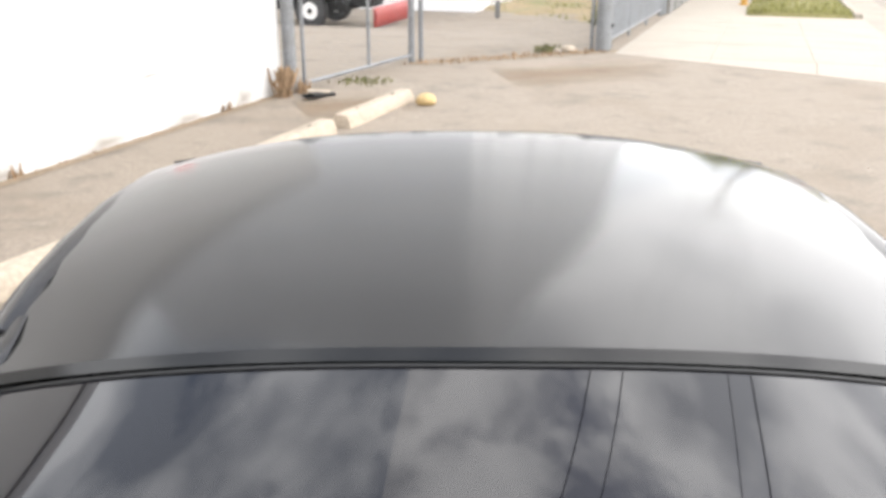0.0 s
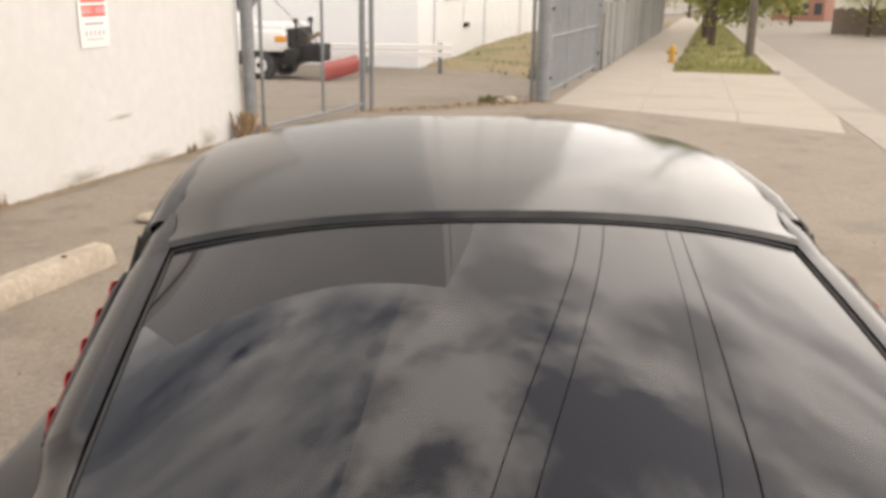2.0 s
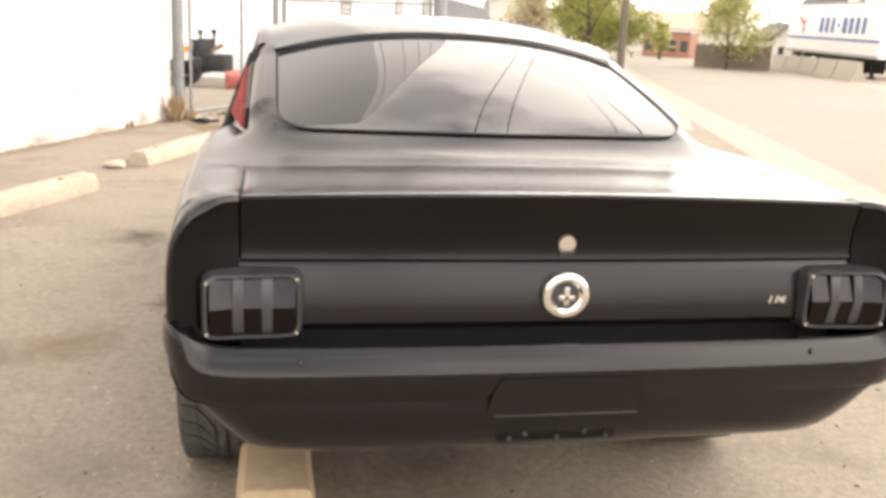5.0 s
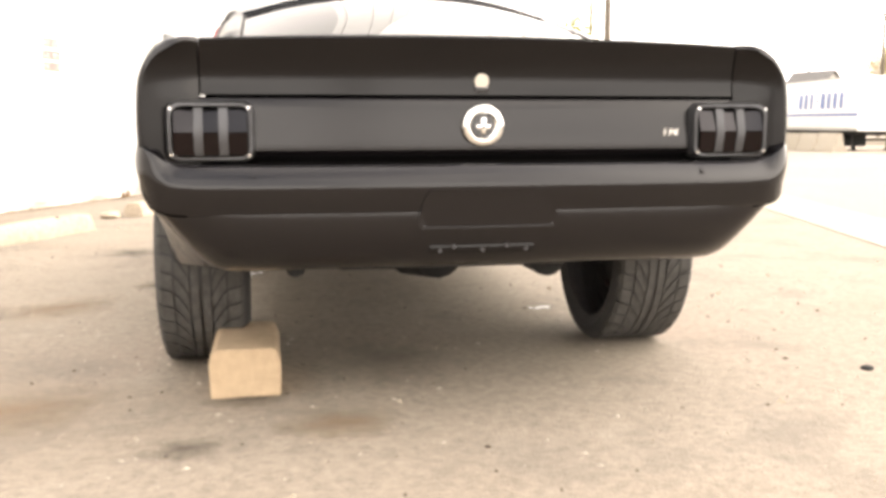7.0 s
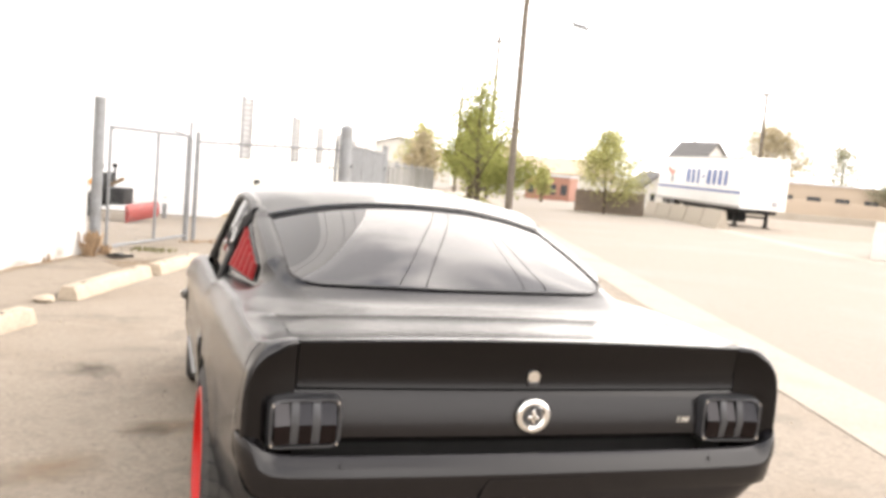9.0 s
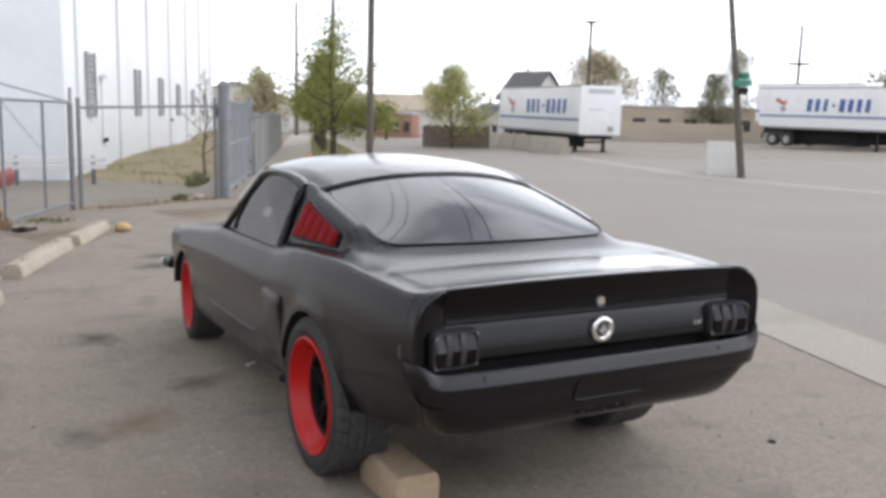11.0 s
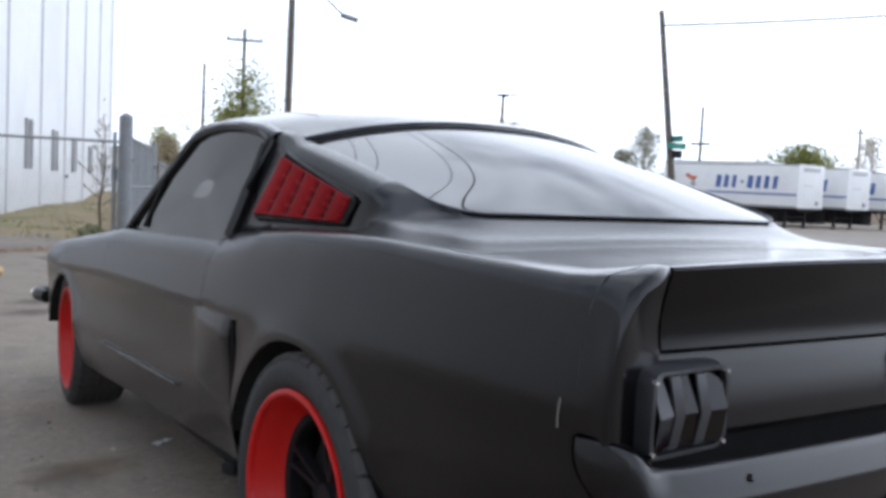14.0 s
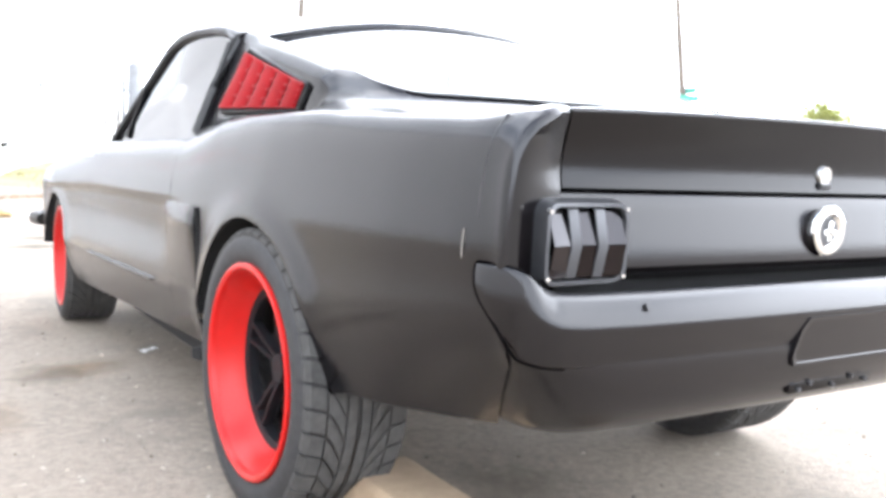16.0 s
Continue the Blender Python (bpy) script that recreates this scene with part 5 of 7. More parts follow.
for u, h, ru, rh, mat in ((8.75, 0.06, 0.26, 0.20, "splash"), (7.75, 0.03, 0.40, 0.10, "splash"), (6.6, 0.04, 0.40, 0.11, "splash"), (5.4, 0.03, 0.36, 0.10, "splash"), (4.2, 0.03, 0.45, 0.09, "splash"),
                          (3.0, 0.03, 0.40, 0.09, "splash"), (7.25, 0.52, 0.24, 0.03, "splash"), (1.8, 0.03, 0.5, 0.10, "splash")):
    bm = bmesh.new()
    bmesh.ops.create_circle(bm, cap_ends=True, segments=24, radius=1.0)
    solo("wall_stain", bm, mat, "brown dirt splashed on the white wall", "stain", Matrix.Translation(at(WALL_V + 0.003, u, h)) @ pose(0, 0, 0, 0, 0, 70) @ pose(0, 0, 0, 90) @ Matrix.Diagonal((ru * 1.3, rh * 1.3, 1, 1)), kind="structure")

# notice on the wall, writing too faint to read
sg = thing("notice_sign", "white notice with three faded red bands, screwed to the wall", "sign", Matrix.Translation(at(WALL_V, 6.95, 1.50)) @ pose(0, 0, 0, 0, 0, 70) @ Matrix.Translation((0, -0.004, 0)))
bm = bmesh.new()
box(bm, (0, -0.008, 0), (0.40, 0.008, 0.64), bevel=0.003)
part("panel", bm, "sign_white", sg)
for z, w in ((0.245, 0.30), (0.115, 0.34), (-0.005, 0.32)):
    bm = bmesh.new()
    box(bm, (0.0, -0.0145, z), (w, 0.003, 0.095))
    band = part("red_band", bm, "sign_red", sg)
    for k in range(9):
        if k != 4:
            bm = bmesh.new()
            box(bm, (-w / 2 + w * (k + 0.5) / 9, -0.0165, z), (0.008, 0.002, 0.055))
            part("writing_bar", bm, "sign_white", band, sharp=0)
bm = bmesh.new()
box(bm, (0, -0.014, -0.115), (0.26, 0.003, 0.022))
for k in range(5):
    box(bm, (-0.12 + 0.06 * k, -0.014, -0.195), (0.018, 0.003, 0.05))
box(bm, (0, -0.014, -0.25), (0.24, 0.003, 0.010))
part("small_print", bm, "sign_grey", sg)


# ---- parking stops and loose things on the lot ----
def stop(name, v0, u0, v1, u1, label, w=0.20, h=0.13):
    a, b = at(v0, u0), at(v1, u1)
    d = b - a
    L = d.length
    bm = bmesh.new()
    sec = [(-w / 2, 0), (-w / 2 * 0.96, h * 0.35), (-w / 2 * 0.68, h * 0.92), (-w / 2 * 0.55, h), (w / 2 * 0.55, h), (w / 2 * 0.68, h * 0.92), (w / 2 * 0.96, h * 0.35), (w / 2, 0)]
    rows = []
    r = random.Random(int(L * 1000))
    for y in [0, 0.012] + list(np.linspace(0.15, L - 0.15, 9)) + [L - 0.012, L]:
        k = 0.94 if y in (0, L) else 1.0
        rows.append([(x * k + r.uniform(-.004, .004), y, z * (k if z > 0.01 else 1) + (r.uniform(-.004, .004) if z > 0.01 else 0)) for x, z in sec])
    grid(bm, rows)
    for row in (rows[0], rows[-1]):
        bm.faces.new([bm.verts.new(p) for p in row])
    ob = part("parking_stop", bm, "stop")
    ob.matrix_world = Matrix.Translation(a) @ pose(0, 0, 0, math.degrees(math.asin(d.z / L)), 0, math.degrees(math.atan2(-d.x, d.y)))
    tagged(ob, label, "parking stop", "parking stops")
    for y in (0.35, L - 0.35):
        bm = bmesh.new()
        rod(bm, (0, y, h - 0.002), (0, y, h + 0.006), 0.016, None, 10)
        part("anchor_pin", bm, "dark", ob)
    return ob


stop("parking_stop", -3.88, 2.75, -3.80, 4.58, "weathered concrete parking stop on the asphalt")
stop("parking_stop", -4.02, 5.80, -4.06, 7.85, "weathered concrete parking stop, chipped at one end")
stop("parking_stop", -4.02, 8.05, -4.02, 9.62, "weathered concrete parking stop near a yellow rock")
# block lodged against the left rear tyre (car axes)
bm = bmesh.new()
r = random.Random(2)
sec = [(-0.100, 0), (-0.103, 0.10), (-0.092, 0.132), (-0.078, 0.142), (0.078, 0.142), (0.092, 0.134), (0.103, 0.10), (0.100, 0)]
rows = [[(x * k + r.uniform(-.003, .003), y, z) for x, z in sec] for y, k in ((0, 0.97), (0.012, 1), (0.12, 1), (0.25, 1), (0.36, 1), (0.372, 0.97))]
grid(bm, rows)
for row in (rows[0], rows[-1]):
    bm.faces.new([bm.verts.new(p) for p in row])
solo("concrete_block", bm, "block", "short tan concrete block behind the rear tyre", "block", pose(-0.615, 0.445, gz(0.45), 0, 0, 0))


def rock(name, p, r, mat, label, seed, flat=0.6):
    bm = bmesh.new()
    bmesh.ops.create_icosphere(bm, subdivisions=2, radius=r)
    rr = random.Random(seed)
    off = Vector((rr.random() * 9, rr.random() * 9, rr.random() * 9))
    for v in bm.verts:
        n = noise.noise(v.co / r * 1.1 + off)
        v.co *= 1 + 0.28 * n
        v.co.z *= flat
    ob = solo("rock", bm, mat, label, "rock", Matrix.Translation(p + Vector((0, 0, r * flat * 0.75))), sharp=45)
    return ob


rock("rock", at(-3.72, 9.45), 0.115, "tanrock", "yellowish rounded rock beside a parking stop", 3)
rock("rock", at(-3.30, 14.25), 0.11, "stop", "pale rock among weeds by the fence", 5)
rock("rock", at(-3.45, 14.15), 0.06, "stop", "small pale rock among weeds", 6)
rock("rock", Vector((1.346, 0.377, 0.0)), 0.022, "dark", "small dark lump on the asphalt", 7)
rock("rock", at(-4.15, 5.62), 0.10, "stop", "broken chip of concrete by a parking stop", 11, 0.4)
# flattened debris near the gate
deb = thing("debris", "flattened dark scrap lying on the asphalt", "debris", spot(-4.98, 9.45, 0.0, 60))
for k, (x, y, a, L) in enumerate(((0, 0, 10, 0.42), (0.05, 0.09, -35, 0.25), (-0.08, -0.08, 25, 0.2))):
    bm = bmesh.new()
    box(bm, (x, y, 0.03 + 0.012 * k), (L, 0.09, 0.035), (6 * k, 4, a), bevel=0.01)
    part("scrap", bm, "dark" if k != 1 else "stop", deb)
# bits of grit
rng = random.Random(21)
verts, faces = [], []
for k in range(420):
    v, u = rng.uniform(-5.0, 2.2), rng.uniform(-6, 10)
    p = at(v, u)
    s = 0.004 + 0.012 * rng.random() ** 3
    o = len(verts)
    verts += [(p.x - s, p.y, p.z), (p.x + s * .6, p.y - s, p.z), (p.x + s * .5, p.y + s, p.z), (p.x, p.y, p.z + s)]
    faces += [(o, o + 1, o + 3), (o + 1, o + 2, o + 3), (o + 2, o, o + 3)]
tagged(mesh_of(verts, faces, "grit", "stop"), "scattered grit on the asphalt", "grit", kind="stuff")


for x, y, rx, ry, a, mat in ((-0.75, 0.01, 0.125, 0.10, 10, "oil"), (-0.36, 0.14, 0.20, 0.14, -5, "wash"), (-1.40, 3.97, 0.22, 0.30, 20, "oil"), (-1.03, 2.58, 0.20, 0.20, 0, "damp"), (-0.95, 2.64, 0.30, 0.16, 15, "wash"), (-0.25, 7.7, 0.32, 0.30, 0, "oil"), (-1.79, 7.07, 0.3, 0.22, 0, "damp"),
                                             (-0.6, 0.42, 0.16, 0.10, 0, "oil"), (-1.75, 1.9, 0.16, 0.24, 15, "damp"), (-0.39, 7.05, 0.30, 0.25, 0, "oil"), (-0.17, 0.8, 0.3, 0.4, 0, "damp"), (1.3, 12.3, 2.6, 0.9, 22, "wash"), (-1.2, 10.0, 1.4, 0.7, 40, "wash"), (-1.45, 2.0, 0.35, 0.22, 30, "wash"), (-1.3, 0.4, 0.4, 0.25, 10, "wash"), (-2.3, 2.9, 0.5, 0.35, 70, "damp"), (-1.95, -0.3, 0.4, 0.25, 20, "damp")):
    bm = bmesh.new()
    bmesh.ops.create_circle(bm, cap_ends=True, segments=24, radius=1.0)
    solo("ground_stain", bm, mat, "dark oily stain soaked into the asphalt", "stain", Matrix.Translation((x, y, gz(y) + 0.004)) @ pose(0, 0, 0, math.degrees(math.atan(SLOPE)), 0, a) @ Matrix.Diagonal((rx * 1.3, ry * 1.3, 1, 1)), kind="structure")


def chips(name, n, mat, label, seed, lo, hi):
    """Loose grit and chips scattered over the asphalt round the car."""
    rr = random.Random(seed)
    verts, faces = [], []
    for k in range(n):
        x, y = rr.uniform(-3.2, 2.2), rr.uniform(-3.2, 4.5)
        r, a = rr.uniform(lo, hi), rr.random() * 6.28
        c = Vector((x, y, gz(y)))
        o = len(verts)
        for j in range(4):
            b = a + j * 1.57 + rr.uniform(-0.4, 0.4)
            verts.append(tuple(c + Vector((math.cos(b) * r * (1.6 if j % 2 else 1), math.sin(b) * r * (1.6 if j % 2 else 1), -0.002))))
        verts.append(tuple(c + Vector((0, 0, r * 0.7))))
        faces += [(o, o + 1, o + 4), (o + 1, o + 2, o + 4), (o + 2, o + 3, o + 4), (o + 3, o, o + 4)]
    return tagged(mesh_of(verts, faces, name, mat), label, "grit", kind="stuff")


for x, y, a, mat, lab, cat in ((-0.61, 2.87, 35, "sign_white", "crumpled scrap of white paper on the asphalt", "litter"), (0.61, 1.58, 10, "sign_white", "small white paper scrap under the car", "litter")):
    bm = bmesh.new()
    grid(bm, [[(0.03 * (i - 1.5), 0.016 * (k - 1), 0.006 + 0.010 * noise.noise(Vector((i * 1.3 + x, k * 1.7, 0)))) for k in range(3)] for i in range(4)])
    solo("paper_scrap", bm, mat, lab, cat, pose(x, y, gz(y), 0, 0, a), thick=0.0015)
rock("rock", Vector((-1.95, -0.15, 0.017)), 0.014, "dark", "small dark pebble on the asphalt", 15)
rock("rock", Vector((-1.55, 0.62, 0.006)), 0.012, "dark", "small dark pebble on the asphalt", 16)
chips("pale_grit", 900, "concrete", "pale stone chips scattered on the asphalt", 61, 0.003, 0.010)
chips("dark_grit", 600, "bark", "small dark chips scattered on the asphalt", 62, 0.003, 0.010)


def tuft(name, v, u, n, spread, height, mat, label, seed):
    rr = random.Random(seed)
    verts, faces = [], []
    for k in range(n):
        dv, du = rr.gauss(0, spread), rr.gauss(0, spread)
        p = at(v + dv, u + du)
        h, a = height * (0.4 + 0.6 * rr.random()), rr.random() * 6.28
        w, lean = 0.006 + 0.01 * rr.random(), height * (0.2 if height > 0.15 else 0.3)
        q = (p.x + rr.uniform(-lean, lean), p.y + rr.uniform(-lean, lean), p.z + h)
        o = len(verts)
        verts += [(p.x - math.cos(a) * w, p.y - math.sin(a) * w, p.z - 0.01), (p.x + math.cos(a) * w, p.y + math.sin(a) * w, p.z - 0.01), q,
                  (q[0] + 0.02, q[1] + 0.01, q[2] - 0.03)]
        faces += [(o, o + 1, o + 2), (o + 1, o + 3, o + 2)]
    return tagged(mesh_of(verts, faces, name, mat), label, "weeds", kind="stuff")


tuft("dry_weeds", -5.36, 9.32, 90, 0.035, 0.36, "rust", "tall dry rust-brown weeds at the end of the wall", 1)
tuft("dry_weeds", -5.30, 9.62, 30, 0.05, 0.16, "rust", "short dry weeds at the gate post", 2)
tuft("green_weeds", -5.0, 10.6, 90, 0.16, 0.06, "weed", "low green weeds inside the gate", 3)
tuft("green_weeds", -3.62, 14.1, 90, 0.07, 0.13, "weed", "low green weeds by the fence", 4)
tuft("green_weeds", -3.75, 3.05, 50, 0.035, 0.06, "weed", "small green weed beside a parking stop", 8)
for k in range(9):
    t = k / 8
    tuft("dry_weeds", -4.9 + 2.0 * t, 12.4 + 2.05 * t, 26, 0.10, 0.06, "rust", "dry grass along the fence line", 30 + k)
strip("fence_dirt", [(-5.2, 12.2), (-2.7, 14.75)], 0.35, "dirt", "dirt line under the fence", "dirt", 0.005, 10)


# ---- gate and chain-link fence ----
def link_mesh(bm, a, b, h0, h1, pitch=0.07, r=0.0022):
    """Diagonal woven wire between two upright posts at a and b."""
    a, b = Vector(a), Vector(b)
    d = (b - a)
    L = math.hypot(d.x, d.y)
    H = h1 - h0
    e = d / L
    for sgn in (1, -1):
        k = -H
        while k < L:
            s0, s1 = max(0, k), min(L, k + H)
            if s1 - s0 > 0.02:
                z0, z1 = (s0 - k), (s1 - k)
                if sgn < 0:
                    z0, z1 = H - z0, H - z1
                p, q = a + e * s0 + Vector((0, 0, h0 + z0)), a + e * s1 + Vector((0, 0, h0 + z1))
                n = Vector((-e.y, e.x, 0)) * r
                w = Vector((0, 0, r))
                vs = [bm.verts.new(c) for c in (p + n, p + w, p - n, p - w, q + n, q + w, q - n, q - w)]
                for i in range(4):
                    bm.faces.new((vs[i], vs[(i + 1) % 4], vs[4 + (i + 1) % 4], vs[4 + i]))
            k += pitch


gate = thing("swing_gate", "galvanised chain-link swing gate, standing open beside the wall", "gate")
A, B = at(-5.30, 9.72), at(-5.08, 12.42)
bm = bmesh.new()
rod(bm, at(-5.42, 9.62, -0.1), at(-5.42, 9.62, 2.12), 0.075, None, 14)
part("gate_post", bm, "galv", gate, "heavy galvanised gate post")
for h, r in ((0.10, 0.024), (1.74, 0.022)):
    bm = bmesh.new()
    rod(bm, A + Vector((0, 0, h)), B + Vector((0, 0, h)), r)
    part("gate_rail", bm, "galv", gate)
for t in (0.0, 0.55, 1.0):
    bm = bmesh.new()
    p = A + (B - A) * t
    rod(bm, p + Vector((0, 0, 0.08)), p + Vector((0, 0, 1.76 if t < 1 else 1.98)), 0.022)
    part("gate_upright", bm, "galv", gate)
bm = bmesh.new()
rod(bm, A + Vector((0, 0, 1.95)), B + Vector((0, 0, 1.74)), 0.014)
rod(bm, A + Vector((0.0, 0.1, 1.74)), A + (B - A) * 0.55 + Vector((0, 0, 0.97)), 0.006)
part("gate_brace", bm, "galv", gate)
bm = bmesh.new()
link_mesh(bm, A, B, 0.10, 1.74, 0.09, 0.0011)
part("gate_mesh", bm, "galv", gate, sharp=0, kind="stuff")

fen = thing("chain_link_fence", "galvanised chain-link fence closing the yard", "fence")
C, D = at(-4.98, 12.50), at(-2.95, 14.60)
for p, r, h in ((C, 0.035, 1.82), (C + Vector((-0.13, -0.05, 0)), 0.045, 1.72), (at(-3.02, 14.62), 0.03, 1.9)):
    bm = bmesh.new()
    rod(bm, p + Vector((0, 0, -0.1)), p + Vector((0, 0, h)), r, None, 12)
    part("fence_post", bm, "galv", fen)
bm = bmesh.new()
rod(bm, C + Vector((0, 0, 1.66)), D + Vector((0, 0, 1.74)), 0.021)
part("fence_rail", bm, "galv", fen)
bm = bmesh.new()
link_mesh(bm, C, D, 0.03, 1.66, 0.09, 0.0010)
part("fence_mesh", bm, "galv", fen, sharp=0, kind="stuff")

leaf = thing("street_gate", "grey galvanised chain-link gate leaves along the sidewalk", "gate")
bm = bmesh.new()
rod(bm, at(-2.85, 14.62, -0.1), at(-2.85, 14.62, 2.16), 0.115, 0.110, 16)
rod(bm, at(-2.85, 14.62, 2.16), at(-2.85, 14.62, 2.22), 0.11, 0.03, 16)
part("gate_post", bm, "galv", leaf, "thick galvanised terminal post")
for u, r, h in ((14.95, 0.06, 2.02), (16.9, 0.03, 1.85), (18.9, 0.03, 1.85), (20.9, 0.045, 1.95), (21.25, 0.07, 2.05)):
    bm = bmesh.new()
    rod(bm, at(-2.83, u, -0.05), at(-2.83, u, h), r, None, 12)
    part("gate_upright", bm, "galv", leaf)
for h in (0.12, 1.0, 1.85):
    bm = bmesh.new()
    rod(bm, at(-2.83, 14.95, h), at(-2.83, 21.2, h), 0.024)
    part("gate_rail", bm, "galv", leaf)
for u, h in ((14.9, 1.45), (14.9, 0.35), (20.95, 1.45), (20.95, 0.40)):
    bm = bmesh.new()
    box(bm, at(-2.80, u, h), (0.10, 0.13, 0.05), (0, 0, -20), bevel=0.01)
    part("hinge", bm, "dark", leaf)
bm = bmesh.new()
link_mesh(bm, at(-2.83, 14.95), at(-2.83, 21.2), 0.12, 1.85, 0.055, 0.0045)
part("gate_mesh", bm, "galv", leaf, sharp=0, kind="stuff")

slats = thing("slatted_fence", "weathered grey slatted fence along the sidewalk", "fence")
u = 21.45
k = 0
rng = random.Random(9)
while u < 46:
    w = 0.30
    bm = bmesh.new()
    p = at(-2.72 - 0.006 * (u - 21), u + w / 2, 0.77 + rng.uniform(-0.04, 0.04))
    box(bm, p, (0.03, w * 0.95, 1.54), (0, 0, -20 + rng.uniform(-1.5, 1.5)))
    part("slat", bm, rng.choice(("slat", "slat_pale", "slat_dark")), slats, sharp=0)
    u += w
    k += 1
for u in np.arange(21.5, 46, 3.0):
    bm = bmesh.new()
    rod(bm, at(-2.80 - 0.006 * (u - 21), u, -0.05), at(-2.80 - 0.006 * (u - 21), u, 1.70), 0.04, None, 10)
    part("fence_post", bm, "galv", slats)
bm = bmesh.new()
rod(bm, at(-2.78, 21.5, 1.60), at(-2.93, 46, 1.60), 0.022)
part("fence_rail", bm, "galv", slats)


# ---- large white building behind the yard ----
bld = thing("mill_building", "tall white windowless building with louvred vents", "building", kind="")
FV, FU, FH, FE = -8.5, 25.5, 32.0, 66.0
bm = bmesh.new()
def b_at(v, u, z):
    p = at(v, u)
    p.z = z
    return p


ring = [(FV, FU), (FV, FE), (FV - 26, FE), (FV - 26, FU)]
rows = [[b_at(v, u, z) for v, u in ring] for z in (-2.2, 0.0, 3.0, 7.0, 16.0, FH)]
grid(bm, rows, False, True)
bm.faces.new([bm.verts.new(p) for p in rows[-1]])
part("wall", bm, "mill", bld)
for u in (27.0, 33.2, 39.4, 45.6, 51.8, 58.0, 64.2):
    bm = bmesh.new()
    box(bm, b_at(FV + 0.03, u, 15.0), (0.09, 0.10, 33.0), (0, 0, -20))
    part("panel_joint", bm, "mill_seam", bld)
for u in (28.7, 36.9, 42.8, 48.5, 54.6, 60.6):
    vent = new("vent")
    vent.parent = bld
    zb, zt = 0.98 - 0.012 * (u - 28.7), 3.08 - 0.034 * (u - 28.7)
    vent.matrix_world = Matrix.Translation(b_at(FV + 0.02, u, (zb + zt) / 2)) @ pose(0, 0, 0, 0, 0, -20)
    for y in (-0.56, 0.56):
        bm = bmesh.new()
        box(bm, (0.03, y, 0), (0.08, 0.05, zt - zb))
        part("vent_frame", bm, "vent", vent)
    bm = bmesh.new()
    box(bm, (0.0, 0, 0), (0.03, 1.10, zt - zb))
    part("vent_back", bm, "seam", vent)
    for k in range(12):
        bm = bmesh.new()
        box(bm, (0.05, 0, -(zt - zb) / 2 + (zt - zb) * (k + 0.5) / 12), (0.08, 1.08, 0.03), (0, 35, 0))
        part("vent_slat", bm, "vent", vent, sharp=0)
for v, u, z in ((FV + 0.05, 30.6, 0.15), (FV + 0.05, 46.0, 0.55)):
    bm = bmesh.new()
    box(bm, b_at(v, u, z), (0.12, 0.5, 0.14), (0, 0, -20), bevel=0.02)
    part("wall_box", bm, "dark", bld)
bm = bmesh.new()
box(bm, b_at(FV + 0.15, 30.2, 2.35), (0.22, 0.4, 0.16), (0, 0, -20), bevel=0.03)
rod(bm, b_at(FV + 0.06, 30.2, 2.3), b_at(FV + 0.06, 30.2, 0.2), 0.03)
part("wall_lamp", bm, "sign_white", bld)

# grass bank against the building
def bank(v, u):
    p = at(v, u)
    rise = ease((u - 25.0) / 14.0) * 0.40 * ease((-3.4 - v) / 4.5) + 0.08 * noise.noise(Vector((v * 0.8, u * 0.5, 0))) * ease((-3.4 - v) / 1.0)
    lip = 0.02 if 23.0 + (-3.4 - v) * 0.55 < u else -0.12
    p.z += rise + lip
    return p


sheet("grass_bank", list(np.linspace(FV + 0.005, -3.15, 14)), list(np.arange(22.8, 66, 0.6)), "dry", "grassy bank, green and straw-coloured, against the building", "bank", shape=bank)

verts, faces = [], []
rng = random.Random(19)
for k in range(5000):
    u = 23.4 + 26 * rng.random() ** 1.7
    v = FV + 0.2 + (-3.3 - FV) * (1 - rng.random() ** 1.5)
    p = bank(v, u)
    if noise.noise(Vector((v * 0.9, u * 0.45, 3.0))) < -0.05 + 0.35 * rng.random():
        continue
    a, h, w = rng.random() * 6.28, 0.05 + 0.13 * rng.random() ** 2, 0.018
    dx, dy = math.cos(a) * w, math.sin(a) * w
    o = len(verts)
    verts += [(p.x - dx, p.y - dy, p.z), (p.x + dx, p.y + dy, p.z), (p.x + rng.uniform(-0.06, 0.06), p.y + rng.uniform(-0.06, 0.06), p.z + h)]
    faces.append((o, o + 1, o + 2))
tagged(mesh_of(verts, faces, "bank_blades", "blade"), "tufts of green grass on the bank", "grass", kind="stuff")

# guard rail
gr = thing("guard_rail", "white steel guard rail before the building", "guard rail")
ga, gb = at(-11.6, 22.9), at(-7.1, 24.2)
for h in (0.70, 0.50):
    bm = bmesh.new()
    grid(bm, [[p + Vector((0.02 * o, -0.05 * o, z + h)) for z, o in ((-0.07, 0), (-0.045, 1), (0.0, 0.4), (0.045, 1), (0.07, 0))] for p in (ga, (ga + gb) / 2, gb)])
    part("rail", bm, "sign_white", gr, thick=0.006)
for t in (0.05, 0.5, 0.93):
    bm = bmesh.new()
    p = ga + (gb - ga) * t
    box(bm, p + Vector((0, 0.06, 0.38)), (0.12, 0.12, 0.86), (0, 0, 0), bevel=0.01)
    part("rail_post", bm, "galv", gr)

# ---- pickup with a snow plow in the yard ----
truck = thing("pickup_truck", "white pickup truck with a red snow plow on its black front", "truck", spot(-11.65, 20.7, 0.0, -86))
# local axes: +y is the truck's nose
def tbox(name, c, s, mat, bevel=0.03, parent=truck, rot=(0, 0, 0), taper=None):
    bm = bmesh.new()
    box(bm, c, s, rot, bevel, taper)
    return part(name, bm, mat, parent)


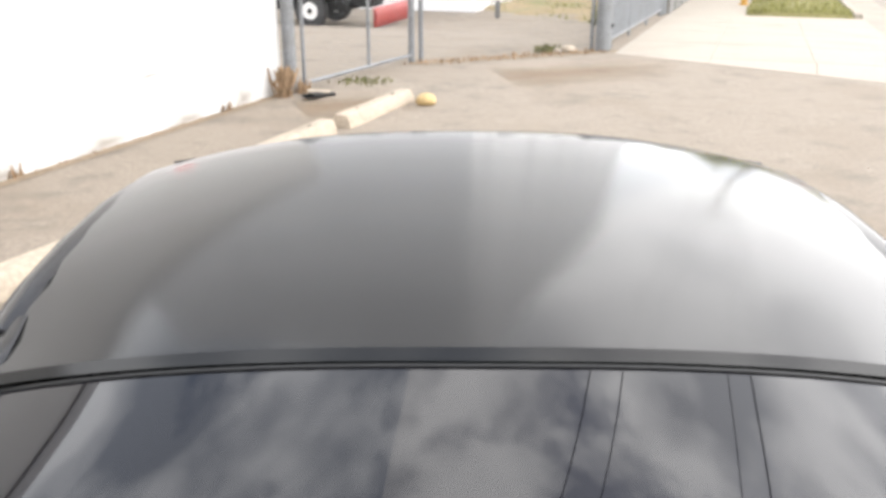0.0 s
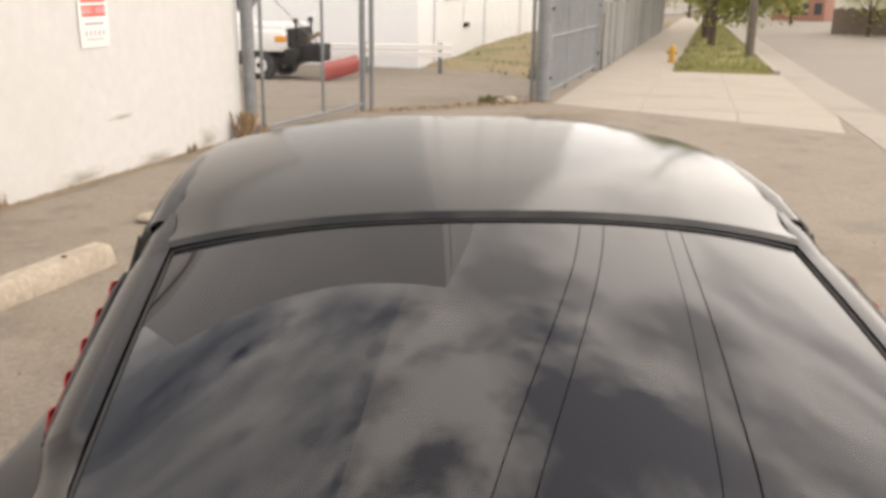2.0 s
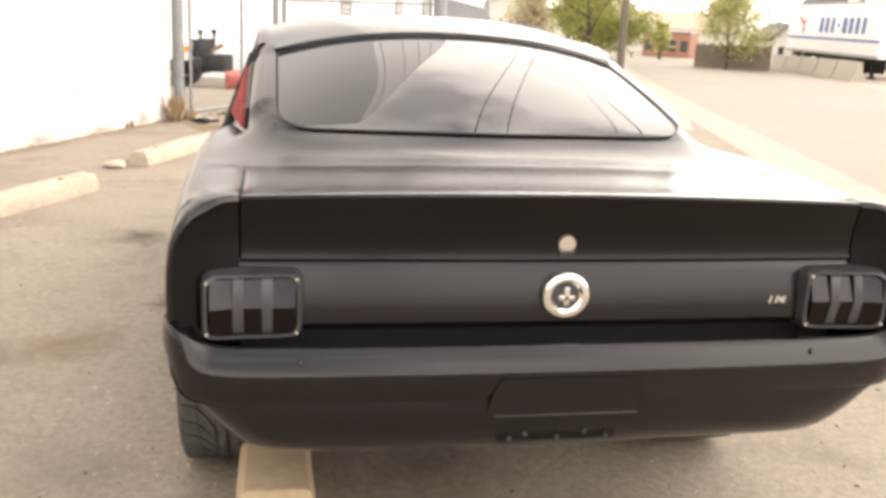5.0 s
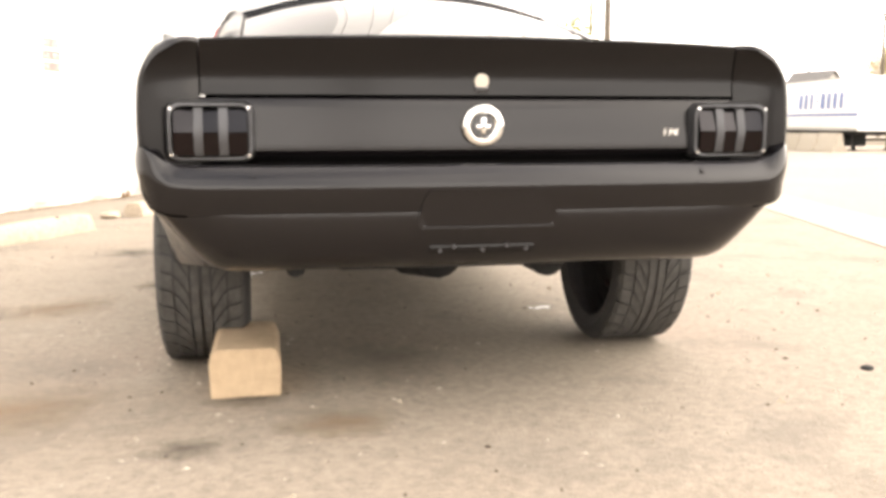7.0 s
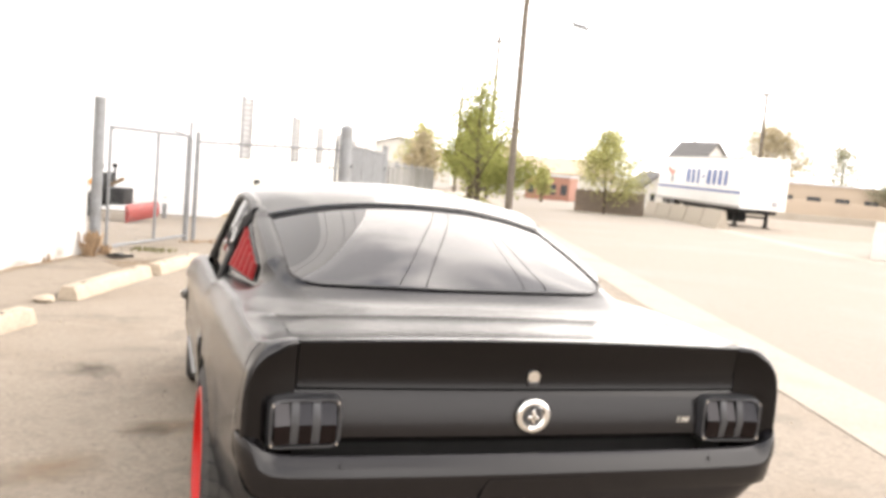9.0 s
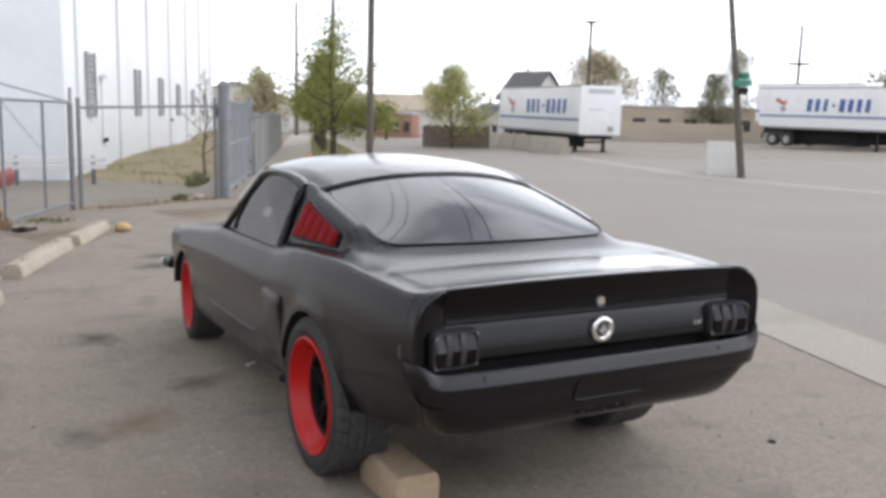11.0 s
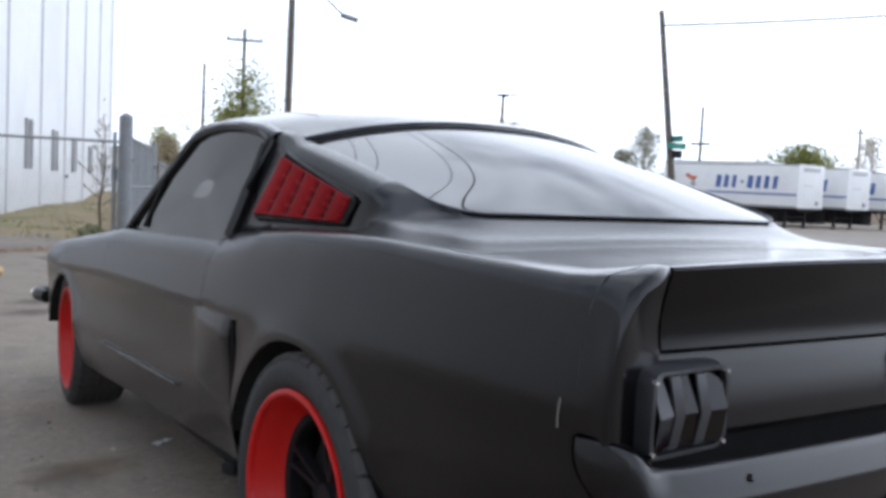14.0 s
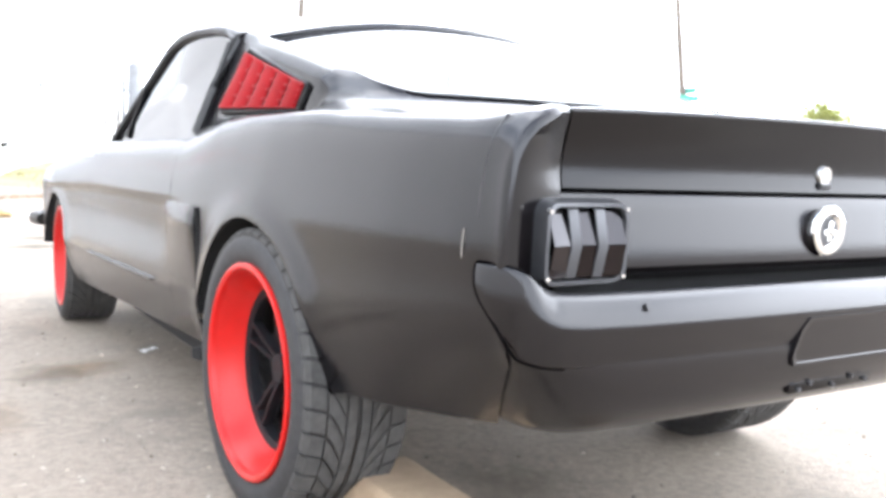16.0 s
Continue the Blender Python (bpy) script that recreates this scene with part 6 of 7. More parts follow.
tbox("cargo_bed", (0, -2.35, 0.82), (1.75, 2.2, 0.55), "white_paint", 0.06)
tbox("cab", (0, -0.55, 1.46), (1.76, 1.6, 1.1), "white_paint", 0.10, taper=(0.86, 0.72))
tbox("fender", (0, 0.78, 0.96), (1.80, 1.60, 0.50), "white_paint", 0.10)
tbox("hood", (0, 0.75, 1.25), (1.56, 1.55, 0.20), "white_paint", 0.06)
tbox("frame", (0, -0.6, 0.48), (1.2, 4.6, 0.22), "dark", 0.03)
tbox("side_window", (0.80, -0.55, 1.70), (0.06, 0.95, 0.36), "winglass", 0.02)
tbox("side_window", (-0.80, -0.55, 1.70), (0.06, 0.95, 0.36), "winglass", 0.02)
tbox("windscreen", (0, 0.16, 1.72), (1.35, 0.08, 0.46), "winglass", 0.02, rot=(-38, 0, 0))
tbox("grille", (0, 1.62, 1.02), (1.34, 0.12, 0.44), "dark", 0.03)
tbox("bumper", (0, 1.68, 0.66), (1.80, 0.20, 0.24), "dark", 0.04)
for sx in (-1, 1):
    tbox("headlamp", (sx * 0.76, 1.60, 1.06), (0.24, 0.10, 0.18), "chrome", 0.02)
    tbox("turn_lamp", (sx * 0.89, 1.50, 1.02), (0.10, 0.26, 0.14), "amber", 0.02)
    tbox("plow_lamp", (sx * 0.50, 1.74, 1.42), (0.13, 0.11, 0.12), "dark", 0.03)
    tbox("plow_post", (sx * 0.50, 1.75, 1.18), (0.05, 0.05, 0.5), "dark", 0.01)
    for y in (0.92, -2.2):
        bm = bmesh.new()
        prof = [(0.0, 0.20), (0.0, 0.33), (0.03, 0.385), (0.22, 0.385), (0.25, 0.33), (0.25, 0.18)]
        grid(bm, [[(sx * (0.88 - d), y + q * math.cos(a), 0.385 + q * math.sin(a)) for a in np.linspace(0, 2 * math.pi, 28, endpoint=False)] for d, q in prof], False, True)
        ty = part("wheel", bm, "rubber", truck)
        bm = bmesh.new()
        rod(bm, (sx * 0.80, y, 0.385), (sx * 0.87, y, 0.385), 0.20, 0.19, 24)
        rim = part("rim", bm, "sign_white", ty)
        bm = bmesh.new()
        rod(bm, (sx * 0.86, y, 0.385), (sx * 0.90, y, 0.385), 0.07, 0.05, 16)
        part("hub", bm, "dark", rim)
tbox("plow_frame", (0, 2.0, 0.66), (0.8, 0.6, 0.42), "dark", 0.05)
tbox("plow_lift", (-0.1, 1.95, 1.02), (0.10, 0.40, 0.10), "rust", 0.02, rot=(30, 0, 0))
bm = bmesh.new()
grid(bm, [[(x, 2.60 + 0.12 * math.cos(a) - 0.05 * x, 0.30 + 0.23 * math.sin(a)) for a in np.linspace(-1.1, 1.25, 9)] for x in np.linspace(-1.15, 1.15, 9)])
plow = part("plow_blade", bm, "plow", truck, "red plow blade", thick=0.03)
for x in (-0.8, -0.3, 0.3, 0.8):
    bm = bmesh.new()
    box(bm, (x, 2.56 - 0.05 * x, 0.30), (0.04, 0.10, 0.38), bevel=0.01)
    part("blade_rib", bm, "plow", plow)


# ---- street furniture ----
def utility_pole(v, u, h, r, label, lean=(0, 0), arms=True, turn=0.0, beam=0.12, k=0.94):
    p = thing("utility_pole", label, "utility pole", spot(v, u, -0.05, turn), "utility poles")
    bm = bmesh.new()
    rod(bm, (0, 0, 0), (lean[0], lean[1], h), r, r * 0.62, 14)
    part("pole", bm, "pole", p)
    if arms:
        bm = bmesh.new()
        box(bm, (lean[0] * k, lean[1] * k + 0.12, h * k), (2.2, 0.10, beam))
        arm = part("crossarm", bm, "pole", p)
        for x in (-1.0, -0.4, 0.4, 1.0):
            bm = bmesh.new()
            rod(bm, (lean[0] * k + x, lean[1] * k + 0.12, h * k + 0.06), (lean[0] * k + x, lean[1] * k + 0.12, h * k + 0.24), 0.04, 0.025, 8)
            part("insulator", bm, "galv", arm)
    return p


utility_pole(0.62, 26.5, 10.5, 0.125, "weathered wooden utility pole in the verge")
lamp_pole = bpy.data.objects["utility_pole"]
bm = bmesh.new()
tube(bm, [(0.08, 0, 7.0), (0.5, 0, 7.05), (1.0, 0, 6.85), (1.5, 0, 6.45)], 0.03, 8)
arm = part("lamp_arm", bm, "galv", lamp_pole, "curved grey lamp arm")
bm = bmesh.new()
box(bm, (1.72, 0, 6.36), (0.55, 0.22, 0.13), (0, 14, 0), bevel=0.05)
part("lamp_head", bm, "galv", arm)
utility_pole(0.0, 57.0, 10.8, 0.15, "weathered wooden utility pole beyond the trees")
utility_pole(-2.6, 73.0, 10.6, 0.15, "far wooden utility pole behind the fence", arms=False)
utility_pole(3.6, -9.0, 10.5, 0.155, "wooden utility pole behind the lot")
utility_pole(0.75, -28.0, 10.5, 0.155, "far wooden utility pole behind the lot")
lp = utility_pole(11.26, 22.1, 6.5, 0.115, "leaning wooden pole with a green street sign", lean=(-0.80, 0.2), arms=False)
for z, y, a in ((2.78, -0.16, 8), (2.98, -0.14, 95)):
    bm = bmesh.new()
    box(bm, (-0.25, y, z), (0.62, 0.012, 0.17), (0, 0, a), bevel=0.004)
    part("street_sign", bm, "green", lp, "green street sign")
bm = bmesh.new()
box(bm, (-0.22, -0.15, 2.55), (0.26, 0.16, 0.22), bevel=0.03)
part("meter_box", bm, "dark", lp)


def wires(name, a, b, sag, n, label, r=0.011):
    bm = bmesh.new()
    pts = []
    for i in range(n + 1):
        t = i / n
        p = Vector(a) * (1 - t) + Vector(b) * t
        p.z -= sag * 4 * t * (1 - t)
        pts.append(p)
    tube(bm, pts, r, 5)
    return solo("power_line", bm, "cable", label, "cable", group="power lines")


for dv in (-0.40, -1.0):
    wires("power_line", at(0.75 + dv, -28, 10.0), at(0.62 + dv, 26.5, 10.05), 0.5, 16, "black power line slung between poles", 0.014)
for dv in (0.4, 1.0):
    wires("power_line", at(3.6 + dv, -9, 10.05), at(0.62 + dv, 26.5, 10.05), 0.45, 14, "black power line slung between poles", 0.013 + 0.008 * (dv > 0.9))
for dv in (-1.0, -0.4, 0.4, 1.0):
    wires("power_line", at(0.62 + dv, 26.5, 10.05), at(dv, 57.0, 10.35), 0.45, 10, "black power line slung between poles")
wires("power_line", at(10.53, 22.27, 6.05), at(27, 16.5, 7.9), 0.25, 10, "black cable running from the leaning pole", 0.028)

# yellow hydrant
hy = thing("fire_hydrant", "short yellow fire hydrant at the verge", "hydrant", spot(-1.32, 24.6) @ Matrix.Scale(0.8, 4))
bm = bmesh.new()
rod(bm, (0, 0, 0), (0, 0, 0.42), 0.10, 0.095, 14)
rod(bm, (0, 0, 0.0), (0, 0, 0.05), 0.15, None, 14)
part("barrel", bm, "yellow", hy)
bm = bmesh.new()
rod(bm, (0, 0, 0.42), (0, 0, 0.56), 0.12, 0.05, 14)
part("bonnet", bm, "yellow", hy)
for a in (-1, 1):
    bm = bmesh.new()
    rod(bm, (a * 0.08, 0, 0.32), (a * 0.18, 0, 0.32), 0.055, None, 10)
    part("outlet", bm, "yellow", hy)


def jersey(v, u, L, turn, label, h=0.82, mat="concrete"):
    bm = bmesh.new()
    sec = [(-0.30, 0), (-0.30, 0.08), (-0.16, 0.33), (-0.09, h - 0.03), (-0.07, h), (0.07, h), (0.09, h - 0.03), (0.16, 0.33), (0.30, 0.08), (0.30, 0)]
    rows = [[(x, y, z) for x, z in sec] for y in (-L / 2, -L / 2 + 0.03, 0, L / 2 - 0.03, L / 2)]
    grid(bm, rows)
    for row in (rows[0], rows[-1]):
        bm.faces.new([bm.verts.new(p) for p in row])
    return solo("barrier_block", bm, mat, label, "barrier", spot(v, u, 0, turn), "concrete barriers")


jersey(11.05, 23.1, 0.85, 72, "short pale concrete barrier block beside a leaning pole", 0.72, "barrier")
jersey(11.55, 24.1, 0.95, 62, "pale concrete barrier block standing behind another", 1.02, "barrier")
for k in range(5):
    jersey(9.3 + 0.20 * k, 49.0 - 2.6 * k, 2.5, 4, "pale concrete barrier along the street", 0.8)


# ---- trailers ----
def trailer(p0, p1, face, h0, h1, label, front_right=True):
    """A box trailer whose near long side runs from p0 (far end) to p1 (near end); face: width of its end."""
    a, b = at(*p0), at(*p1)
    d = b - a
    L = math.hypot(d.x, d.y)
    ang = math.degrees(math.atan2(d.y, d.x))
    base = Vector((b.x, b.y, at(*p1).z))
    t = thing("trailer", label, "trailer", Matrix.Translation(base) @ pose(0, 0, 0, 0, 0, ang), "trailers")
    # local: +x towards the near end, the box lies from x=-L to 0 and y from 0 to face
    bm = bmesh.new()
    box(bm, (-L / 2, face / 2, (h0 + h1) / 2), (L, face, h1 - h0), bevel=0.04)
    body = part("box_body", bm, "trailer", t)
    bm = bmesh.new()
    for y in (-0.006,):
        box(bm, (-L / 2, y, h0 + 0.05), (L, 0.03, 0.12))
        box(bm, (-L / 2, y, h1 - 0.04), (L, 0.03, 0.08))
    part("rail", bm, "steel_dull", body)
    H = h1 - h0
    bm = bmesh.new()
    box(bm, (-L / 2, -0.008, h0 + H * 0.30), (L * 0.985, 0.012, H * 0.045))
    part("stripe", bm, "blue", body)
    n = 8
    x0, x1 = -L * 0.62, -L * 0.13
    for k in range(n):                               # the name as plain slanted bars
        w = (x1 - x0) / n * (0.62, 0.56, 0.46, 0.34, 0.66, 0.56, 0.54, 0.5)[k]
        bm = bmesh.new()
        box(bm, (x0 + (x1 - x0) * (k + 0.5) / n, -0.009, h0 + H * 0.57), (w, 0.012, H * (0.07 if k == 3 else 0.30)), (0, 0 if k == 3 else 7, 0))
        part("name_bar", bm, "blue", body, sharp=0)
    bm = bmesh.new()
    box(bm, (-L * 0.83, -0.009, h0 + H * 0.66), (L * 0.07, 0.012, H * 0.09), (0, 25, 0))
    box(bm, (-L * 0.79, -0.010, h0 + H * 0.62), (L * 0.04, 0.012, H * 0.07), (0, -35, 0))
    part("mark", bm, "orange", body)
    bm = bmesh.new()
    box(bm, (-L * 0.80, -0.0095, h0 + H * 0.48), (L * 0.04, 0.012, H * 0.14), (0, -30, 0))
    part("mark_tail", bm, "sign_grey", body)
    # end face details
    bm = bmesh.new()
    box(bm, (0.012, face / 2, h1 - H * 0.11), (0.03, face * 0.62, H * 0.09), bevel=0.01)
    part("end_plate", bm, "seam", body)
    bm = bmesh.new()
    box(bm, (0.012, face * 0.40, h0 + H * 0.52), (0.02, face * 0.36, 0.05))
    part("end_mark", bm, "seam", body)
    bm = bmesh.new()
    box(bm, (0.03, face * 0.75, h0 + H * 0.13), (0.08, 0.26, 0.26), bevel=0.02)
    part("connector_box", bm, "sign_grey", body)
    # landing legs, axle and wheels
    for y in (0.35, face - 0.35):
        bm = bmesh.new()
        box(bm, (-L * 0.10, y, (h0 - 0.02) / 2 - 0.02), (0.14, 0.14, h0 + 0.06))
        box(bm, (-L * 0.10, y, 0.02), (0.30, 0.30, 0.05))
        part("landing_leg", bm, "dark", t)
    bm = bmesh.new()
    rod(bm, (-L * 0.10, 0.35, h0 * 0.55), (-L * 0.10, face - 0.35, h0 * 0.55), 0.05)
    rod(bm, (-L * 0.10, 0.35, h0 * 0.3), (-L * 0.10 - 0.8, 0.6, h0), 0.04)
    part("leg_brace", bm, "dark", t)
    bm = bmesh.new()
    box(bm, (-L * 0.5, face / 2, h0 - 0.12), (L * 0.96, face * 0.7, 0.16))
    part("chassis", bm, "dark", t)
    # black box put in for the shadow and gear under the floor
    bm = bmesh.new()
    box(bm, (-L * 0.52, face * 0.55, h0 * 0.55), (L * 0.50, face * 0.5, h0 * 0.8), bevel=0.05)
    part("underside_fill", bm, "dark", t)
    for x in (-L * 0.88, -L * 0.88 + 1.15):
        for y in (0.05, face - 0.35):
            bm = bmesh.new()
            rod(bm, (x, y, 0.46), (x, y + 0.30, 0.46), 0.46, None, 24)
            w = part("wheel", bm, "rubber", t)
            bm = bmesh.new()
            rod(bm, (x, y - 0.01, 0.46), (x, y + 0.05, 0.46), 0.25, None, 18)
            part("rim", bm, "steel_dull", w)
    return t


trailer((10.1, 52.5), (11.75, 40.8), 2.25, 0.88, 3.30, "white box trailer with blue lettering blocks, parked on its legs")
trailer((28.9, 56.3), (32.55, 47.15), 2.7, 1.20, 3.85, "long white box trailer with blue lettering blocks")
trailer((33.7, 58.2), (37.35, 48.9), 2.6, 1.25, 3.85, "white box trailer parked beside another")
trailer((38.5, 59.6), (42.1, 50.3), 2.6, 1.25, 3.80, "white box trailer at the end of a row")
trailer((34.9, 68.9), (39.2, 60.5), 2.3, 1.5, 4.7, "white box trailer standing behind a row of trailers")


# ---- trees ----
def tree(v, u, h, r, base, mat, label, seed, n=2600, leaf=0.13, bare=0.0, cone=0.35, trunk=0.10, wood="bark", low=1.0):
    """A tapered trunk with limbs and a crown of many small leaf clusters."""
    rr = random.Random(seed)
    t = thing("tree", label, "tree", spot(v, u), "")
    bm = bmesh.new()
    top = Vector((rr.uniform(-.2, .2), rr.uniform(-.2, .2), h * 0.93))
    pts = [Vector((0, 0, -0.05)), Vector((rr.uniform(-.05, .05), rr.uniform(-.05, .05), base)), top * 0.6 + Vector((rr.uniform(-.1, .1), 0, 0)), top]
    rads = [trunk * 1.25, trunk, trunk * 0.55, trunk * 0.12]
    for i in range(3):
        rod(bm, pts[i], pts[i + 1], rads[i], rads[i + 1], 9)
    tips = []
    nl = 16
    for k in range(nl):
        f = k / (nl - 1)
        z = base + (h * 0.90 - base) * f
        a = k * 2.399 + rr.uniform(-.4, .4)
        ext = r * (1 - f) ** cone * (0.55 + 0.45 * math.sin(math.pi * min(1, f + 0.32))) * rr.uniform(0.72, 1.08)
        p0 = Vector((0, 0, z * 0.93))
        p1 = Vector((math.cos(a) * ext, math.sin(a) * ext, z + ext * rr.uniform(0.35, 0.75)))
        rod(bm, p0, p1, trunk * (0.42 - 0.28 * f), 0.012, 6)
        tips.append((p0, p1))
        for q in range(2):
            m = p0 + (p1 - p0) * rr.uniform(0.35, 0.75)
            e = m + Vector((rr.uniform(-1, 1), rr.uniform(-1, 1), rr.uniform(0.2, 1.1))) * ext * 0.42
            rod(bm, m, e, trunk * 0.12, 0.008, 5)
            tips.append((m, e))
    tips.append((top * 0.7, top * 1.06))
    part("trunk", bm, wood, t)
    verts, faces = [], []
    for k in range(n):
        p0, p1 = tips[min(int(len(tips) * rr.random() ** low), len(tips) - 1)]
        s = rr.random() ** 0.6
        c = p0 + (p1 - p0) * s * 1.04 + Vector((rr.gauss(0, 1), rr.gauss(0, 1), rr.gauss(0, 0.9))) * r * 0.13
        if c.z < base * 0.75:
            continue
        sz = leaf * rr.uniform(0.5, 1.2)
        q = Euler((rr.uniform(-1.2, 1.2), rr.uniform(-1.2, 1.2), rr.uniform(0, 6.28))).to_matrix()
        o = len(verts)
        for x, y in ((0, -1), (0.55, 0), (0, 1), (-0.55, 0)):
            verts.append(tuple(c + q @ Vector((x * sz, y * sz, rr.uniform(-.15, .15) * sz))))
        faces.append((o, o + 1, o + 2, o + 3))
    me = bpy.data.meshes.new("crown")
    me.from_pydata(verts, [], faces)
    me.materials.append(M[mat])
    cr = new("crown", me)
    cr.parent = t
    return t


tree(-0.45, 32.0, 5.6, 2.75, 0.95, "leaf", "young street tree in fresh green leaf, bare towards the top", 13, 7000, 0.075, cone=0.62, trunk=0.11, low=2.9)
for k, u in enumerate((37.5, 43.0, 49.0, 55.5)):
    tree(-0.75 - 0.12 * k, u, 4.6 - 0.2 * k, 1.9, 0.95, "leaf", "street tree in fresh green leaf farther along the verge", 20 + k, 4500, 0.10, cone=0.7, trunk=0.12, low=1.5)
tree(6.1, 45.2, 4.5, 2.5, 0.6, "leaf2", "pale green budding tree before a board fence", 31, 9000, 0.075, trunk=0.07, low=1.25, cone=0.55)
tree(3.9, 62.0, 2.5, 0.9, 0.5, "leaf2", "small pale green tree by a brick wall", 32, 1200, 0.18)
tree(27.3, 87.5, 8.6, 5.6, 1.6, "leaf3", "brownish budding tree behind a trailer", 33, 10000, 0.14, trunk=0.2)
tree(34.2, 88.0, 7.4, 3.4, 1.0, "leaf4", "pale budding tree before a low building", 34, 3000, 0.13)
tree(38.0, 79.0, 9.0, 3.6, 0.8, "leaf4", "thin half-bare grey-olive tree before a low building", 35, 5200, 0.11)
tree(36.2, 80.0, 6.4, 3.0, 0.5, "leaf4", "olive green tree beside a tan wall", 36, 3500, 0.14)
tree(56.0, 80.0, 7.2, 5.4, 2.4, "leaf", "broad green tree beyond the trailers", 37, 8000, 0.15)
tree(67.0, 84.0, 10.0, 4.2, 1.6, "leaf3", "bare budding tree beyond the trailers", 38, 3500, 0.12, trunk=0.2)
tree(74.0, 80.0, 8.5, 4.0, 1.5, "leaf3", "bare budding tree far beyond the trailers", 39, 3000, 0.13, trunk=0.2)
tree(-4.4, 25.0, 3.6, 0.7, 0.9, "leaf3", "thin bare sapling on the bank", 40, 90, 0.05, trunk=0.03)
for k, (v, u, h) in enumerate(((-4.5, 60, 4.2), (-5.5, 72, 5.5), (2.0, 92, 5.0), (12, 100, 5.5), (-1.5, 85, 5.0))):
    tree(v, u, h, h * 0.5, 0.8, "leaf3" if k % 2 == 0 else "leaf2", "budding tree at the far end of the street", 50 + k, 2600, 0.14)

bm = bmesh.new()
bmesh.ops.create_icosphere(bm, subdivisions=3, radius=0.30)
for v in bm.verts:
    v.co *= 1 + 0.5 * noise.noise(v.co * 7)
    v.co.z *= 0.8
solo("bush", bm, "weed", "small round green bush on the bank", "bush", spot(-4.35, 22.6, 0.16), sharp=0)


# ---- far houses, walls and fences ----
def plain_house(v, u, turn, w, d, h, ridge, wall_mat, label, roof="shingle"):
    """A gabled house; the ridge runs along local y."""
    t = thing("house", label, "house", spot(v, u, -0.1, turn))
    bm = bmesh.new()
    ring = [(-w / 2, -d / 2), (w / 2, -d / 2), (w / 2, d / 2), (-w / 2, d / 2)]
    rows = [[(x, y, z) for x, y in ring] for z in (0, h)]
    grid(bm, rows, False, True)
    for y in (-d / 2, d / 2):
        bm.faces.new([bm.verts.new(p) for p in ((-w / 2, y, h), (w / 2, y, h), (0, y, ridge))])
    part("wall", bm, wall_mat, t, sharp=20)
    for sx in (-1, 1):
        bm = bmesh.new()
        grid(bm, [[(0, y, ridge + 0.04), (sx * (w / 2 + 0.3), y, h - 0.25)] for y in (-d / 2 - 0.3, d / 2 + 0.3)])
        part("roof", bm, roof, t, thick=0.12)
    for x in (-w * 0.22, w * 0.22):
        bm = bmesh.new()
        box(bm, (x, -d / 2 - 0.01, h * 0.55), (w * 0.16, 0.05, h * 0.3))
        part("window", bm, "winglass", t)
    bm = bmesh.new()
    box(bm, (0, d * 0.15, ridge + 0.1), (0.16, 0.16, 0.5))
    part("roof_vent", bm, "vent", t)
    return t


plain_house(17.5, 75.5, 28, 3.9, 4.1, 3.6, 5.75, "siding", "pale gabled house with a dark shingle roof")
plain_house(10.35, 56.0, 10, 1.9, 3.0, 1.9, 2.6, "siding", "small pale gabled shed")
plain_house(6.2, 90, 90, 4.5, 12, 2.6, 3.9, "siding", "low pale shop with a grey-tan roof", "tan")
plain_house(-8.5, 90, 0, 10, 12, 3.4, 4.6, "siding", "pale building at the far end of the fence")


def long_wall(name, v0, u0, v1, u1, h, thick, mat, label, category, cap=None):
    a, b = at(v0, u0), at(v1, u1)
    d = b - a
    L = math.hypot(d.x, d.y)
    t = thing(name, label, category, Matrix.Translation(a) @ pose(0, 0, 0, 0, 0, math.degrees(math.atan2(d.y, d.x))))
    bm = bmesh.new()
    box(bm, (L / 2, 0, h / 2 - 0.3), (L, thick, h + 0.6), bevel=0.02)
    part("wall", bm, mat, t)
    if cap:
        bm = bmesh.new()
        box(bm, (L / 2, 0, h + 0.06), (L + 0.1, thick + 0.3, 0.14))
        part("roof_edge", bm, cap, t)
    return t, L


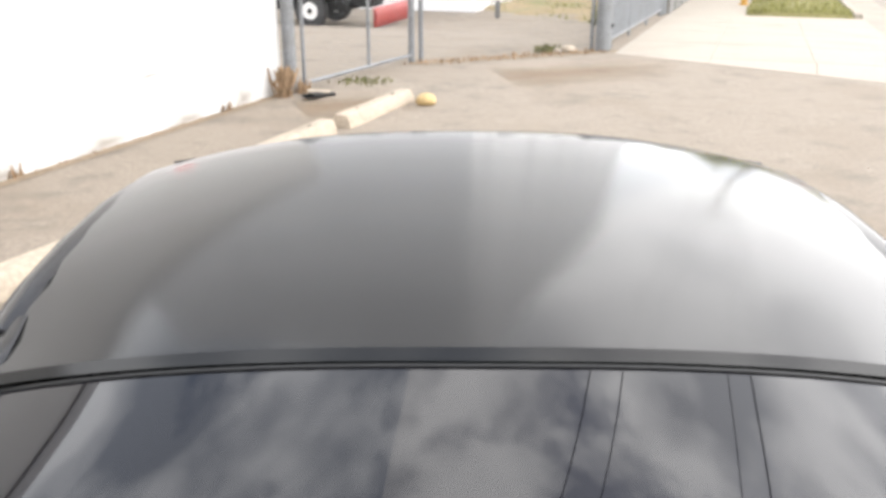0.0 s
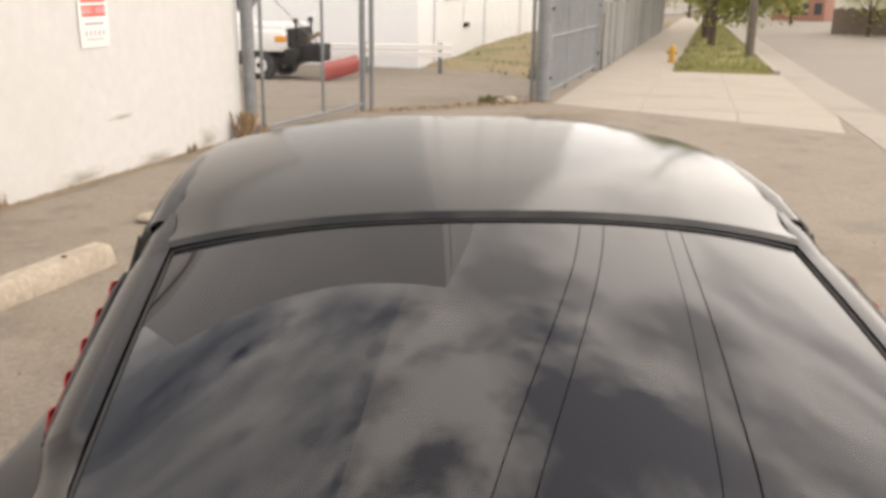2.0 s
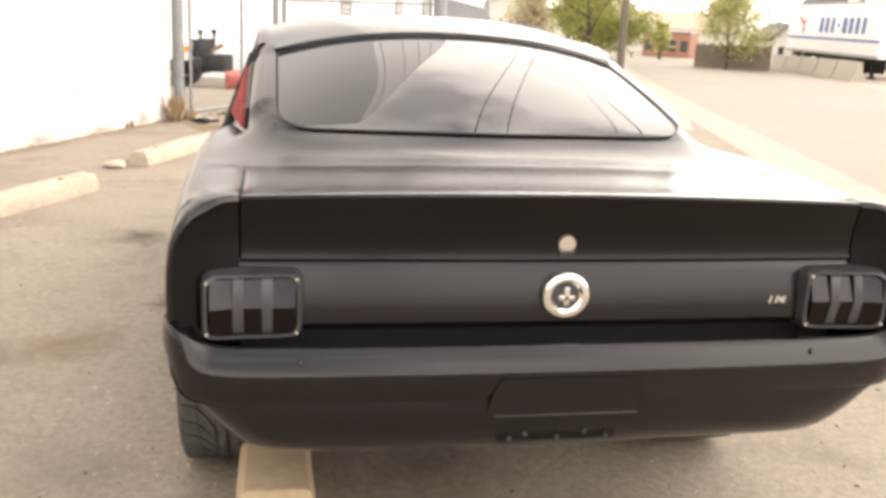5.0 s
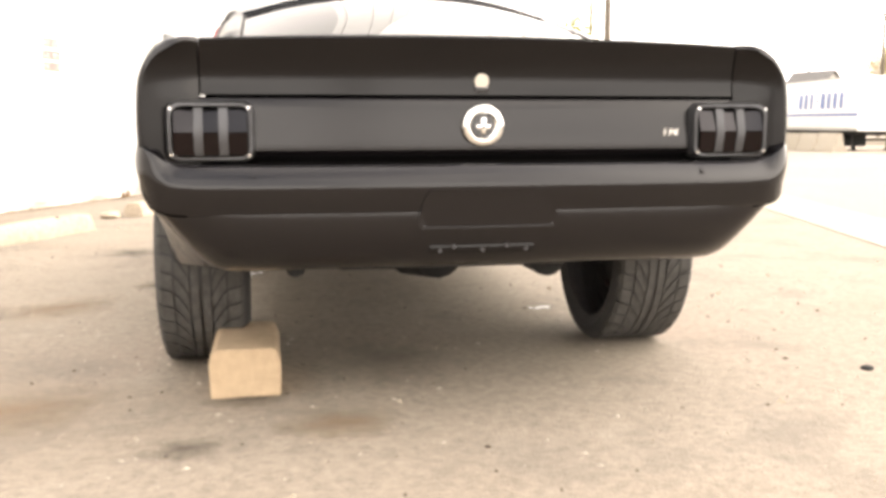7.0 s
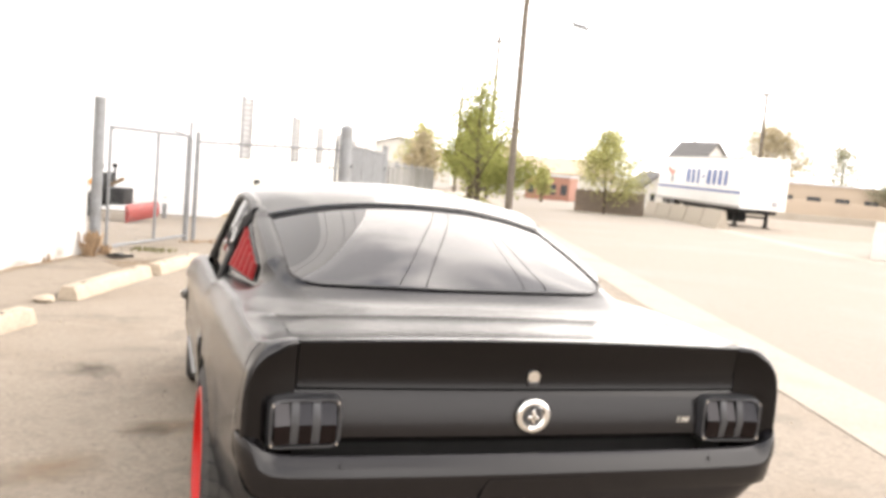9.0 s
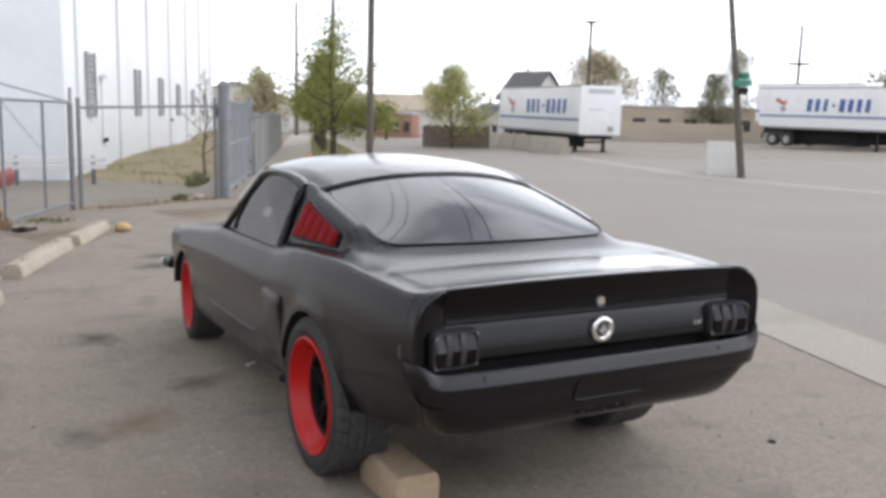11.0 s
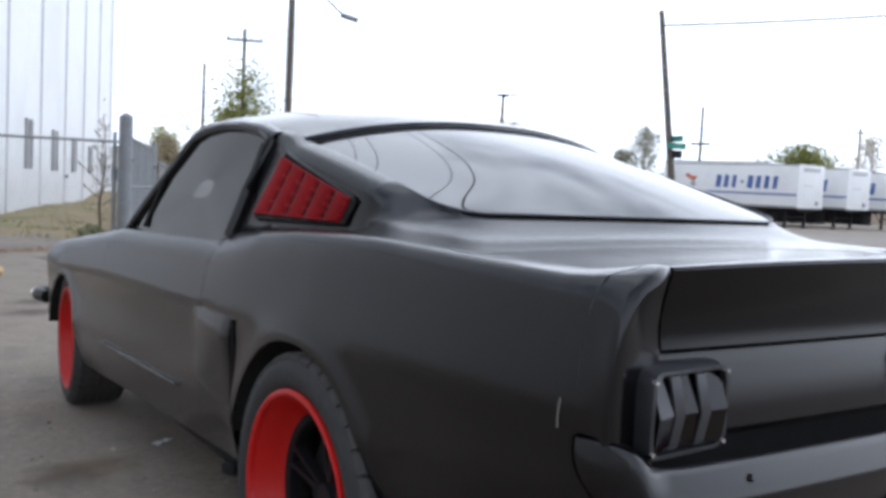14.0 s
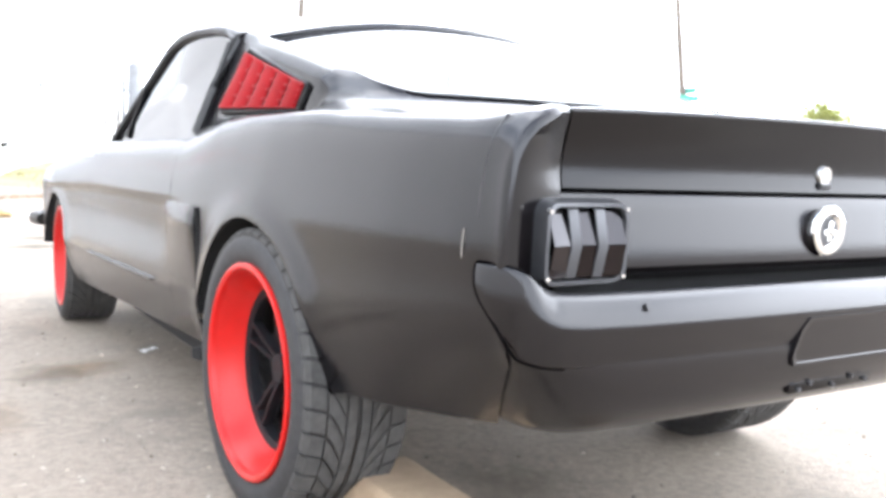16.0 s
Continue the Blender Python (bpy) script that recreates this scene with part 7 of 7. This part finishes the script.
wl, L = long_wall("brick_building", 3.6, 72.5, 7.0, 71.4, 1.9, 3.0, "brick", "low red brick building at the street's end", "building", "seam")
for k in range(4):
    bm = bmesh.new()
    box(bm, (L * (k + 0.5) / 4, -1.52, 0.9), (0.5, 0.06, 0.8))
    part("window", bm, "winglass", wl)
long_wall("low_wall", 22.5, 71.2, 33, 67.0, 1.55, 0.3, "tan", "low tan wall behind the trailer lot", "wall", None)
long_wall("low_wall", 12.0, 66.0, 50.0, 66.0, 0.55, 0.25, "concrete", "pale low kerb wall at the back of the lot", "wall", None)
wl, L = long_wall("low_building", 28.5, 88.5, 44, 81.5, 3.1, 8.0, "tan", "long low tan building with a flat roof", "building", "seam")
for k in range(7):
    bm = bmesh.new()
    box(bm, (L * (k + 0.5) / 7, -4.02, 1.5), (1.2, 0.06, 1.0))
    part("window", bm, "winglass", wl)
wl, L = long_wall("low_building", 60, 82, 84, 64, 2.5, 8.0, "tan", "long tan building beyond the trailers", "building", "seam")
bf = thing("board_fence", "grey-brown board fence at the corner across the street", "fence")
a, b = at(4.75, 47.2), at(8.2, 45.6)
nb = 24
for k in range(nb):
    p = a + (b - a) * ((k + 0.5) / nb)
    bm = bmesh.new()
    box(bm, p + Vector((0, 0, 0.55 + 0.04 * ((k * 7) % 3))), ((b - a).length / nb * 0.94, 0.03, 1.2), (0, 0, math.degrees(math.atan2((b - a).y, (b - a).x))))
    part("board", bm, "wood_fence", bf, sharp=0)
strip("corner_grass", [(3.8, 46.6), (8.4, 44.6)], 1.0, "grass", "patch of grass before the board fence", "grass", 0.01, 8)


def lamp_post(v, u, h, label):
    p = thing("lamp_post", label, "lamp post", spot(v, u))
    bm = bmesh.new()
    rod(bm, (0, 0, 0), (0, 0, h), 0.17, 0.12, 10)
    part("pole", bm, "pole", p)
    bm = bmesh.new()
    rod(bm, (0, 0, h - 0.3), (0.9, 0, h), 0.04)
    part("arm", bm, "galv", p)
    bm = bmesh.new()
    box(bm, (1.0, 0, h), (0.6, 0.25, 0.14), bevel=0.04)
    part("lamp_head", bm, "galv", p)
    bm = bmesh.new()
    box(bm, (0, 0, h - 0.12), (1.1, 0.14, 0.20), (0, 0, -30))
    part("crossarm", bm, "pole", p)


lamp_post(23.3, 78.0, 10.4, "wooden lamp post behind the trailer")
utility_pole(51.6, 93.0, 12.4, 0.22, "tall wooden utility pole beyond the trailers", turn=-30, beam=0.26, k=0.66)
utility_pole(72.0, 92.5, 11.2, 0.19, "far wooden utility pole beyond the trailers")
